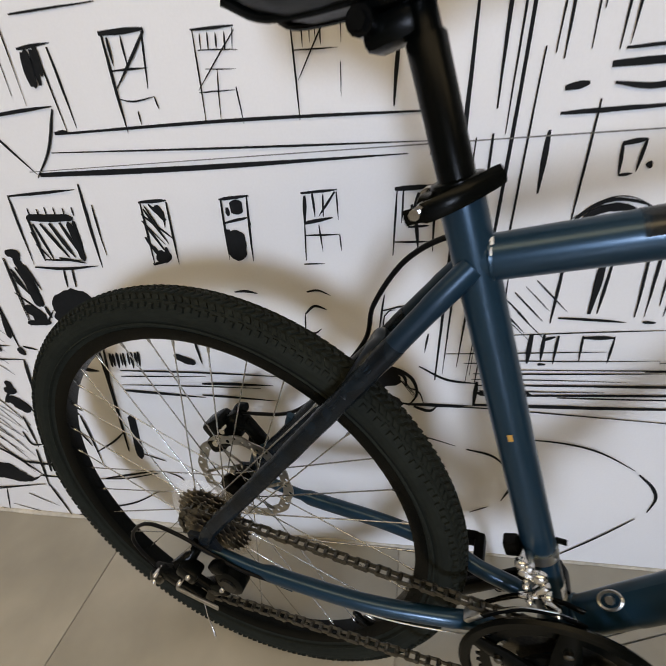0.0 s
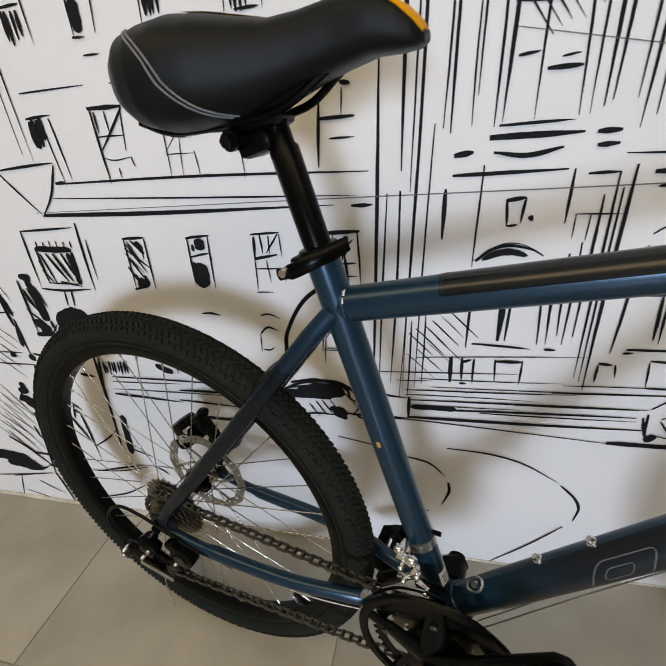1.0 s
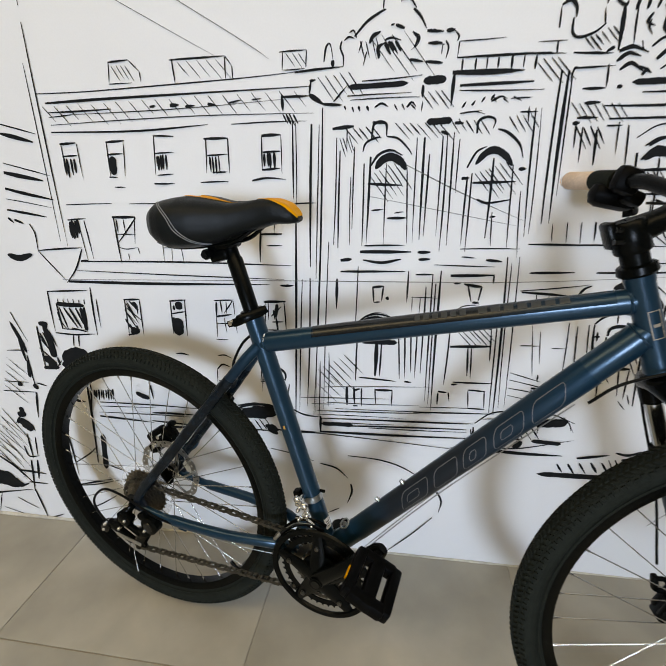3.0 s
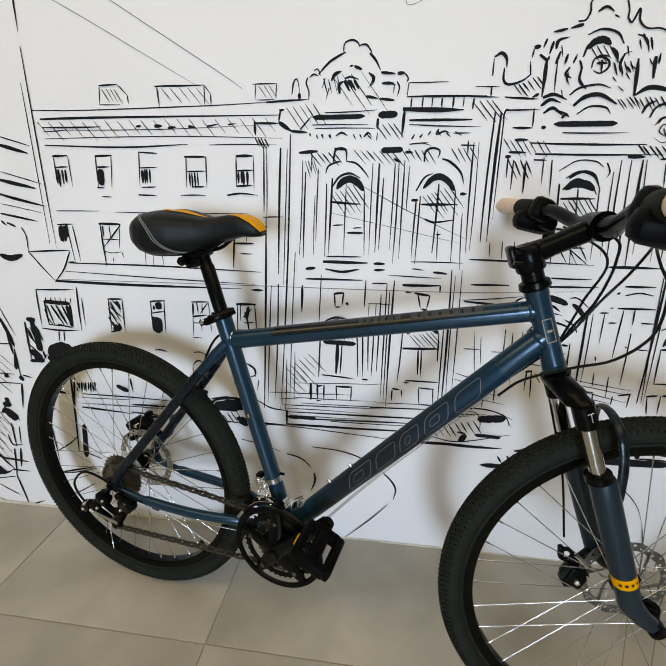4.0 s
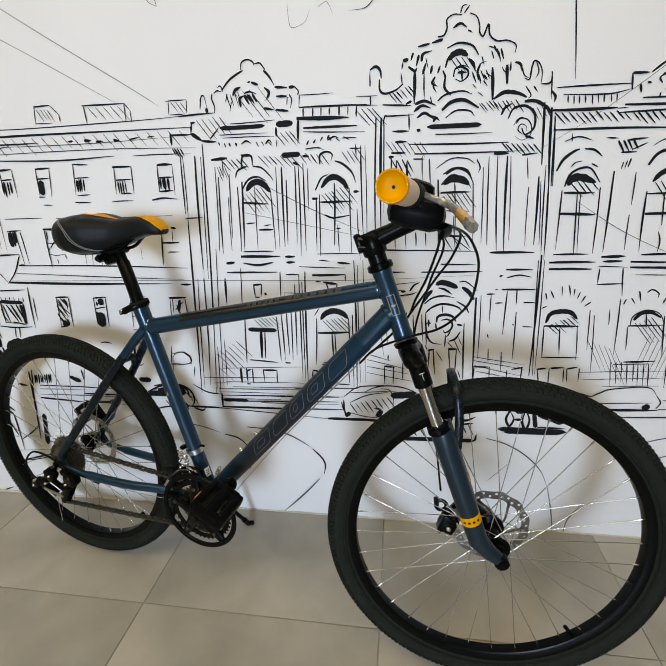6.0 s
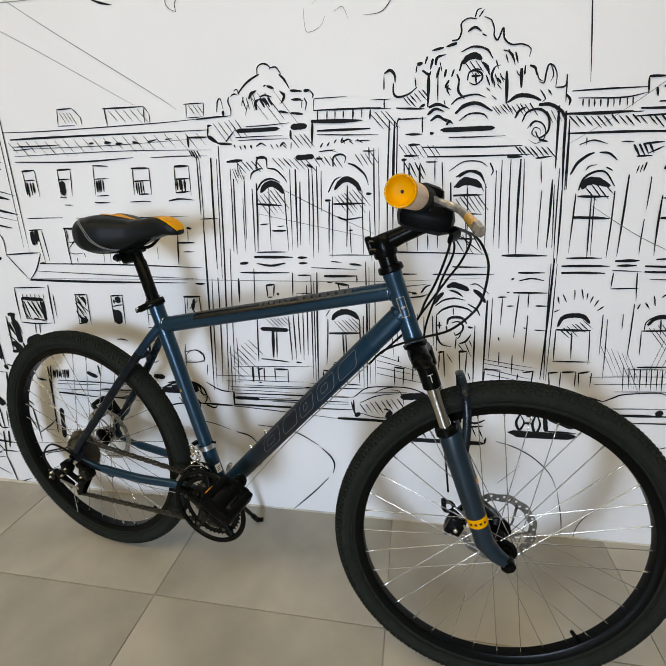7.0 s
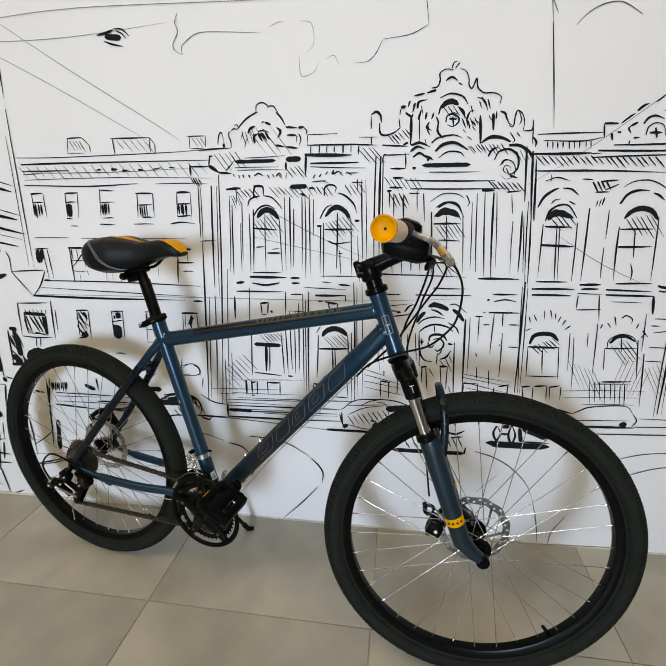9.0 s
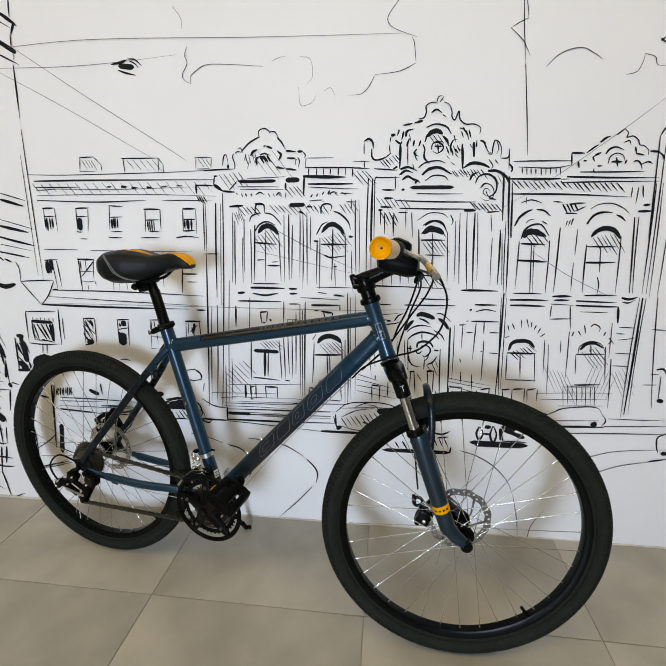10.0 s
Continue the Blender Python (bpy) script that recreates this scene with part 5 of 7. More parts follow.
def S(x0, z0, x1, z1, w):
    """A straight hand-drawn stroke with a slight bow."""
    rnd = random.Random(x0 * 7 + z0 * 13 + x1)
    ln = math.hypot(x1 - x0, z1 - z0) or 1.0
    bow = rnd.uniform(-0.008, 0.008) * ln
    nx, nz = -(z1 - z0) / ln, (x1 - x0) / ln
    n = 14 if w > 9 else max(5, min(16, int(ln / 10)))
    pts = []
    for i in range(n + 1):
        t = i / n
        o = bow * math.sin(math.pi * t) + rnd.uniform(-0.15, 0.15)
        pts.append((x0 + (x1 - x0) * t + nx * o, z0 + (z1 - z0) * t + nz * o))
    brush(pts, w, round_end=True)


def C(w, *xz, key="black"):
    """A curved stroke through a few points."""
    ctrl = [(xz[i], xz[i + 1], 0) for i in range(0, len(xz), 2)]
    brush([(p.x, p.y) for p in smooth_line(ctrl, 7)], w, key)


def G(w, *xz):
    """A fine grey line."""
    C(w * 0.85, *xz, key="grey")


def H(x0, z0, x1, z1, n, dx, dz, w):
    """A run of n hatching strokes, set out between two points."""
    rnd = random.Random(x0 + z0 * 3 + n)
    for i in range(n):
        t = i / max(1, n - 1)
        x, z, k = x0 + (x1 - x0) * t + rnd.uniform(-1.5, 1.5), z0 + (z1 - z0) * t + rnd.uniform(-1.5, 1.5), rnd.uniform(0.8, 1.15)
        S(x, z, x + dx * k, z + dz * k + rnd.uniform(-1, 1), w * rnd.uniform(0.75, 1.25))


drawing("drawn_sky")
C(1.7, 1211, 1562, 1186, 1530, 1188, 1511, 1209, 1497, 1259, 1479); C(1.6, 1246, 1480, 1253, 1465, 1259, 1420); C(1.7, 1259, 1420, 1217, 1403, 1153, 1397)
C(1.7, 1153, 1395, 1138, 1369, 1118, 1353, 1082, 1351)
C(1.6, 645, 1483, 637, 1465, 642, 1444, 626, 1418, 632, 1403, 649, 1394); C(1.6, 649, 1394, 648, 1411, 661, 1423, 691, 1438, 737, 1439, 855, 1429); G(1.3, 880, 1440, 897, 1447, 917, 1450)
G(1.3, 955, 1448, 983, 1440, 988, 1400, 970, 1380); G(1.3, 950, 1376, 952, 1340, 960, 1329, 987, 1338, 999, 1359)
G(1.3, 1018, 1363, 1037, 1370, 1050, 1347); G(1.5, 614, 1581, 635, 1551, 634, 1526); C(1.9, 1581, 1398, 1605, 1421, 1635, 1434, 1667, 1435, 1696, 1420, 1712, 1409)
C(1.5, 1773, 1373, 1796, 1379, 1806, 1399, 1808, 1417); C(1.5, 1808, 1417, 1832, 1409, 1840, 1392, 1860, 1389); C(1.7, 1519, 1545, 1524, 1528, 1527, 1509)
C(1.8, 1527, 1506, 1507, 1498, 1488, 1487); C(1.7, 1488, 1487, 1520, 1458, 1540, 1423)
C(3.3, 1839, 1443, 1850, 1452); S(1838, 1448, 1852, 1438, 3.3); G(1.7, 116, 1507, 288, 1514, 477, 1512, 836, 1498, 1231, 1488)
G(1.6, 77, 1456, 276, 1452, 432, 1456, 613, 1467); C(6.4, 420, 1451, 449, 1455, 469, 1461); S(441, 1447, 487, 1442, 13.5)
C(3.6, 470, 1463, 492, 1460, 510, 1444); C(3.2, 476, 1457, 490, 1451, 500, 1440); C(4.4, 438, 1437, 460, 1429, 490, 1422); G(1.7, 141, 1498, 328, 1376, 562, 1231, 616, 1195)
G(1.6, 74, 1445, 257, 1349, 452, 1239, 519, 1202); S(88, 1524, 137, 1493, 12.0); S(100, 1597, 153, 1558, 9.0); S(100, 1573, 135, 1553, 2.6); S(80, 1492, 139, 1463, 4.2)
S(140, 1621, 135, 1581, 4.2); S(146, 1568, 130, 1538, 6.6); S(129, 1538, 125, 1506, 3.2); C(2.0, 126, 1490, 128, 1483, 124, 1476); S(1513, 1545, 1531, 1407, 2.2)
S(1531, 1407, 1559, 1191, 2.7); G(1.4, 1874, 1319, 1784, 1247, 1629, 1133, 1505, 1058); G(1.6, 1596, 943, 1706, 873, 1826, 815)

drawing("drawn_pole_and_street_lamp")
S(121, 1464, 111, 1322, 4.8); S(109, 1294, 91, 848, 3.2); S(90, 1224, 74, 860, 2.3); S(-4, 1115, 79, 1091, 3.1); S(-8, 1096, 69, 1075, 8.8)
S(-23, 1036, 89, 1005, 2.5); S(-27, 1016, 69, 995, 9.0); S(-35, 982, 86, 953, 6.5); S(-41, 959, 75, 936, 1.9); S(-46, 935, 55, 916, 5.2)
S(-51, 917, -38, 905, 5.3); S(-34, 912, -11, 902, 5.3); C(2.9, 4, 901, 12, 878, 8, 836); C(14.9, -81, 830, -50, 821, -12, 830)

drawing("drawn_town_house")
S(283, 1212, 327, 1213, 3.5); S(283, 1213, 277, 1176, 2.4); S(327, 1213, 348, 1191, 2.3); S(348, 1191, 348, 1174, 2.3); S(276, 1174, 327, 1173, 1.9)
H(289, 1204, 319, 1204, 4, 14, -26, 1.5); S(414, 1207, 529, 1206, 3.6); S(420, 1206, 421, 1166, 2.9); S(529, 1206, 542, 1188, 2.2)
S(542, 1188, 541, 1164, 2.3); S(529, 1204, 527, 1168, 2.3); H(430, 1202, 512, 1202, 5, 25, -31, 1.6); S(637, 1204, 690, 1204, 2.7)
S(644, 1204, 641, 1174, 2.0); S(690, 1204, 687, 1176, 2.2); S(644, 1174, 685, 1174, 2.2); H(649, 1200, 674, 1200, 3, 16, -23, 1.4)
C(2.4, 102, 1167, 222, 1164, 428, 1165, 587, 1167, 697, 1171); C(4.9, 120, 1148, 288, 1148, 695, 1144); S(123, 1130, 271, 1129, 3.6)
S(121, 1121, 186, 1124, 2.4); C(1.7, 186, 1123, 421, 1121, 635, 1125); S(357, 1128, 371, 1129, 4.7); S(402, 1128, 422, 1128, 7.0)
S(435, 1124, 456, 1125, 4.6); S(483, 1126, 499, 1123, 5.8); S(527, 1125, 554, 1129, 3.4); S(576, 1128, 596, 1129, 2.8)
C(1.9, 122, 1106, 281, 1107, 460, 1106, 593, 1102, 698, 1098); C(3.7, 119, 1092, 319, 1085, 478, 1089); S(528, 1087, 684, 1085, 2.5)
H(111, 1142, 662, 1139, 20, 28, -36, 1.6); S(637, 1134, 637, 1105, 5.6); S(637, 1129, 691, 1128, 4.5); H(636, 1099, 656, 1099, 4, 11, -22, 3.9)
S(132, 1068, 172, 1069, 4.9); S(134, 1067, 133, 1012, 2.7); S(173, 1067, 171, 997, 2.5); S(131, 1043, 167, 1044, 3.7)
H(134, 1038, 158, 1039, 4, -2, -36, 5.6); S(242, 1067, 286, 1068, 4.9); S(244, 1066, 239, 998, 3.1); S(284, 1066, 274, 998, 2.2)
S(241, 1042, 277, 1043, 3.7); S(252, 1039, 248, 1001, 16.3); S(236, 997, 256, 996, 3.1); S(244, 976, 270, 975, 2.7); S(354, 1074, 400, 1071, 3.6)
S(355, 1073, 346, 998, 2.6); S(353, 1040, 396, 1041, 3.0); H(358, 1036, 376, 1037, 4, -3, -36, 6.0); S(350, 997, 387, 998, 3.0)
S(340, 980, 387, 979, 3.6); S(465, 1063, 517, 1062, 4.7); S(470, 1062, 463, 997, 2.6); S(517, 1062, 513, 995, 2.9); S(469, 1031, 513, 1032, 3.5)
H(473, 1029, 493, 1029, 4, -1, -30, 4.1); S(476, 998, 509, 998, 3.5); S(447, 979, 509, 979, 3.0); S(589, 1063, 629, 1063, 5.7)
S(589, 1062, 585, 998, 2.9); S(629, 1063, 626, 989, 2.3); S(589, 1032, 626, 1033, 4.0); H(591, 1029, 612, 1029, 4, -1, -28, 5.8)
S(585, 999, 623, 1001, 4.6); C(4.1, 561, 979, 594, 983, 634, 979); S(113, 942, 228, 942, 2.3); S(271, 940, 610, 939, 2.4); S(106, 908, 154, 910, 3.8)
H(113, 906, 131, 907, 4, -3, -38, 9.0); S(148, 906, 151, 817, 3.2); S(132, 910, 136, 814, 2.3); S(8, 839, 127, 844, 4.2)
C(3.4, 8, 837, 38, 798, 66, 763); C(3.9, 126, 841, 99, 795, 65, 760); S(117, 813, 137, 814, 4.6); S(221, 912, 279, 911, 5.6); S(225, 910, 223, 806, 3.6)
S(276, 909, 266, 852, 2.5); S(223, 874, 273, 873, 2.5); H(232, 906, 247, 908, 2, -1, -30, 2.5); S(279, 909, 222, 852, 3.3)
C(2.0, 221, 845, 242, 840, 272, 843); S(245, 829, 245, 814, 2.0); S(272, 843, 274, 829, 2.0); S(335, 904, 387, 903, 3.0); S(338, 905, 332, 809, 1.8)
S(385, 901, 381, 880, 1.1); S(340, 884, 388, 880, 1.3); H(346, 900, 376, 898, 4, -2, -16, 1.7); S(387, 899, 331, 844, 1.5); S(345, 865, 382, 862, 1.3)
S(331, 842, 377, 841, 1.6); S(359, 863, 352, 810, 1.4); S(378, 844, 380, 804, 1.8); S(451, 904, 502, 904, 3.2); S(452, 904, 451, 803, 2.1)
S(507, 901, 506, 875, 1.0); H(463, 902, 486, 901, 4, -1, -25, 1.6); S(491, 900, 454, 844, 1.6); S(452, 873, 502, 871, 1.6); S(504, 858, 502, 824, 1.2)
S(571, 891, 562, 809, 4.2); S(569, 869, 617, 869, 4.8); S(580, 844, 615, 844, 3.1); S(600, 908, 614, 906, 5.9); S(602, 902, 599, 872, 2.1)
C(3.7, 117, 812, 376, 809, 631, 800); C(2.6, 101, 790, 372, 778, 614, 769); C(6.7, 69, 763, 295, 758, 578, 757); S(603, 755, 634, 755, 5.5)
S(2, 738, 115, 741, 4.0); C(4.1, 2, 738, -2, 691, -6, 631); C(4.4, -6, 628, 48, 624, 107, 627); S(123, 748, 113, 624, 4.7); S(133, 719, 128, 643, 2.9)
S(18, 640, 91, 637, 2.7); S(43, 622, 37, 592, 3.4); S(59, 623, 53, 592, 3.4); S(206, 718, 249, 719, 4.8); S(209, 717, 203, 624, 3.3)
S(249, 717, 243, 626, 2.9); S(230, 713, 238, 698, 10.5); S(211, 709, 236, 657, 4.1); S(204, 692, 228, 643, 3.7); S(201, 669, 216, 635, 4.2)
S(214, 714, 228, 681, 2.8); S(213, 646, 228, 631, 15.6); S(201, 627, 230, 633, 4.2); S(240, 704, 236, 681, 2.8); S(326, 716, 369, 719, 4.4)
S(329, 716, 324, 631, 3.0); S(366, 719, 359, 628, 3.0); S(349, 715, 349, 695, 17.9); S(335, 705, 335, 693, 6.0); S(327, 684, 362, 690, 3.7)
S(341, 674, 337, 629, 26.2); S(330, 675, 328, 644, 8.5); S(364, 684, 365, 679, 2.2); S(440, 718, 488, 720, 3.4); S(445, 715, 441, 680, 4.8)
S(441, 681, 437, 627, 2.1); S(455, 718, 456, 687, 3.1); S(485, 718, 461, 687, 3.0); S(469, 715, 467, 686, 2.4); S(487, 718, 487, 681, 2.0)
S(440, 679, 480, 685, 4.8); S(440, 662, 488, 662, 2.5); S(460, 676, 462, 638, 2.0); S(487, 661, 488, 638, 1.9); S(433, 621, 463, 621, 2.2)
S(561, 717, 613, 718, 6.1); S(564, 714, 557, 630, 2.6); S(609, 717, 609, 634, 3.0); S(572, 714, 569, 674, 2.3); S(592, 711, 586, 679, 8.3)
S(576, 682, 602, 706, 3.7); S(577, 668, 604, 669, 3.2); S(587, 680, 590, 637, 4.5); S(560, 649, 604, 648, 2.8); S(582, 697, 584, 674, 3.8)
C(4.0, 320, 580, 338, 581, 356, 577); C(3.0, 431, 578, 448, 580, 466, 572); C(3.8, 425, 542, 440, 555, 459, 549); S(425, 542, 421, 505, 2.3)
C(3.1, 424, 510, 437, 509, 447, 516); C(2.7, 581, 550, 596, 538, 598, 516); S(606, 508, 601, 475, 2.8)

drawing("drawn_corner_lines")
S(655, 1089, 647, 941, 3.4); S(661, 1083, 653, 928, 2.3); S(651, 928, 617, 425, 4.9); S(693, 1079, 675, 797, 4.6); S(716, 1106, 662, 420, 3.8)
S(708, 1077, 686, 770, 2.3); S(673, 772, 648, 450, 3.7); S(701, 864, 668, 435, 2.4); S(718, 851, 689, 444, 2.4); S(643, 930, 693, 931, 2.9)
S(655, 769, 628, 437, 3.1); H(681, 550, 744, 589, 6, 40, -43, 1.9); H(678, 512, 724, 544, 4, 41, -43, 1.6); S(686, 572, 676, 420, 2.8)
S(708, 595, 700, 452, 2.5)

drawing("drawn_palace_left_wing")
C(3.2, 761, 1213, 770, 1218, 780, 1215); C(4.3, 780, 1218, 803, 1239, 828, 1252, 837, 1255)
C(3.2, 832, 1256, 835, 1271, 850, 1276, 862, 1270, 864, 1263); C(3.1, 864, 1266, 878, 1267, 886, 1258, 890, 1252)
C(4.7, 885, 1252, 897, 1240, 908, 1221); S(909, 1217, 938, 1214, 5.2); S(942, 1214, 957, 1215, 6.2); C(3.1, 957, 1214, 964, 1205, 961, 1197)
C(3.2, 757, 1213, 754, 1202, 759, 1187, 758, 1172); C(3.3, 722, 1182, 727, 1205, 735, 1209, 740, 1181); S(739, 1184, 738, 1172, 6.5)
C(6.4, 807, 1205, 814, 1216, 828, 1222); S(845, 1230, 852, 1232, 3.2); S(854, 1230, 870, 1224, 5.8); C(4.7, 884, 1218, 893, 1207, 886, 1192)
C(6.4, 824, 1180, 823, 1197, 834, 1204); H(834, 1204, 854, 1206, 4, 11, -20, 5.3); C(3.7, 834, 1208, 847, 1211, 864, 1206); S(880, 1175, 904, 1170, 4.8)
S(908, 1170, 938, 1166, 5.3); S(911, 1198, 936, 1197, 5.2); H(792, 1209, 820, 1212, 4, 8, -32, 2.1); H(807, 1214, 869, 1218, 4, 53, -69, 1.6)
C(3.1, 942, 1200, 947, 1189, 943, 1172); C(3.9, 665, 1169, 710, 1171, 758, 1172); S(765, 1138, 878, 1138, 9.2); S(793, 1146, 903, 1149, 2.4)
S(764, 1123, 884, 1122, 2.2); S(770, 1116, 899, 1114, 2.2); S(738, 1115, 765, 1141, 3.3); S(905, 1139, 946, 1140, 12.9); S(905, 1133, 904, 1112, 5.3)
S(696, 1153, 691, 1130, 3.9); S(691, 1130, 718, 1112, 8.9); C(5.5, 718, 1112, 737, 1110, 753, 1109); S(693, 1153, 705, 1154, 4.4)
H(709, 1157, 767, 1164, 5, 29, -41, 1.9); H(902, 1121, 939, 1123, 4, 24, -29, 2.1); S(960, 1149, 956, 1095, 6.3); S(966, 1197, 1044, 1197, 2.1)
S(963, 1172, 1121, 1169, 4.1); H(974, 1169, 1097, 1167, 7, -1, -19, 3.1); S(956, 1149, 1079, 1145, 8.3); S(970, 1128, 1097, 1127, 5.2)
S(970, 1120, 1115, 1113, 2.6); S(966, 1197, 963, 1172, 2.1); H(1097, 1158, 1132, 1161, 4, 36, -39, 2.0); H(759, 1106, 801, 1105, 4, 3, -9, 3.8)
C(3.8, 816, 1101, 829, 1107, 841, 1101); C(3.8, 876, 1098, 885, 1106, 893, 1098); H(976, 1091, 1025, 1102, 4, 6, 9, 3.7)
C(3.7, 1027, 1099, 1043, 1106, 1055, 1102); S(1061, 1102, 1097, 1102, 2.6); S(973, 1082, 1012, 1085, 2.6); S(734, 1068, 776, 1071, 6.7)
S(812, 1076, 840, 1073, 4.9); H(760, 1068, 811, 1067, 5, 21, -24, 2.4); H(856, 1072, 938, 1068, 7, 24, -26, 2.4)
H(957, 1074, 1012, 1068, 5, 18, -26, 2.3); S(913, 1071, 960, 1072, 11.8); S(965, 1067, 981, 1066, 5.3); S(941, 1054, 957, 1047, 5.9)
H(1061, 1073, 1097, 1075, 4, 20, -29, 1.9); S(1079, 1079, 1109, 1078, 3.1); S(1093, 1087, 1094, 1061, 3.1)
C(5.0, 810, 1048, 816, 1073, 837, 1073, 839, 1051); C(4.3, 1006, 1047, 1008, 1068, 1024, 1074, 1037, 1068, 1034, 1054)
H(749, 1052, 766, 1054, 4, 11, -34, 1.7); C(3.9, 793, 1025, 799, 1040, 817, 1048, 827, 1049); C(3.8, 839, 1050, 861, 1045, 880, 1027, 888, 1015)
S(795, 1003, 788, 841, 3.0); S(808, 1015, 797, 845, 4.3); C(14.8, 817, 992, 831, 1008, 849, 1013, 867, 1003, 877, 988)
C(4.5, 807, 997, 824, 1018, 847, 1025, 870, 1015); S(839, 1003, 833, 845, 2.7); S(802, 965, 870, 960, 5.0); H(806, 981, 853, 1001, 6, 34, -47, 2.2)
S(879, 993, 881, 846, 2.9); S(809, 913, 832, 915, 3.6); S(841, 897, 878, 897, 5.1); S(855, 907, 874, 909, 2.5)
C(13.1, 1007, 993, 1024, 1012, 1042, 1017, 1061, 1006, 1074, 988); C(3.8, 992, 988, 1008, 1015, 1026, 1024)
C(4.7, 1043, 1053, 1061, 1046, 1083, 1026, 1092, 1002); S(1086, 982, 1100, 982, 6.4); S(1040, 1003, 1035, 854, 4.1); S(1004, 960, 1083, 960, 5.4)
H(1007, 976, 1061, 996, 7, 37, -46, 2.4); C(4.4, 1014, 929, 1035, 922, 1076, 927); S(994, 972, 989, 841, 3.5); S(1002, 978, 998, 828, 2.9)
S(983, 969, 998, 969, 5.4); S(1076, 990, 1078, 835, 2.8); S(1045, 905, 1047, 839, 2.4); S(1041, 895, 1052, 896, 3.3); S(742, 1052, 728, 844, 2.5)
S(763, 1070, 761, 1028, 2.2); S(748, 1028, 737, 838, 3.4); S(777, 1034, 768, 877, 2.5); S(768, 979, 762, 844, 2.1); S(897, 1045, 892, 846, 2.4)
S(911, 1045, 906, 853, 4.4); S(921, 1015, 914, 859, 3.3); S(945, 1045, 939, 859, 2.9); S(953, 1051, 947, 827, 3.3); S(965, 1051, 961, 840, 3.3)
S(976, 1039, 973, 942, 2.4); S(1094, 942, 1100, 816, 2.4); S(1105, 1084, 1109, 855, 3.4); S(1115, 1084, 1117, 861, 2.1); S(1141, 1140, 1138, 880, 3.7)
S(1153, 1140, 1152, 880, 5.7); S(1159, 1129, 1159, 930, 2.7); S(794, 842, 878, 842, 3.4); S(784, 829, 891, 828, 6.9); S(904, 827, 930, 827, 6.2)
C(5.8, 790, 812, 830, 806, 870, 813); S(742, 811, 766, 814, 7.0); S(906, 812, 930, 813, 5.7); S(989, 833, 1105, 832, 2.7); S(993, 817, 1021, 814, 2.9)
S(1041, 810, 1073, 807, 5.5); S(939, 801, 1060, 796, 2.5); S(741, 787, 879, 787, 4.7); S(733, 771, 729, 702, 6.0); S(902, 780, 936, 780, 3.7)
S(973, 778, 1060, 779, 6.2); S(1060, 779, 1060, 761, 3.3); G(1.7, 55, 768, 370, 767, 628, 766, 929, 764, 1137, 765, 1387, 775)
G(2.2, 878, 997, 985, 942, 1111, 884); G(1.4, 804, 941, 1098, 876); S(810, 752, 834, 755, 5.3); S(811, 752, 813, 718, 3.8); S(834, 755, 830, 721, 3.7)
S(813, 718, 827, 719, 3.3); S(841, 731, 844, 724, 6.4); S(1001, 760, 1031, 754, 5.1); S(981, 761, 995, 761, 3.4); S(780, 798, 771, 661, 2.6)
S(887, 787, 884, 719, 3.7); S(937, 781, 930, 478, 3.5); S(954, 788, 945, 456, 4.7); S(944, 761, 938, 471, 2.9); S(924, 754, 918, 551, 3.5)
S(909, 693, 905, 536, 3.1); S(896, 678, 897, 551, 3.1); H(802, 655, 857, 663, 6, 27, -27, 2.4); S(782, 626, 865, 624, 11.9); S(819, 620, 815, 540, 8.5)
S(830, 620, 825, 540, 3.9); S(776, 654, 769, 526, 3.7); S(867, 664, 871, 535, 3.1); S(881, 671, 883, 535, 3.8); S(778, 534, 863, 527, 3.7)
S(882, 528, 898, 527, 3.9); C(4.3, 776, 669, 795, 685, 819, 691, 848, 685, 864, 675); C(9.5, 784, 671, 803, 680, 823, 682, 844, 676)
C(1.4, 771, 669, 807, 692, 836, 692, 865, 676); C(15.3, 990, 656, 1003, 673, 1027, 681, 1050, 674, 1064, 660); C(2.5, 973, 667, 987, 688)
S(981, 618, 1066, 621, 6.4); S(1019, 615, 1021, 548, 4.4); S(1027, 615, 1029, 541, 3.3); H(996, 654, 1046, 663, 6, 33, -35, 2.3)
S(979, 660, 971, 524, 3.5); S(1065, 662, 1067, 586, 3.4); S(988, 525, 1002, 526, 3.8); S(1076, 670, 1076, 455, 3.0); S(1083, 816, 1085, 456, 4.6)
S(1092, 803, 1095, 471, 2.5); S(1106, 816, 1108, 472, 2.5)

drawing("drawn_steps_and_street")
S(748, 508, 747, 459, 6.2); S(765, 507, 765, 463, 5.0); S(764, 499, 779, 504, 5.0); S(783, 506, 782, 459, 3.7); S(815, 506, 816, 465, 3.2)
S(815, 503, 854, 503, 5.5); S(855, 505, 853, 460, 3.2); S(960, 506, 979, 504, 4.8); S(960, 503, 959, 472, 3.6); S(983, 504, 986, 481, 3.0)
S(631, 474, 849, 480, 2.0); S(659, 457, 718, 459, 2.0); S(697, 463, 920, 466, 1.9); S(673, 439, 947, 446, 2.5); S(672, 428, 890, 428, 1.8)
S(717, 447, 1031, 453, 1.7); S(762, 457, 773, 457, 4.0); S(692, 505, 949, 516, 1.7); S(919, 463, 1059, 466, 1.7); S(905, 447, 1087, 453, 3.0)
S(680, 424, 678, 378, 5.8); S(680, 418, 1046, 425, 3.6); S(681, 402, 760, 402, 10.5); S(730, 399, 1030, 408, 4.0); S(798, 397, 1031, 400, 2.4); S(676, 379, 1041, 384, 6.0)
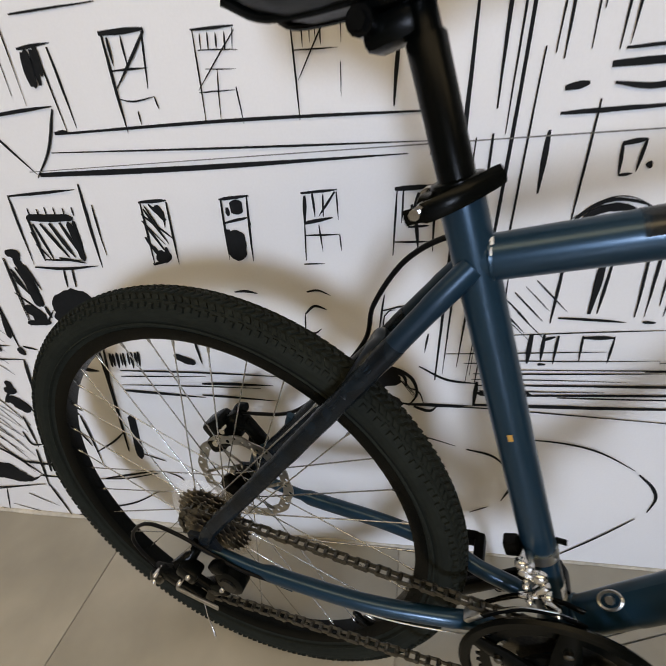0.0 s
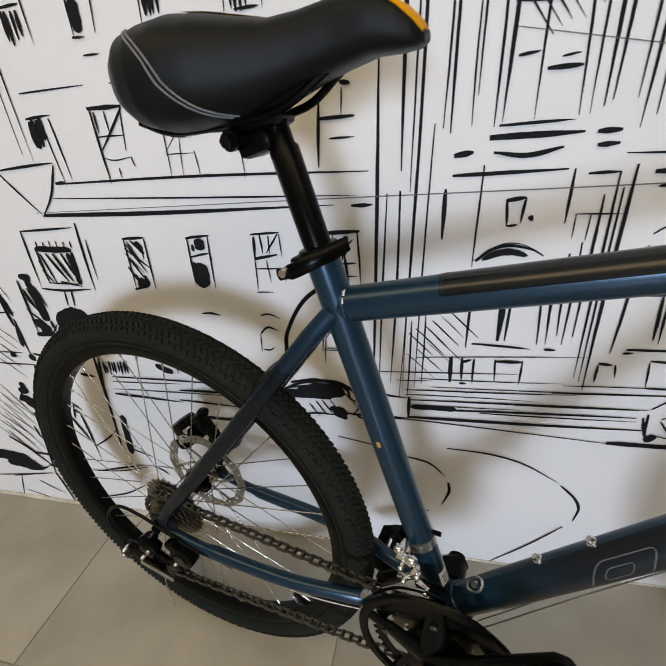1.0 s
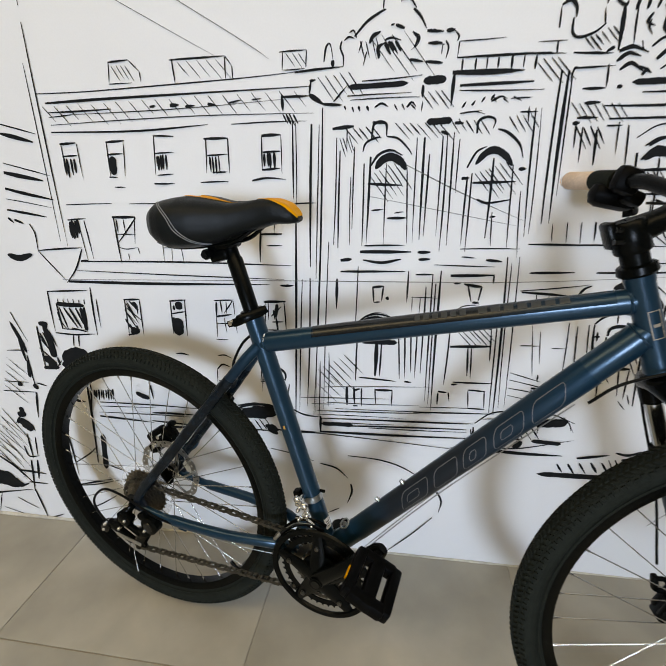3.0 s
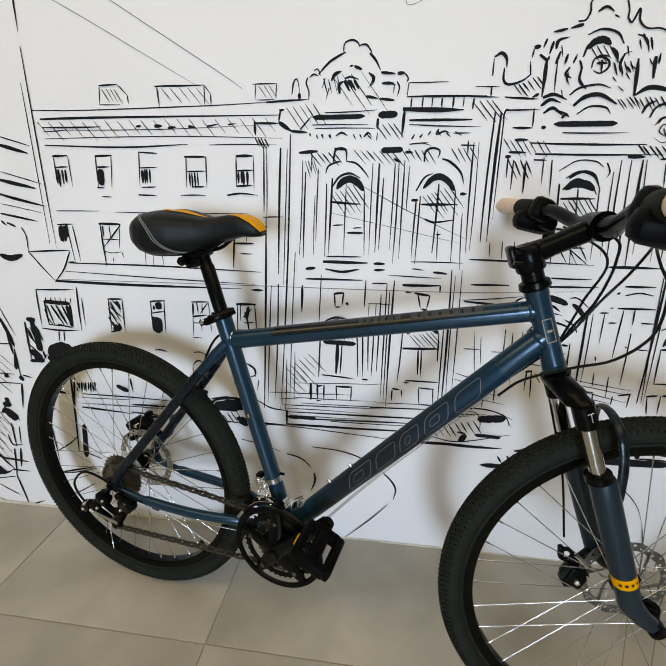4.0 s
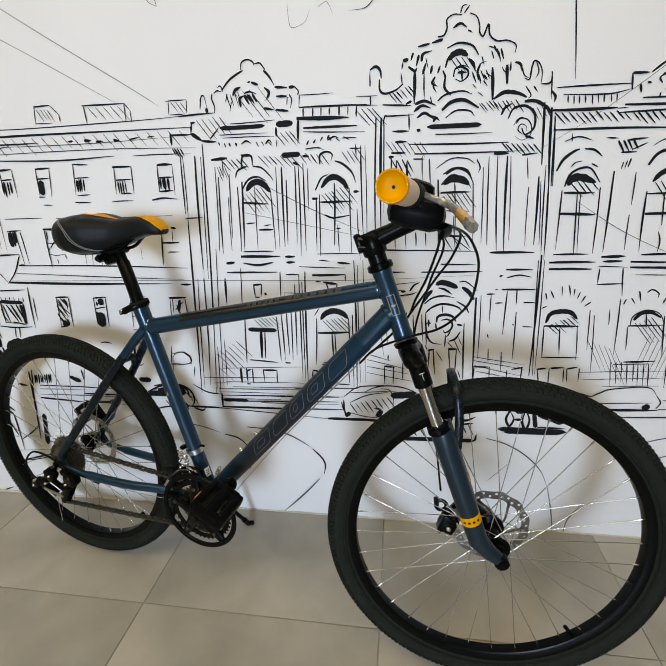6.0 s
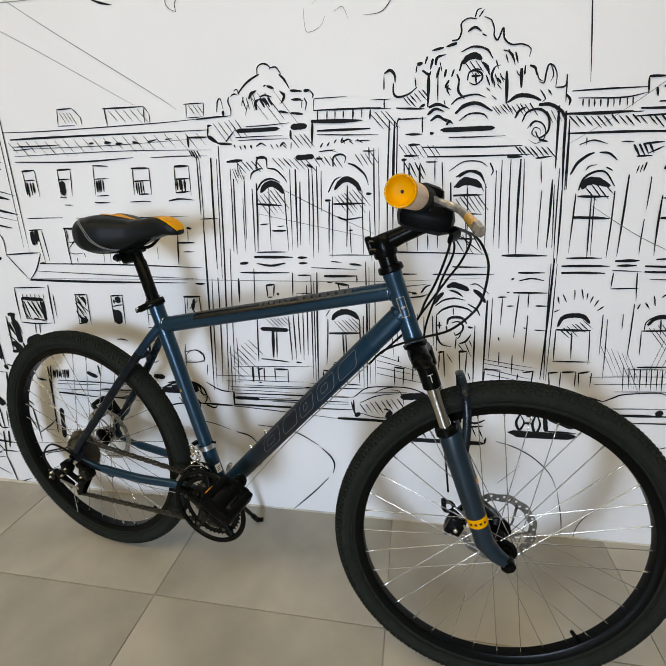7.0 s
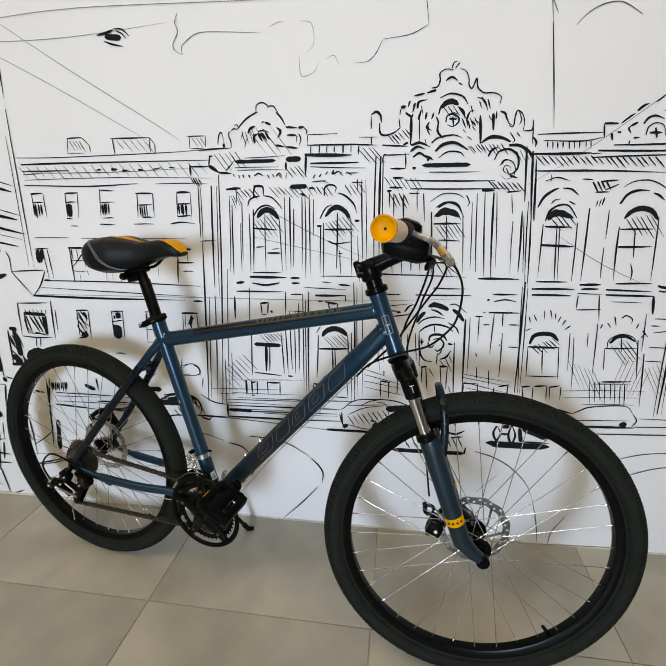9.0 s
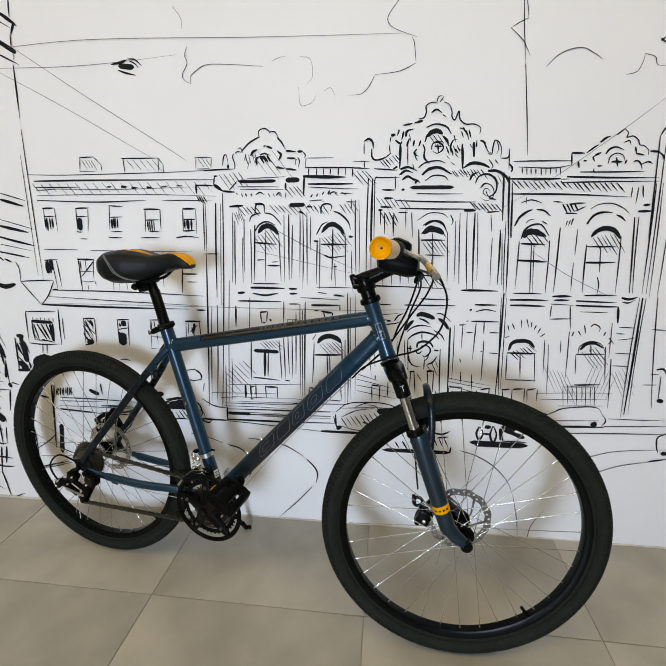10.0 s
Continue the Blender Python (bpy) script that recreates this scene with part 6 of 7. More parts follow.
S(681, 408, 860, 410, 1.8); S(577, 376, 677, 376, 5.5); C(2.4, 650, 374, 709, 372, 861, 362, 998, 352); C(4.1, 593, 450, 635, 426, 679, 420); S(577, 376, 677, 373, 4.2);
S(1059, 439, 1196, 449, 2.4); S(832, 419, 1031, 423, 2.0)
C(3.4, 746, 312, 823, 306, 880, 289, 937, 254); C(5.0, 945, 245, 971, 217, 982, 190, 977, 156); C(3.3, 962, 138, 908, 74, 828, -9)
C(4.4, 673, 283, 715, 271, 744, 242); C(5.2, 751, 224, 753, 198, 740, 160); S(688, 124, 720, 143, 2.8)
C(2.7, 543, 318, 605, 305, 655, 288); C(2.7, 1446, 310, 1497, 295, 1553, 262, 1600, 212, 1624, 159); C(2.6, 1625, 157, 1645, 71, 1655, 2)
G(1.9, 1460, 169, 1516, 234); C(2.1, 1686, -2, 1694, 50, 1727, 110)

drawing("drawn_car_by_the_palace")
C(3.4, 1047, 426, 1085, 456, 1144, 463, 1208, 461, 1263, 439); H(1064, 404, 1168, 427, 8, 23, -35, 2.8); S(1178, 434, 1247, 440, 20.1)
C(4.8, 1045, 416, 1048, 374, 1065, 369); S(1052, 374, 1060, 364, 17.2); S(1140, 380, 1154, 371, 25.1); C(2.9, 1059, 375, 1138, 363, 1267, 395)
S(997, 353, 1105, 352, 7.8); S(1105, 352, 1249, 351, 7.6); C(2.9, 1064, 408, 1113, 433, 1172, 444)

drawing("drawn_main_pavilion")
C(3.4, 1272, 1288, 1285, 1290, 1291, 1303, 1290, 1318, 1303, 1326, 1320, 1324); C(2.8, 1317, 1327, 1321, 1339, 1330, 1342)
C(2.8, 1325, 1327, 1335, 1340)
C(3.3, 1336, 1326, 1350, 1319, 1357, 1303, 1358, 1290, 1366, 1283, 1375, 1303, 1379, 1284, 1394, 1272, 1416, 1271, 1433, 1262, 1432, 1247)
S(1283, 1283, 1261, 1278, 5.3); S(1256, 1277, 1231, 1273, 4.8); C(3.9, 1222, 1263, 1217, 1248); S(1200, 1249, 1212, 1251, 6.9)
C(2.9, 1200, 1246, 1198, 1232); C(4.9, 1212, 1237, 1226, 1228, 1230, 1234); C(4.7, 1304, 1302, 1318, 1309, 1332, 1301); S(1334, 1296, 1344, 1291, 2.8)
C(3.0, 1128, 1204, 1128, 1234); C(5.5, 1128, 1236, 1141, 1242, 1151, 1233, 1153, 1217)
C(4.5, 1149, 1217, 1150, 1196, 1161, 1188, 1184, 1193, 1201, 1205); C(3.0, 1199, 1205, 1196, 1227); S(1226, 1226, 1226, 1164, 6.9)
H(1170, 1186, 1213, 1200, 6, 18, -20, 2.6); S(1097, 1186, 1144, 1185, 2.0); S(1129, 1185, 1129, 1166, 3.0); S(1088, 1169, 1144, 1166, 3.0)
S(1156, 1166, 1220, 1161, 4.0); S(1246, 1226, 1248, 1172, 2.9); S(1389, 1224, 1394, 1161, 6.7); S(1419, 1227, 1422, 1190, 6.6)
C(3.8, 1426, 1214, 1426, 1232); C(4.7, 1435, 1231, 1446, 1226, 1451, 1212)
C(3.3, 1457, 1199, 1467, 1197, 1469, 1215, 1473, 1230, 1484, 1225, 1491, 1209, 1491, 1188); C(3.3, 1491, 1186, 1510, 1188, 1511, 1209)
S(1511, 1209, 1515, 1156, 2.8); C(4.7, 1514, 1172, 1523, 1161, 1522, 1150); C(2.8, 1461, 1184, 1473, 1167, 1468, 1160); C(2.8, 1477, 1183, 1486, 1172)
S(1395, 1258, 1401, 1243, 3.8); S(1404, 1258, 1411, 1237, 3.8); S(1389, 1264, 1396, 1251, 3.8); C(3.9, 1291, 1230, 1299, 1251, 1323, 1257)
C(11.7, 1297, 1243, 1307, 1254, 1323, 1257, 1337, 1249); C(3.8, 1293, 1266, 1317, 1274, 1345, 1267, 1359, 1249)
C(3.9, 1309, 1211, 1312, 1226, 1325, 1229, 1338, 1222, 1339, 1211, 1326, 1202, 1313, 1207); S(1317, 1219, 1337, 1218, 4.8)
S(1325, 1224, 1328, 1202, 3.9); H(1302, 1245, 1335, 1247, 4, 21, -27, 1.9); C(4.8, 1339, 1244, 1349, 1234, 1354, 1218)
C(4.8, 1364, 1233, 1359, 1218, 1362, 1202); C(3.8, 1371, 1212, 1380, 1201); C(5.8, 1240, 1245, 1243, 1259, 1262, 1264); C(4.9, 1263, 1236, 1260, 1220)
S(1234, 1258, 1229, 1237, 4.9); S(1249, 1241, 1243, 1220, 4.9); C(4.9, 1270, 1214, 1264, 1202, 1276, 1195); C(3.9, 1275, 1220, 1280, 1235)
C(4.9, 1292, 1214, 1291, 1192, 1305, 1176); H(1348, 1218, 1375, 1222, 4, 10, -21, 2.9); C(3.9, 1277, 1166, 1294, 1178, 1328, 1183, 1350, 1176)
C(7.4, 1287, 1147, 1306, 1162, 1334, 1165, 1366, 1148); C(3.5, 1296, 1132, 1318, 1145, 1347, 1143, 1359, 1131)
C(6.0, 1226, 1148, 1243, 1159, 1263, 1153); C(6.0, 1233, 1135, 1250, 1144, 1270, 1131); C(6.0, 1228, 1163, 1249, 1168, 1274, 1158)
C(5.0, 1269, 1125, 1275, 1132, 1283, 1127); C(5.0, 1220, 1170, 1208, 1164); C(4.0, 1256, 1139, 1279, 1133); H(1365, 1156, 1396, 1160, 5, 18, -19, 1.9)
C(7.7, 1396, 1163, 1418, 1175, 1445, 1172, 1465, 1163); C(6.7, 1461, 1155, 1485, 1154, 1509, 1140, 1518, 1127)
C(4.8, 1430, 1123, 1440, 1142, 1464, 1146, 1484, 1130, 1486, 1102, 1469, 1089, 1460, 1103); C(3.9, 1448, 1112, 1455, 1122, 1466, 1122)
C(4.8, 1469, 1086, 1489, 1080); H(1396, 1158, 1441, 1159, 6, 17, -22, 2.1); C(4.8, 1415, 1131, 1422, 1145, 1436, 1152)
H(1481, 1140, 1503, 1145, 4, 16, -27, 1.9); S(1256, 1115, 1375, 1114, 9.8); S(1275, 1099, 1399, 1097, 2.8); S(1178, 1110, 1216, 1109, 4.6)
S(1215, 1145, 1216, 1111, 3.2); S(1162, 1142, 1226, 1142, 3.2); C(3.3, 1157, 1127, 1161, 1142, 1168, 1143); S(1233, 1109, 1242, 1110, 6.0)
S(1217, 1081, 1436, 1075, 4.2); S(1185, 1087, 1211, 1087, 5.6); H(1163, 1089, 1240, 1085, 7, 22, -29, 2.0); S(1176, 1064, 1211, 1063, 4.6)
S(1170, 1055, 1182, 1056, 6.2); S(1229, 1060, 1472, 1056, 3.8); S(1406, 1053, 1438, 1052, 6.9); H(1419, 1074, 1488, 1069, 7, 22, -23, 2.7)
S(1467, 1047, 1501, 1050, 3.9); C(2.6, 1280, 1027, 1312, 1046, 1347, 1045, 1365, 1034); C(5.6, 1302, 1013, 1325, 1025, 1348, 1020, 1361, 1002)
C(15.8, 1298, 990, 1314, 1002, 1338, 1000, 1356, 989); S(1285, 1002, 1292, 832, 4.1); S(1292, 972, 1357, 972, 5.1); S(1323, 992, 1330, 882, 2.7)
S(1306, 931, 1360, 928, 3.6); H(1298, 966, 1345, 976, 6, 32, -42, 2.2); S(1364, 996, 1373, 845, 2.7); S(1263, 1048, 1268, 978, 2.9)
C(3.0, 1370, 1042, 1378, 1025, 1374, 1013); S(1176, 1055, 1177, 1014, 3.1); S(1188, 1049, 1189, 990, 3.3); S(1212, 1043, 1214, 984, 4.6)
S(1247, 1054, 1249, 1002, 2.4); H(1178, 1049, 1212, 1049, 4, 19, -35, 2.9); S(1227, 1049, 1253, 1048, 3.1); S(1308, 882, 1371, 833, 2.6)
S(1297, 872, 1357, 870, 4.2); S(1324, 919, 1333, 832, 2.6); H(1161, 881, 1260, 881, 5, 2, -38, 2.7); H(1296, 882, 1344, 882, 3, 27, -43, 2.6)
S(1396, 1047, 1406, 848, 3.0); S(1415, 1047, 1429, 834, 3.6); S(1436, 1047, 1446, 828, 5.0); S(1443, 1047, 1455, 859, 2.2)
S(1479, 1041, 1485, 995, 2.5); S(1488, 978, 1493, 844, 2.2); S(1508, 1001, 1513, 847, 5.0); S(1513, 990, 1525, 847, 2.4); S(1385, 1025, 1392, 852, 2.5)
S(1503, 1151, 1511, 1024, 4.8); S(1518, 1140, 1531, 978, 5.3); S(1531, 978, 1540, 810, 4.0); S(1520, 1024, 1533, 810, 2.8)
S(1527, 1123, 1539, 978, 3.4); S(1414, 830, 1517, 829, 6.1); S(1300, 803, 1385, 802, 3.7)
C(13.7, 1289, 751, 1305, 757, 1327, 751, 1344, 743); C(10.1, 1354, 745, 1371, 732, 1386, 711)
C(10.4, 1259, 705, 1269, 723, 1282, 737); C(4.2, 1263, 701, 1282, 716, 1309, 722, 1337, 717)
C(5.3, 1267, 677, 1283, 692, 1310, 701, 1344, 694, 1359, 681); C(4.1, 1343, 708, 1365, 694, 1375, 677); C(3.0, 1346, 758, 1364, 758, 1392, 735)
C(5.2, 1297, 743, 1314, 738, 1331, 726); S(1308, 696, 1310, 677, 3.1); S(1269, 649, 1281, 649, 4.2); S(1275, 659, 1276, 639, 4.2)
C(6.8, 1295, 651, 1298, 666, 1314, 672, 1334, 668, 1344, 654); C(4.7, 1307, 657, 1323, 660, 1335, 649, 1333, 634, 1319, 623, 1313, 630)
C(4.2, 1293, 648, 1296, 635, 1305, 635, 1310, 642); C(3.1, 1333, 634, 1328, 619, 1321, 611); S(1347, 646, 1361, 644, 5.2)
C(4.7, 1267, 676, 1269, 635, 1275, 608, 1287, 594, 1309, 590); C(4.8, 1329, 599, 1345, 607, 1357, 627); S(1320, 617, 1319, 582, 3.2)
S(1257, 674, 1263, 591, 2.7); S(1267, 671, 1271, 586, 3.2); S(1365, 650, 1371, 490, 4.2); S(1390, 718, 1395, 491, 5.2); S(1402, 724, 1405, 551, 2.6)
S(1326, 597, 1344, 575, 2.3); S(1343, 602, 1362, 562, 2.3); S(1353, 610, 1362, 589, 2.3); S(1298, 570, 1315, 543, 2.4); S(1269, 587, 1273, 574, 2.4)
S(1276, 572, 1292, 576, 5.4); S(1279, 573, 1279, 522, 3.2); S(1290, 574, 1296, 502, 3.2); S(1328, 577, 1350, 578, 6.3); S(1330, 576, 1336, 513, 3.2)
S(1350, 577, 1349, 506, 3.2); S(1340, 501, 1356, 481, 2.4); S(1356, 516, 1364, 493, 2.4); S(1393, 557, 1526, 537, 1.9); S(1394, 546, 1526, 524, 1.9)
S(1398, 532, 1517, 505, 1.9); S(1404, 515, 1484, 500, 1.9); S(1396, 528, 1437, 528, 4.2); S(1398, 526, 1397, 493, 3.4); S(1437, 528, 1438, 498, 2.7)
S(1482, 520, 1482, 497, 3.1); S(1493, 523, 1522, 530, 4.6); S(1519, 530, 1518, 492, 3.3); S(1430, 580, 1432, 542, 2.7); S(1463, 572, 1466, 515, 2.7)
S(1415, 726, 1435, 727, 3.6); S(1426, 725, 1427, 654, 2.6); S(1464, 734, 1462, 619, 3.2); S(1450, 738, 1528, 738, 4.7); S(1486, 738, 1488, 700, 3.2)
S(1438, 703, 1456, 704, 3.2); S(1505, 705, 1534, 705, 3.4); S(1490, 680, 1492, 551, 3.0); S(1509, 642, 1536, 641, 2.6); S(1424, 621, 1428, 609, 2.7)
S(1435, 738, 1442, 739, 2.4); S(1483, 648, 1488, 645, 3.0); S(1456, 788, 1518, 788, 4.9); C(3.5, 1460, 768, 1488, 774, 1517, 769)
S(1442, 771, 1449, 774, 4.5); S(1253, 783, 1400, 784, 3.0); S(1203, 734, 1215, 734, 5.8)
C(4.7, 1225, 734, 1236, 750, 1250, 757); C(3.6, 1186, 721, 1226, 726, 1243, 732); S(1113, 560, 1178, 540, 2.0); S(1113, 542, 1220, 516, 2.0)
S(1113, 522, 1232, 501, 2.0); S(1113, 503, 1239, 480, 2.0); S(1160, 524, 1189, 521, 5.3); S(1161, 521, 1162, 471, 3.4); S(1186, 521, 1185, 469, 3.3)
S(1211, 536, 1211, 484, 3.3); S(1171, 557, 1171, 540, 3.3); S(1534, 823, 1538, 506, 4.7)
S(1528, 810, 1547, 506, 2.9); S(1542, 810, 1552, 500, 2.5)
S(1119, 841, 1240, 837, 4.2); S(1128, 783, 1213, 784, 5.0); S(1117, 743, 1208, 736, 5.0); S(1114, 746, 1245, 759, 2.4); S(1147, 738, 1149, 716, 2.0); S(1171, 735, 1171, 721, 2.0); S(1127, 625, 1166, 625, 2.5); S(1147, 671, 1159, 553, 2.0); S(1164, 657, 1170, 584, 1.7)
S(1192, 620, 1217, 620, 2.0); S(1218, 678, 1219, 555, 2.4); S(1235, 671, 1243, 536, 2.8); S(992, 531, 1074, 531, 4.0); S(1026, 513, 1064, 511, 3.5); S(1062, 512, 1064, 469, 3.0); S(1026, 511, 1029, 467, 3.0); S(1029, 466, 1066, 465, 3.5); S(1008, 758, 1038, 754, 6.0)
S(1010, 756, 1018, 722, 3.4); S(1038, 754, 1032, 722, 3.4); S(1020, 720, 1035, 719, 5.0); S(894, 731, 950, 729, 2.0); S(896, 730, 895, 698, 1.8); S(913, 730, 911, 696, 1.8); S(924, 729, 923, 694, 1.8); C(2.2, 988, 702, 1005, 712, 1036, 715)

C(2.4, 1379, 1263, 1393, 1259); C(2.7, 1385, 1255, 1391, 1239); C(2.6, 1399, 1254, 1405, 1233); C(2.4, 1366, 1246, 1372, 1229); C(2.1, 1361, 1228, 1367, 1234, 1376, 1236); C(2.4, 1377, 1214, 1383, 1210, 1390, 1205); C(2.1, 1363, 1209, 1367, 1194); C(2.1, 1372, 1200, 1382, 1189); C(2.6, 1315, 1229, 1326, 1232, 1341, 1228); C(3.6, 1286, 1225, 1291, 1213, 1290, 1198)
C(3.2, 1269, 1205, 1267, 1195, 1274, 1183); C(2.4, 1443, 1109, 1453, 1122, 1471, 1119, 1481, 1104, 1479, 1086, 1463, 1078, 1447, 1087); C(2.2, 1463, 1090, 1453, 1099, 1458, 1110, 1469, 1106, 1471, 1096); C(2.4, 1451, 1218, 1456, 1205, 1466, 1199); C(2.4, 1477, 1230, 1484, 1211, 1479, 1197); C(2.1, 1409, 1223, 1414, 1215, 1422, 1212); C(1.9, 1350, 1195, 1359, 1186); C(1.9, 1362, 1179, 1374, 1170); C(2.1, 1261, 1176, 1265, 1163); C(2.1, 1249, 1251, 1254, 1232)
C(2.1, 794, 1210, 787, 1192); C(2.1, 802, 1193, 795, 1171); C(2.1, 884, 1218, 896, 1210, 893, 1198, 882, 1190); C(2.4, 853, 1104, 859, 1093); C(2.4, 867, 1104, 872, 1094); C(2.4, 883, 1103, 893, 1093); C(2.1, 905, 1106, 903, 1090)
C(2.4, 1029, 1109, 1036, 1097); C(2.4, 1047, 1103, 1057, 1095); C(2.4, 1065, 1105, 1079, 1097); C(2.1, 973, 1082, 998, 1084, 1018, 1079); C(2.1, 918, 1199, 940, 1194); C(1.9, 937, 1194, 935, 1179); C(2.4, 784, 1215, 779, 1227, 770, 1224)

drawing("drawn_palace_right_wing")
S(1525, 1177, 1671, 1176, 3.3); C(3.0, 1539, 1163, 1626, 1159, 1673, 1166); H(1548, 1160, 1645, 1158, 9, 2, -17, 2.6)
C(6.1, 1515, 1134, 1586, 1132, 1650, 1132); S(1650, 1131, 1672, 1131, 2.0); H(1526, 1129, 1789, 1120, 20, 22, -22, 2.6)
C(4.8, 1527, 1095, 1677, 1092, 1831, 1084); S(1652, 1122, 1892, 1122, 3.6); S(1664, 1137, 1890, 1131, 4.9); S(1696, 1148, 1852, 1147, 3.8)
C(2.4, 1536, 978, 1529, 1080); S(1669, 1195, 1673, 1164, 3.8); S(1669, 1195, 1700, 1194, 5.0); C(4.0, 1705, 1194, 1724, 1209, 1733, 1214)
C(5.3, 1735, 1219, 1747, 1229, 1758, 1233); C(3.5, 1771, 1235, 1789, 1250)
C(2.8, 1789, 1250, 1799, 1240, 1797, 1230, 1812, 1232, 1825, 1223, 1831, 1211, 1841, 1209, 1853, 1199, 1855, 1186); S(1858, 1196, 1881, 1193, 5.2)
C(3.9, 1879, 1193, 1890, 1185, 1892, 1175); C(4.9, 1752, 1191, 1761, 1203, 1776, 1207, 1795, 1200)
C(2.9, 1761, 1167, 1764, 1184, 1778, 1192, 1794, 1187, 1802, 1171); S(1769, 1172, 1796, 1171, 5.3); S(1779, 1182, 1786, 1159, 4.4)
S(1727, 1188, 1741, 1195, 5.4); S(1700, 1176, 1708, 1175, 4.1); C(4.5, 1687, 1174, 1691, 1158); C(2.9, 1728, 1147, 1729, 1157)
S(1736, 1162, 1749, 1162, 4.0); C(2.8, 1792, 1217, 1804, 1222, 1810, 1212); C(3.9, 1821, 1207, 1826, 1191); C(3.9, 1824, 1191, 1845, 1186)
C(4.0, 1822, 1171, 1832, 1173, 1841, 1165, 1846, 1152); C(3.9, 1843, 1165, 1858, 1170, 1869, 1165); C(3.6, 1729, 1173, 1723, 1183, 1732, 1191)
C(3.5, 1802, 1166, 1806, 1176); C(3.0, 1554, 1071, 1581, 1079, 1612, 1070); C(6.3, 1544, 1010, 1555, 1033, 1573, 1048, 1587, 1054)
C(4.3, 1597, 1054, 1617, 1051, 1635, 1037); S(1569, 1070, 1567, 1087, 2.1); C(16.0, 1572, 978, 1579, 992, 1598, 995, 1630, 983)
C(4.8, 1565, 976, 1573, 1001, 1593, 1014, 1616, 1012, 1638, 983); H(1580, 984, 1613, 992, 4, 26, -29, 2.3); S(1565, 963, 1630, 961, 5.3)
S(1641, 972, 1646, 824, 3.1); S(1561, 969, 1563, 835, 3.2); S(1594, 961, 1604, 824, 3.1); S(1601, 961, 1612, 826, 2.2); S(1562, 917, 1639, 913, 6.3)
S(1560, 823, 1638, 823, 4.5); C(2.5, 1574, 1018, 1581, 1026, 1595, 1029); S(1615, 1023, 1630, 1015, 3.0)
C(2.9, 1734, 1054, 1755, 1066, 1787, 1068, 1815, 1057, 1835, 1041); C(6.0, 1731, 1015, 1744, 1036, 1764, 1045, 1792, 1045)
C(5.0, 1802, 1039, 1815, 1033, 1828, 1022); C(12.4, 1746, 980, 1760, 997, 1781, 1004, 1805, 997, 1822, 976); H(1752, 980, 1804, 989, 6, 34, -46, 2.2)
S(1739, 955, 1815, 955, 4.2); S(1738, 961, 1745, 828, 4.0); S(1823, 983, 1832, 827, 3.4); S(1775, 953, 1782, 886, 3.0)
C(3.0, 1778, 872, 1785, 850, 1784, 826); S(1743, 912, 1819, 913, 5.7); S(1752, 820, 1836, 822, 4.8); S(1638, 1074, 1663, 1072, 3.0)
H(1664, 1067, 1691, 1069, 4, 14, -22, 4.2); S(1672, 1043, 1703, 1043, 3.7); S(1680, 1067, 1721, 1070, 4.2); S(1693, 1048, 1722, 1061, 3.2)
H(1680, 1023, 1696, 1029, 3, -4, -20, 3.0); S(1664, 1006, 1668, 827, 4.0); S(1709, 1001, 1711, 932, 2.5); S(1711, 911, 1714, 831, 2.5)
S(1830, 1108, 1831, 1082, 2.9); S(1846, 1108, 1845, 1066, 2.9); S(1855, 1113, 1861, 1082, 3.7); S(1864, 1063, 1881, 1064, 6.3)
S(1853, 1047, 1886, 1048, 6.3); S(1848, 1033, 1868, 828, 3.9); S(1858, 1033, 1876, 828, 3.0); S(1887, 1118, 1901, 828, 3.8)
S(1875, 1230, 1891, 978, 3.2); S(1892, 1220, 1912, 828, 2.9); S(1903, 1118, 1921, 816, 2.4); S(1884, 1250, 1875, 1230, 3.8)
S(1667, 816, 1719, 817, 6.4); S(1552, 804, 1657, 804, 5.5); S(1554, 788, 1650, 787, 5.5); S(1672, 805, 1714, 806, 5.4); S(1664, 794, 1728, 791, 2.6)
S(1732, 804, 1839, 801, 4.8); S(1733, 791, 1846, 789, 5.3); C(6.6, 1851, 815, 1871, 811, 1892, 817); C(4.0, 1855, 803, 1872, 801, 1887, 810)
S(1747, 773, 1821, 772, 2.3); S(1668, 788, 1668, 753, 3.2); S(1667, 750, 1727, 752, 3.2); S(1719, 789, 1728, 720, 3.2); S(1554, 729, 1559, 712, 2.9)
S(1565, 735, 1575, 716, 2.9); S(1590, 746, 1593, 721, 2.4); S(1605, 749, 1612, 724, 2.8); S(1620, 739, 1620, 721, 2.8); S(1633, 731, 1628, 714, 2.8)
S(1646, 722, 1638, 705, 3.2); S(1660, 706, 1647, 695, 3.2); S(1549, 690, 1563, 697, 2.6); C(11.5, 1563, 651, 1572, 675, 1595, 682, 1619, 679, 1636, 662)
S(1560, 644, 1641, 644, 5.7); H(1568, 647, 1620, 669, 7, 26, -23, 2.3); S(1560, 644, 1564, 559, 3.4); S(1638, 646, 1647, 553, 2.7)
S(1598, 638, 1605, 564, 3.3); S(1562, 559, 1652, 560, 3.4); S(1662, 686, 1669, 581, 2.6); S(1673, 674, 1686, 513, 2.1); C(3.2, 1734, 701, 1738, 714)
S(1749, 717, 1760, 702, 2.8); S(1764, 734, 1771, 709, 2.8); C(3.4, 1782, 730, 1792, 737, 1807, 728, 1807, 716); S(1824, 716, 1820, 703, 3.1)
S(1835, 698, 1851, 681, 2.7); S(1845, 691, 1835, 678, 2.7); C(8.0, 1763, 661, 1778, 678, 1801, 680, 1823, 668)
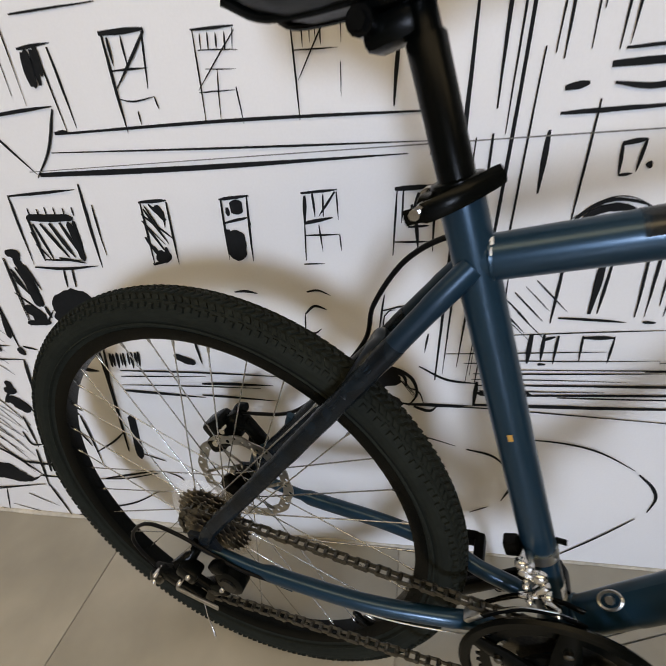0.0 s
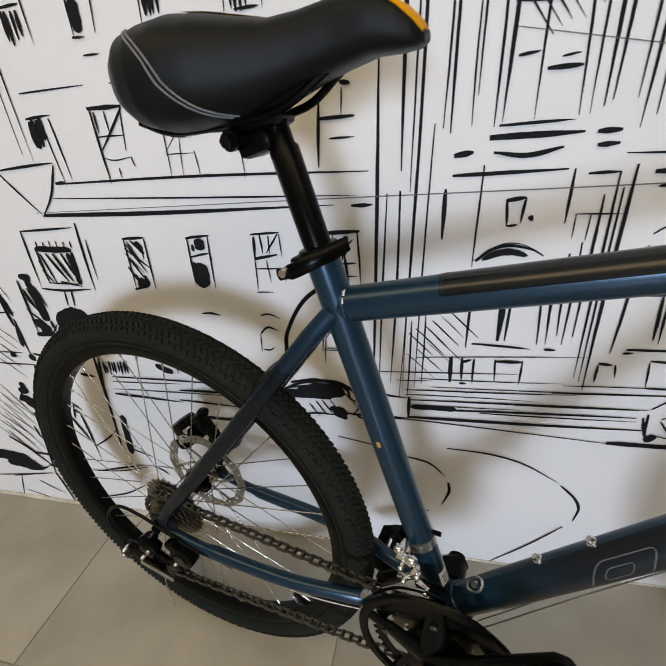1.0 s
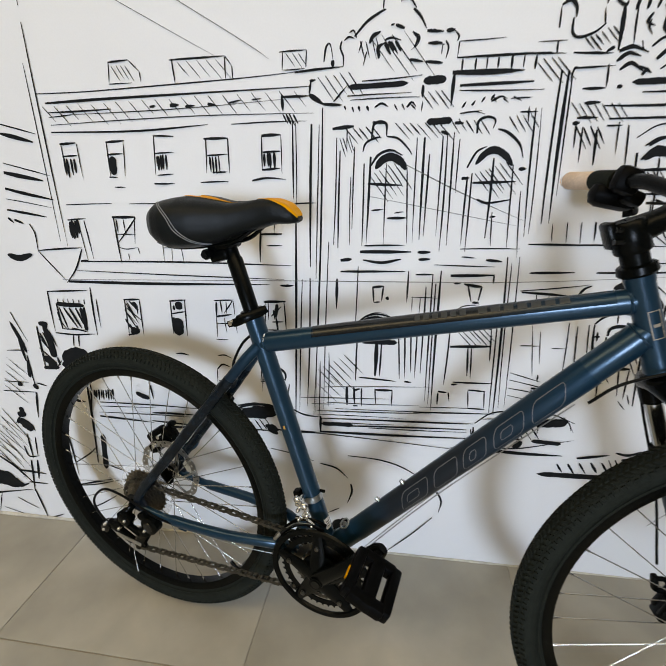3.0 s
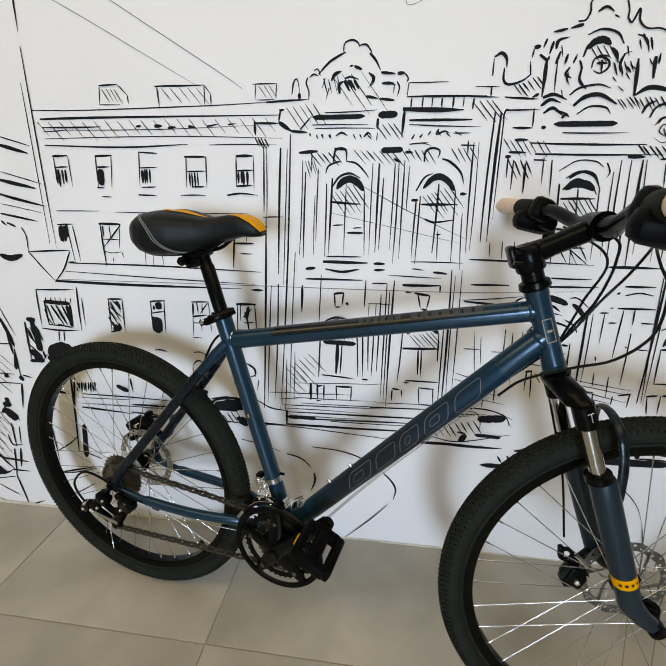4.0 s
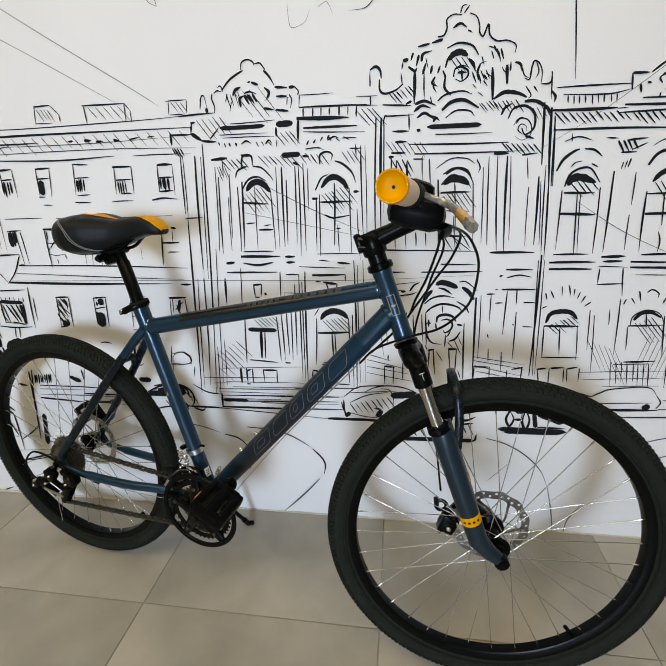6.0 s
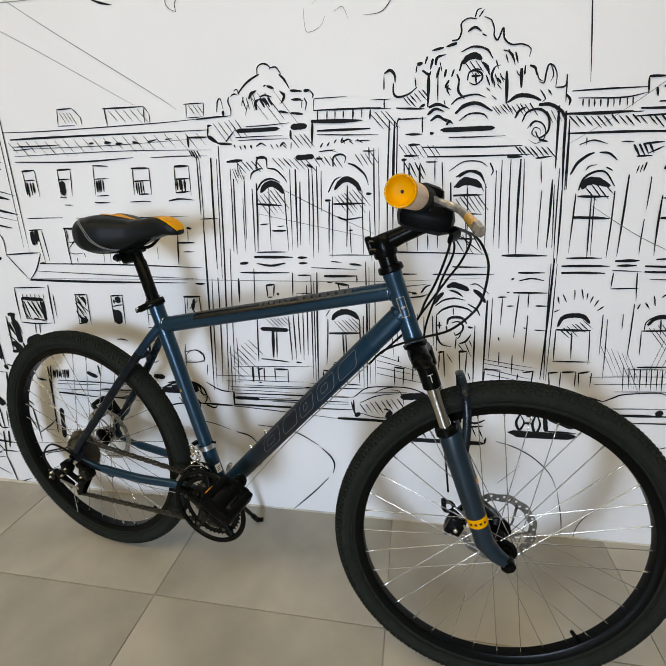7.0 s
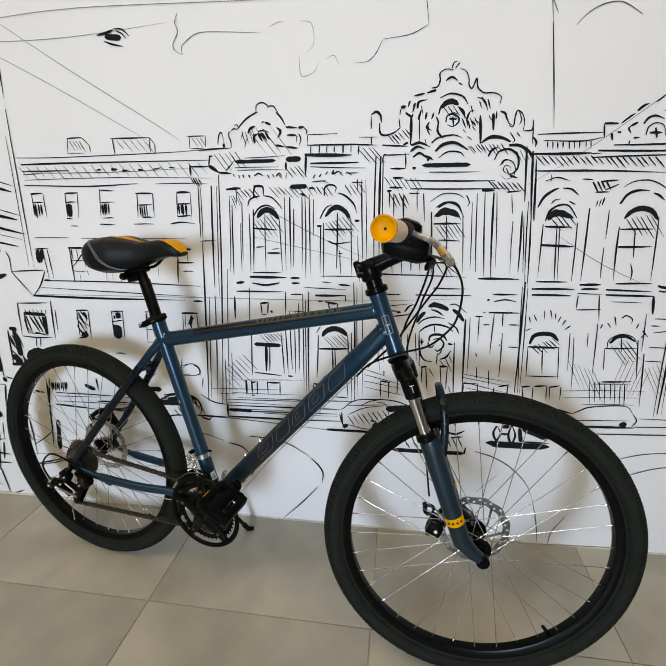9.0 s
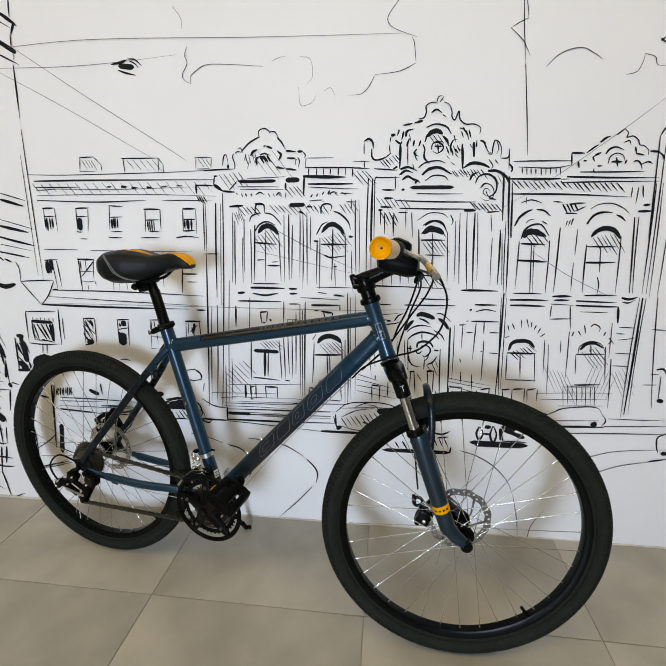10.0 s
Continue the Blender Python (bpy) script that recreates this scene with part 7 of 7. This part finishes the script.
C(3.0, 1759, 644, 1761, 670, 1788, 686, 1818, 678, 1833, 653); S(1753, 646, 1834, 649, 4.0); H(1769, 653, 1802, 667, 5, 42, -51, 2.0)
S(1789, 677, 1795, 638, 3.2); S(1753, 644, 1759, 584, 2.6); S(1830, 672, 1845, 561, 3.2); S(1760, 550, 1833, 554, 4.6); S(1726, 714, 1733, 570, 2.8)
S(1706, 688, 1709, 649, 2.2); S(1859, 730, 1901, 729, 2.7); S(1853, 711, 1876, 711, 2.7); S(1862, 692, 1908, 700, 2.1); S(1846, 789, 1852, 742, 6.7)
S(1837, 742, 1843, 640, 2.4); S(1851, 634, 1865, 480, 3.2); S(1859, 653, 1908, 652, 2.4); S(1857, 614, 1903, 613, 2.5); S(1905, 816, 1913, 461, 5.4)
S(1897, 816, 1905, 454, 2.7); S(1914, 816, 1924, 462, 2.7); H(1669, 608, 1732, 583, 6, 48, -93, 1.1); H(1808, 626, 1872, 589, 7, -21, -95, 1.0)
H(1861, 588, 1891, 616, 5, 42, -79, 1.1); S(1555, 525, 1579, 529, 4.8); S(1557, 525, 1565, 479, 3.4); S(1586, 529, 1588, 480, 2.8)
S(1589, 529, 1622, 532, 4.8); S(1622, 532, 1624, 489, 2.8); S(1629, 528, 1655, 534, 4.7); S(1629, 528, 1633, 489, 2.8); S(1659, 530, 1660, 491, 2.7)
S(1737, 543, 1832, 547, 2.4); H(1730, 549, 1820, 546, 8, 8, -62, 2.2); S(1721, 480, 1853, 486, 1.8); S(1655, 518, 1870, 528, 1.5)
S(1669, 498, 1861, 507, 1.5)

drawing("drawn_cars_on_the_road")
C(3.4, 1697, 450, 1717, 461, 1746, 474, 1829, 481, 1854, 458); S(1690, 428, 1848, 437, 2.5); S(1717, 411, 1863, 416, 6.8); S(1828, 431, 1839, 418, 17.2)
C(3.3, 1854, 458, 1866, 438, 1857, 419); S(1655, 462, 1699, 450, 5.3); S(1871, 445, 2033, 447, 2.4); S(1863, 419, 2037, 429, 2.8)
S(1719, 389, 2042, 403, 3.3); C(2.3, 1835, 313, 1912, 337, 2051, 352); C(2.3, 1850, 253, 1931, 289, 2025, 311)
C(4.5, 2041, 405, 2020, 390, 2022, 361, 2029, 340); S(2007, 309, 2057, 320, 5.6); S(2037, 341, 2054, 337, 12.3); S(1944, 817, 1985, 486, 3.1)
C(5.3, 1978, 606, 1995, 609, 2007, 594); S(1995, 513, 2013, 508, 12.0); S(1946, 726, 1983, 724, 2.7); S(1964, 592, 1986, 593, 2.3)
S(1947, 558, 1987, 560, 2.4); S(1936, 978, 1941, 817, 2.4); S(1993, 587, 1998, 514, 2.5); S(1474, 342, 1652, 340, 14.5); S(1490, 333, 1640, 335, 9.6)
C(6.4, 1500, 398, 1493, 374, 1503, 352, 1513, 374, 1502, 398); C(6.4, 1541, 402, 1535, 371, 1546, 344, 1554, 372, 1543, 402)
S(1515, 374, 1534, 374, 7.0); S(1564, 396, 1572, 350, 11.0); S(1575, 352, 1648, 351, 5.0); S(1572, 392, 1640, 366, 13.0); S(1516, 398, 1536, 398, 12.0); S(1566, 402, 1610, 392, 14.0); S(1199, 297, 1417, 300, 12.9)
C(5.2, 1415, 300, 1418, 323); H(1240, 328, 1334, 341, 5, 18, -29, 5.2); C(6.3, 1360, 368, 1387, 364, 1412, 376); S(1374, 351, 1407, 356, 5.1)
S(1280, 348, 1347, 362, 6.9); H(1347, 349, 1394, 352, 4, 15, -33, 2.9)

drawing("drawn_shop_and_passer_figures")
S(-58, 645, -67, 521, 2.9); S(-42, 650, -27, 643, 12.2); H(-54, 626, -27, 634, 4, 13, -46, 5.1); S(-28, 632, -27, 557, 13.5)
S(-53, 543, -29, 532, 25.5); C(38.7, -7, 548, 30, 567, 74, 568); S(-13, 537, 48, 541, 20.4); S(-36, 522, -8, 552, 3.1)
C(11.5, -135, 656, -119, 606, -111, 567); S(-124, 682, -97, 601, 2.5); S(-170, 574, -101, 576, 2.6); S(-113, 561, -116, 466, 4.9)
S(-116, 538, -124, 496, 10.8); S(-118, 466, -108, 466, 13.4); S(-164, 473, -156, 473, 11.1); S(-210, 481, -133, 480, 2.7); S(-223, 450, -119, 450, 3.2)
H(-178, 554, -215, 469, 5, 55, -53, 1.9); S(-119, 450, -137, 369, 6.2); S(-108, 478, -80, 471, 4.4); S(-190, 386, -188, 367, 25.8)
S(-197, 353, -167, 325, 26.0); C(6.5, -213, 345, -194, 360, -168, 341, -162, 321); S(-193, 312, -198, 226, 5.4); S(-170, 300, -181, 235, 4.1)
C(5.5, -217, 268, -210, 233, -174, 236); S(-208, 218, -231, 102, 5.7); S(-187, 220, -203, 151, 7.5); S(-266, 179, -170, 172, 6.9)
C(7.0, -319, 225, -276, 191, -227, 134); S(-240, 136, -176, 135, 5.1); C(41.1, -366, 149, -314, 134, -270, 127); S(-278, 113, -241, 132, 5.2)
S(-381, 79, -236, 109, 3.7); S(-358, 81, -394, -6, 3.3); C(3.2, -302, 71, -266, 50, -235, 34); S(-228, 110, -214, -2, 5.9); S(-214, -2, -152, 22, 4.4)
H(-248, 390, -309, 248, 6, 58, -96, 2.1); S(-411, 9, -370, -3, 2.8); H(65, 466, 119, 470, 9, -5, -30, 4.6); S(58, 484, 42, 404, 4.7)
C(6.7, 45, 477, 35, 372, 17, 229); S(72, 430, 367, 425, 3.4); S(68, 417, 233, 421, 2.4); S(62, 386, 222, 375, 5.7); S(223, 406, 352, 406, 5.4)
S(62, 398, 329, 399, 2.4); S(217, 381, 357, 373, 4.4); S(187, 464, 203, 461, 4.4); S(197, 459, 222, 448, 12.0); S(232, 489, 234, 448, 4.4)
S(55, 327, 38, 209, 16.0); C(4.0, -57, 223, -7, 255, 28, 285); S(-71, 141, 59, 175, 5.3); C(3.8, 48, 224, 94, 207); C(5.1, -57, 320, -56, 266, -58, 179)
C(3.4, 79, 177, 108, 165, 118, 151); S(-6, 433, 29, 428, 7.5); C(5.8, 465, 441, 517, 449, 566, 434, 574, 411); S(472, 421, 565, 428, 24.4)
H(495, 396, 533, 409, 4, 17, -29, 3.0); S(543, 387, 561, 370, 23.6); C(4.2, 464, 364, 508, 373, 559, 370); C(5.3, 585, 371, 610, 363, 623, 374)
C(2.6, 574, 411, 593, 401, 601, 378)

drawing("drawn_cars_behind_the_wheels")
C(3.0, 1104, 441, 1134, 457, 1173, 464, 1221, 457, 1249, 440, 1263, 416); C(2.3, 1152, 455, 1176, 450, 1187, 421, 1184, 397)
S(1176, 388, 1241, 384, 9.8); S(999, 352, 1153, 354, 8.2); S(1039, 410, 1043, 382, 3.6); C(2.3, 1238, 454, 1252, 437, 1258, 419)
S(1133, 392, 1153, 389, 5.0); C(5.8, 442, 421, 488, 442, 545, 448, 580, 430, 590, 398, 577, 373); C(3.8, 458, 428, 506, 436, 551, 433, 577, 409)
S(463, 414, 543, 414, 14.0); S(421, 462, 460, 461, 15.4); S(544, 572, 534, 510, 2.9); C(3.2, 541, 547, 575, 554, 597, 541, 596, 521, 566, 514, 534, 513)
S(185, 464, 216, 448, 13.4)

drawing("drawn_sign_and_figure")
S(17, 706, 95, 702, 9.6); S(17, 704, 94, 699, 6.4); H(26, 718, 97, 718, 6, -1, -13, 2.4); S(19, 705, 18, 638, 5.0); S(23, 696, 34, 637, 4.9)
S(36, 696, 63, 642, 6.1); S(52, 696, 74, 642, 6.5); S(69, 696, 84, 645, 5.6); S(84, 697, 87, 635, 9.7); S(93, 697, 88, 643, 7.9)
S(14, 665, 31, 637, 2.9); S(45, 642, 89, 632, 3.7); S(14, 684, 20, 642, 2.5); S(-50, 652, -23, 651, 12.4); S(-37, 646, -31, 612, 14.5)
S(-34, 631, -29, 587, 17.6); S(-31, 606, -31, 558, 15.9); S(-59, 622, -39, 582, 3.6); S(-55, 608, -34, 573, 3.6); S(-69, 584, -30, 543, 4.1)
S(-63, 558, -31, 536, 20.4); S(-71, 527, -23, 529, 9.3); S(-22, 558, -19, 536, 6.4); S(-56, 644, -65, 522, 3.2); S(208, 634, 234, 641, 14.0)
S(210, 655, 218, 636, 5.2); S(229, 653, 231, 636, 5.2); S(205, 702, 245, 664, 3.3); S(203, 693, 230, 656, 2.2); S(220, 715, 241, 692, 5.0)
S(233, 703, 238, 692, 5.7); S(-123, 607, -120, 544, 7.6); S(-116, 546, -125, 494, 7.8); S(-163, 479, -163, 467, 13.6); S(-118, 476, -111, 462, 13.2)
S(-430, 163, -288, 148, 34.7); S(-375, 132, -260, 123, 21.5); S(-186, 400, -186, 373, 15.5); S(-209, 356, -177, 337, 17.1)
C(4.5, -216, 346, -199, 366, -183, 372); S(-68, 351, -48, 331, 5.2); S(-89, 309, -63, 239, 5.9); S(-71, 330, -58, 321, 6.3); S(-66, 345, -78, 306, 5.2)
C(3.5, -104, 138, -17, 148, 71, 173); C(4.2, -94, 45, -22, 70, 50, 114); S(-438, 75, -239, 108, 3.3); S(-367, 27, -255, -6, 2.7)
H(-265, 368, -331, 256, 6, 82, -81, 1.9); S(439, 414, 566, 421, 14.9); S(445, 420, 538, 422, 9.5); S(502, 438, 561, 437, 9.1)
H(565, 421, 572, 424, 3, 22, -35, 1.5); S(534, 388, 568, 374, 11.7); S(547, 372, 566, 365, 10.2); S(566, 377, 594, 373, 4.2); S(543, 540, 536, 485, 2.0)
S(538, 517, 567, 518, 1.9); C(1.9, 543, 537, 550, 546, 560, 548); C(4.9, 1296, 1013, 1315, 1024, 1334, 1024, 1353, 1013, 1367, 987)
S(1164, 839, 1384, 833, 3.1); S(1254, 784, 1402, 785, 2.6); C(5.8, 1293, 990, 1311, 1007, 1325, 1009, 1349, 997, 1361, 980)
S(1303, 973, 1360, 972, 2.9); S(1324, 989, 1326, 951, 2.5)
close_drawing()
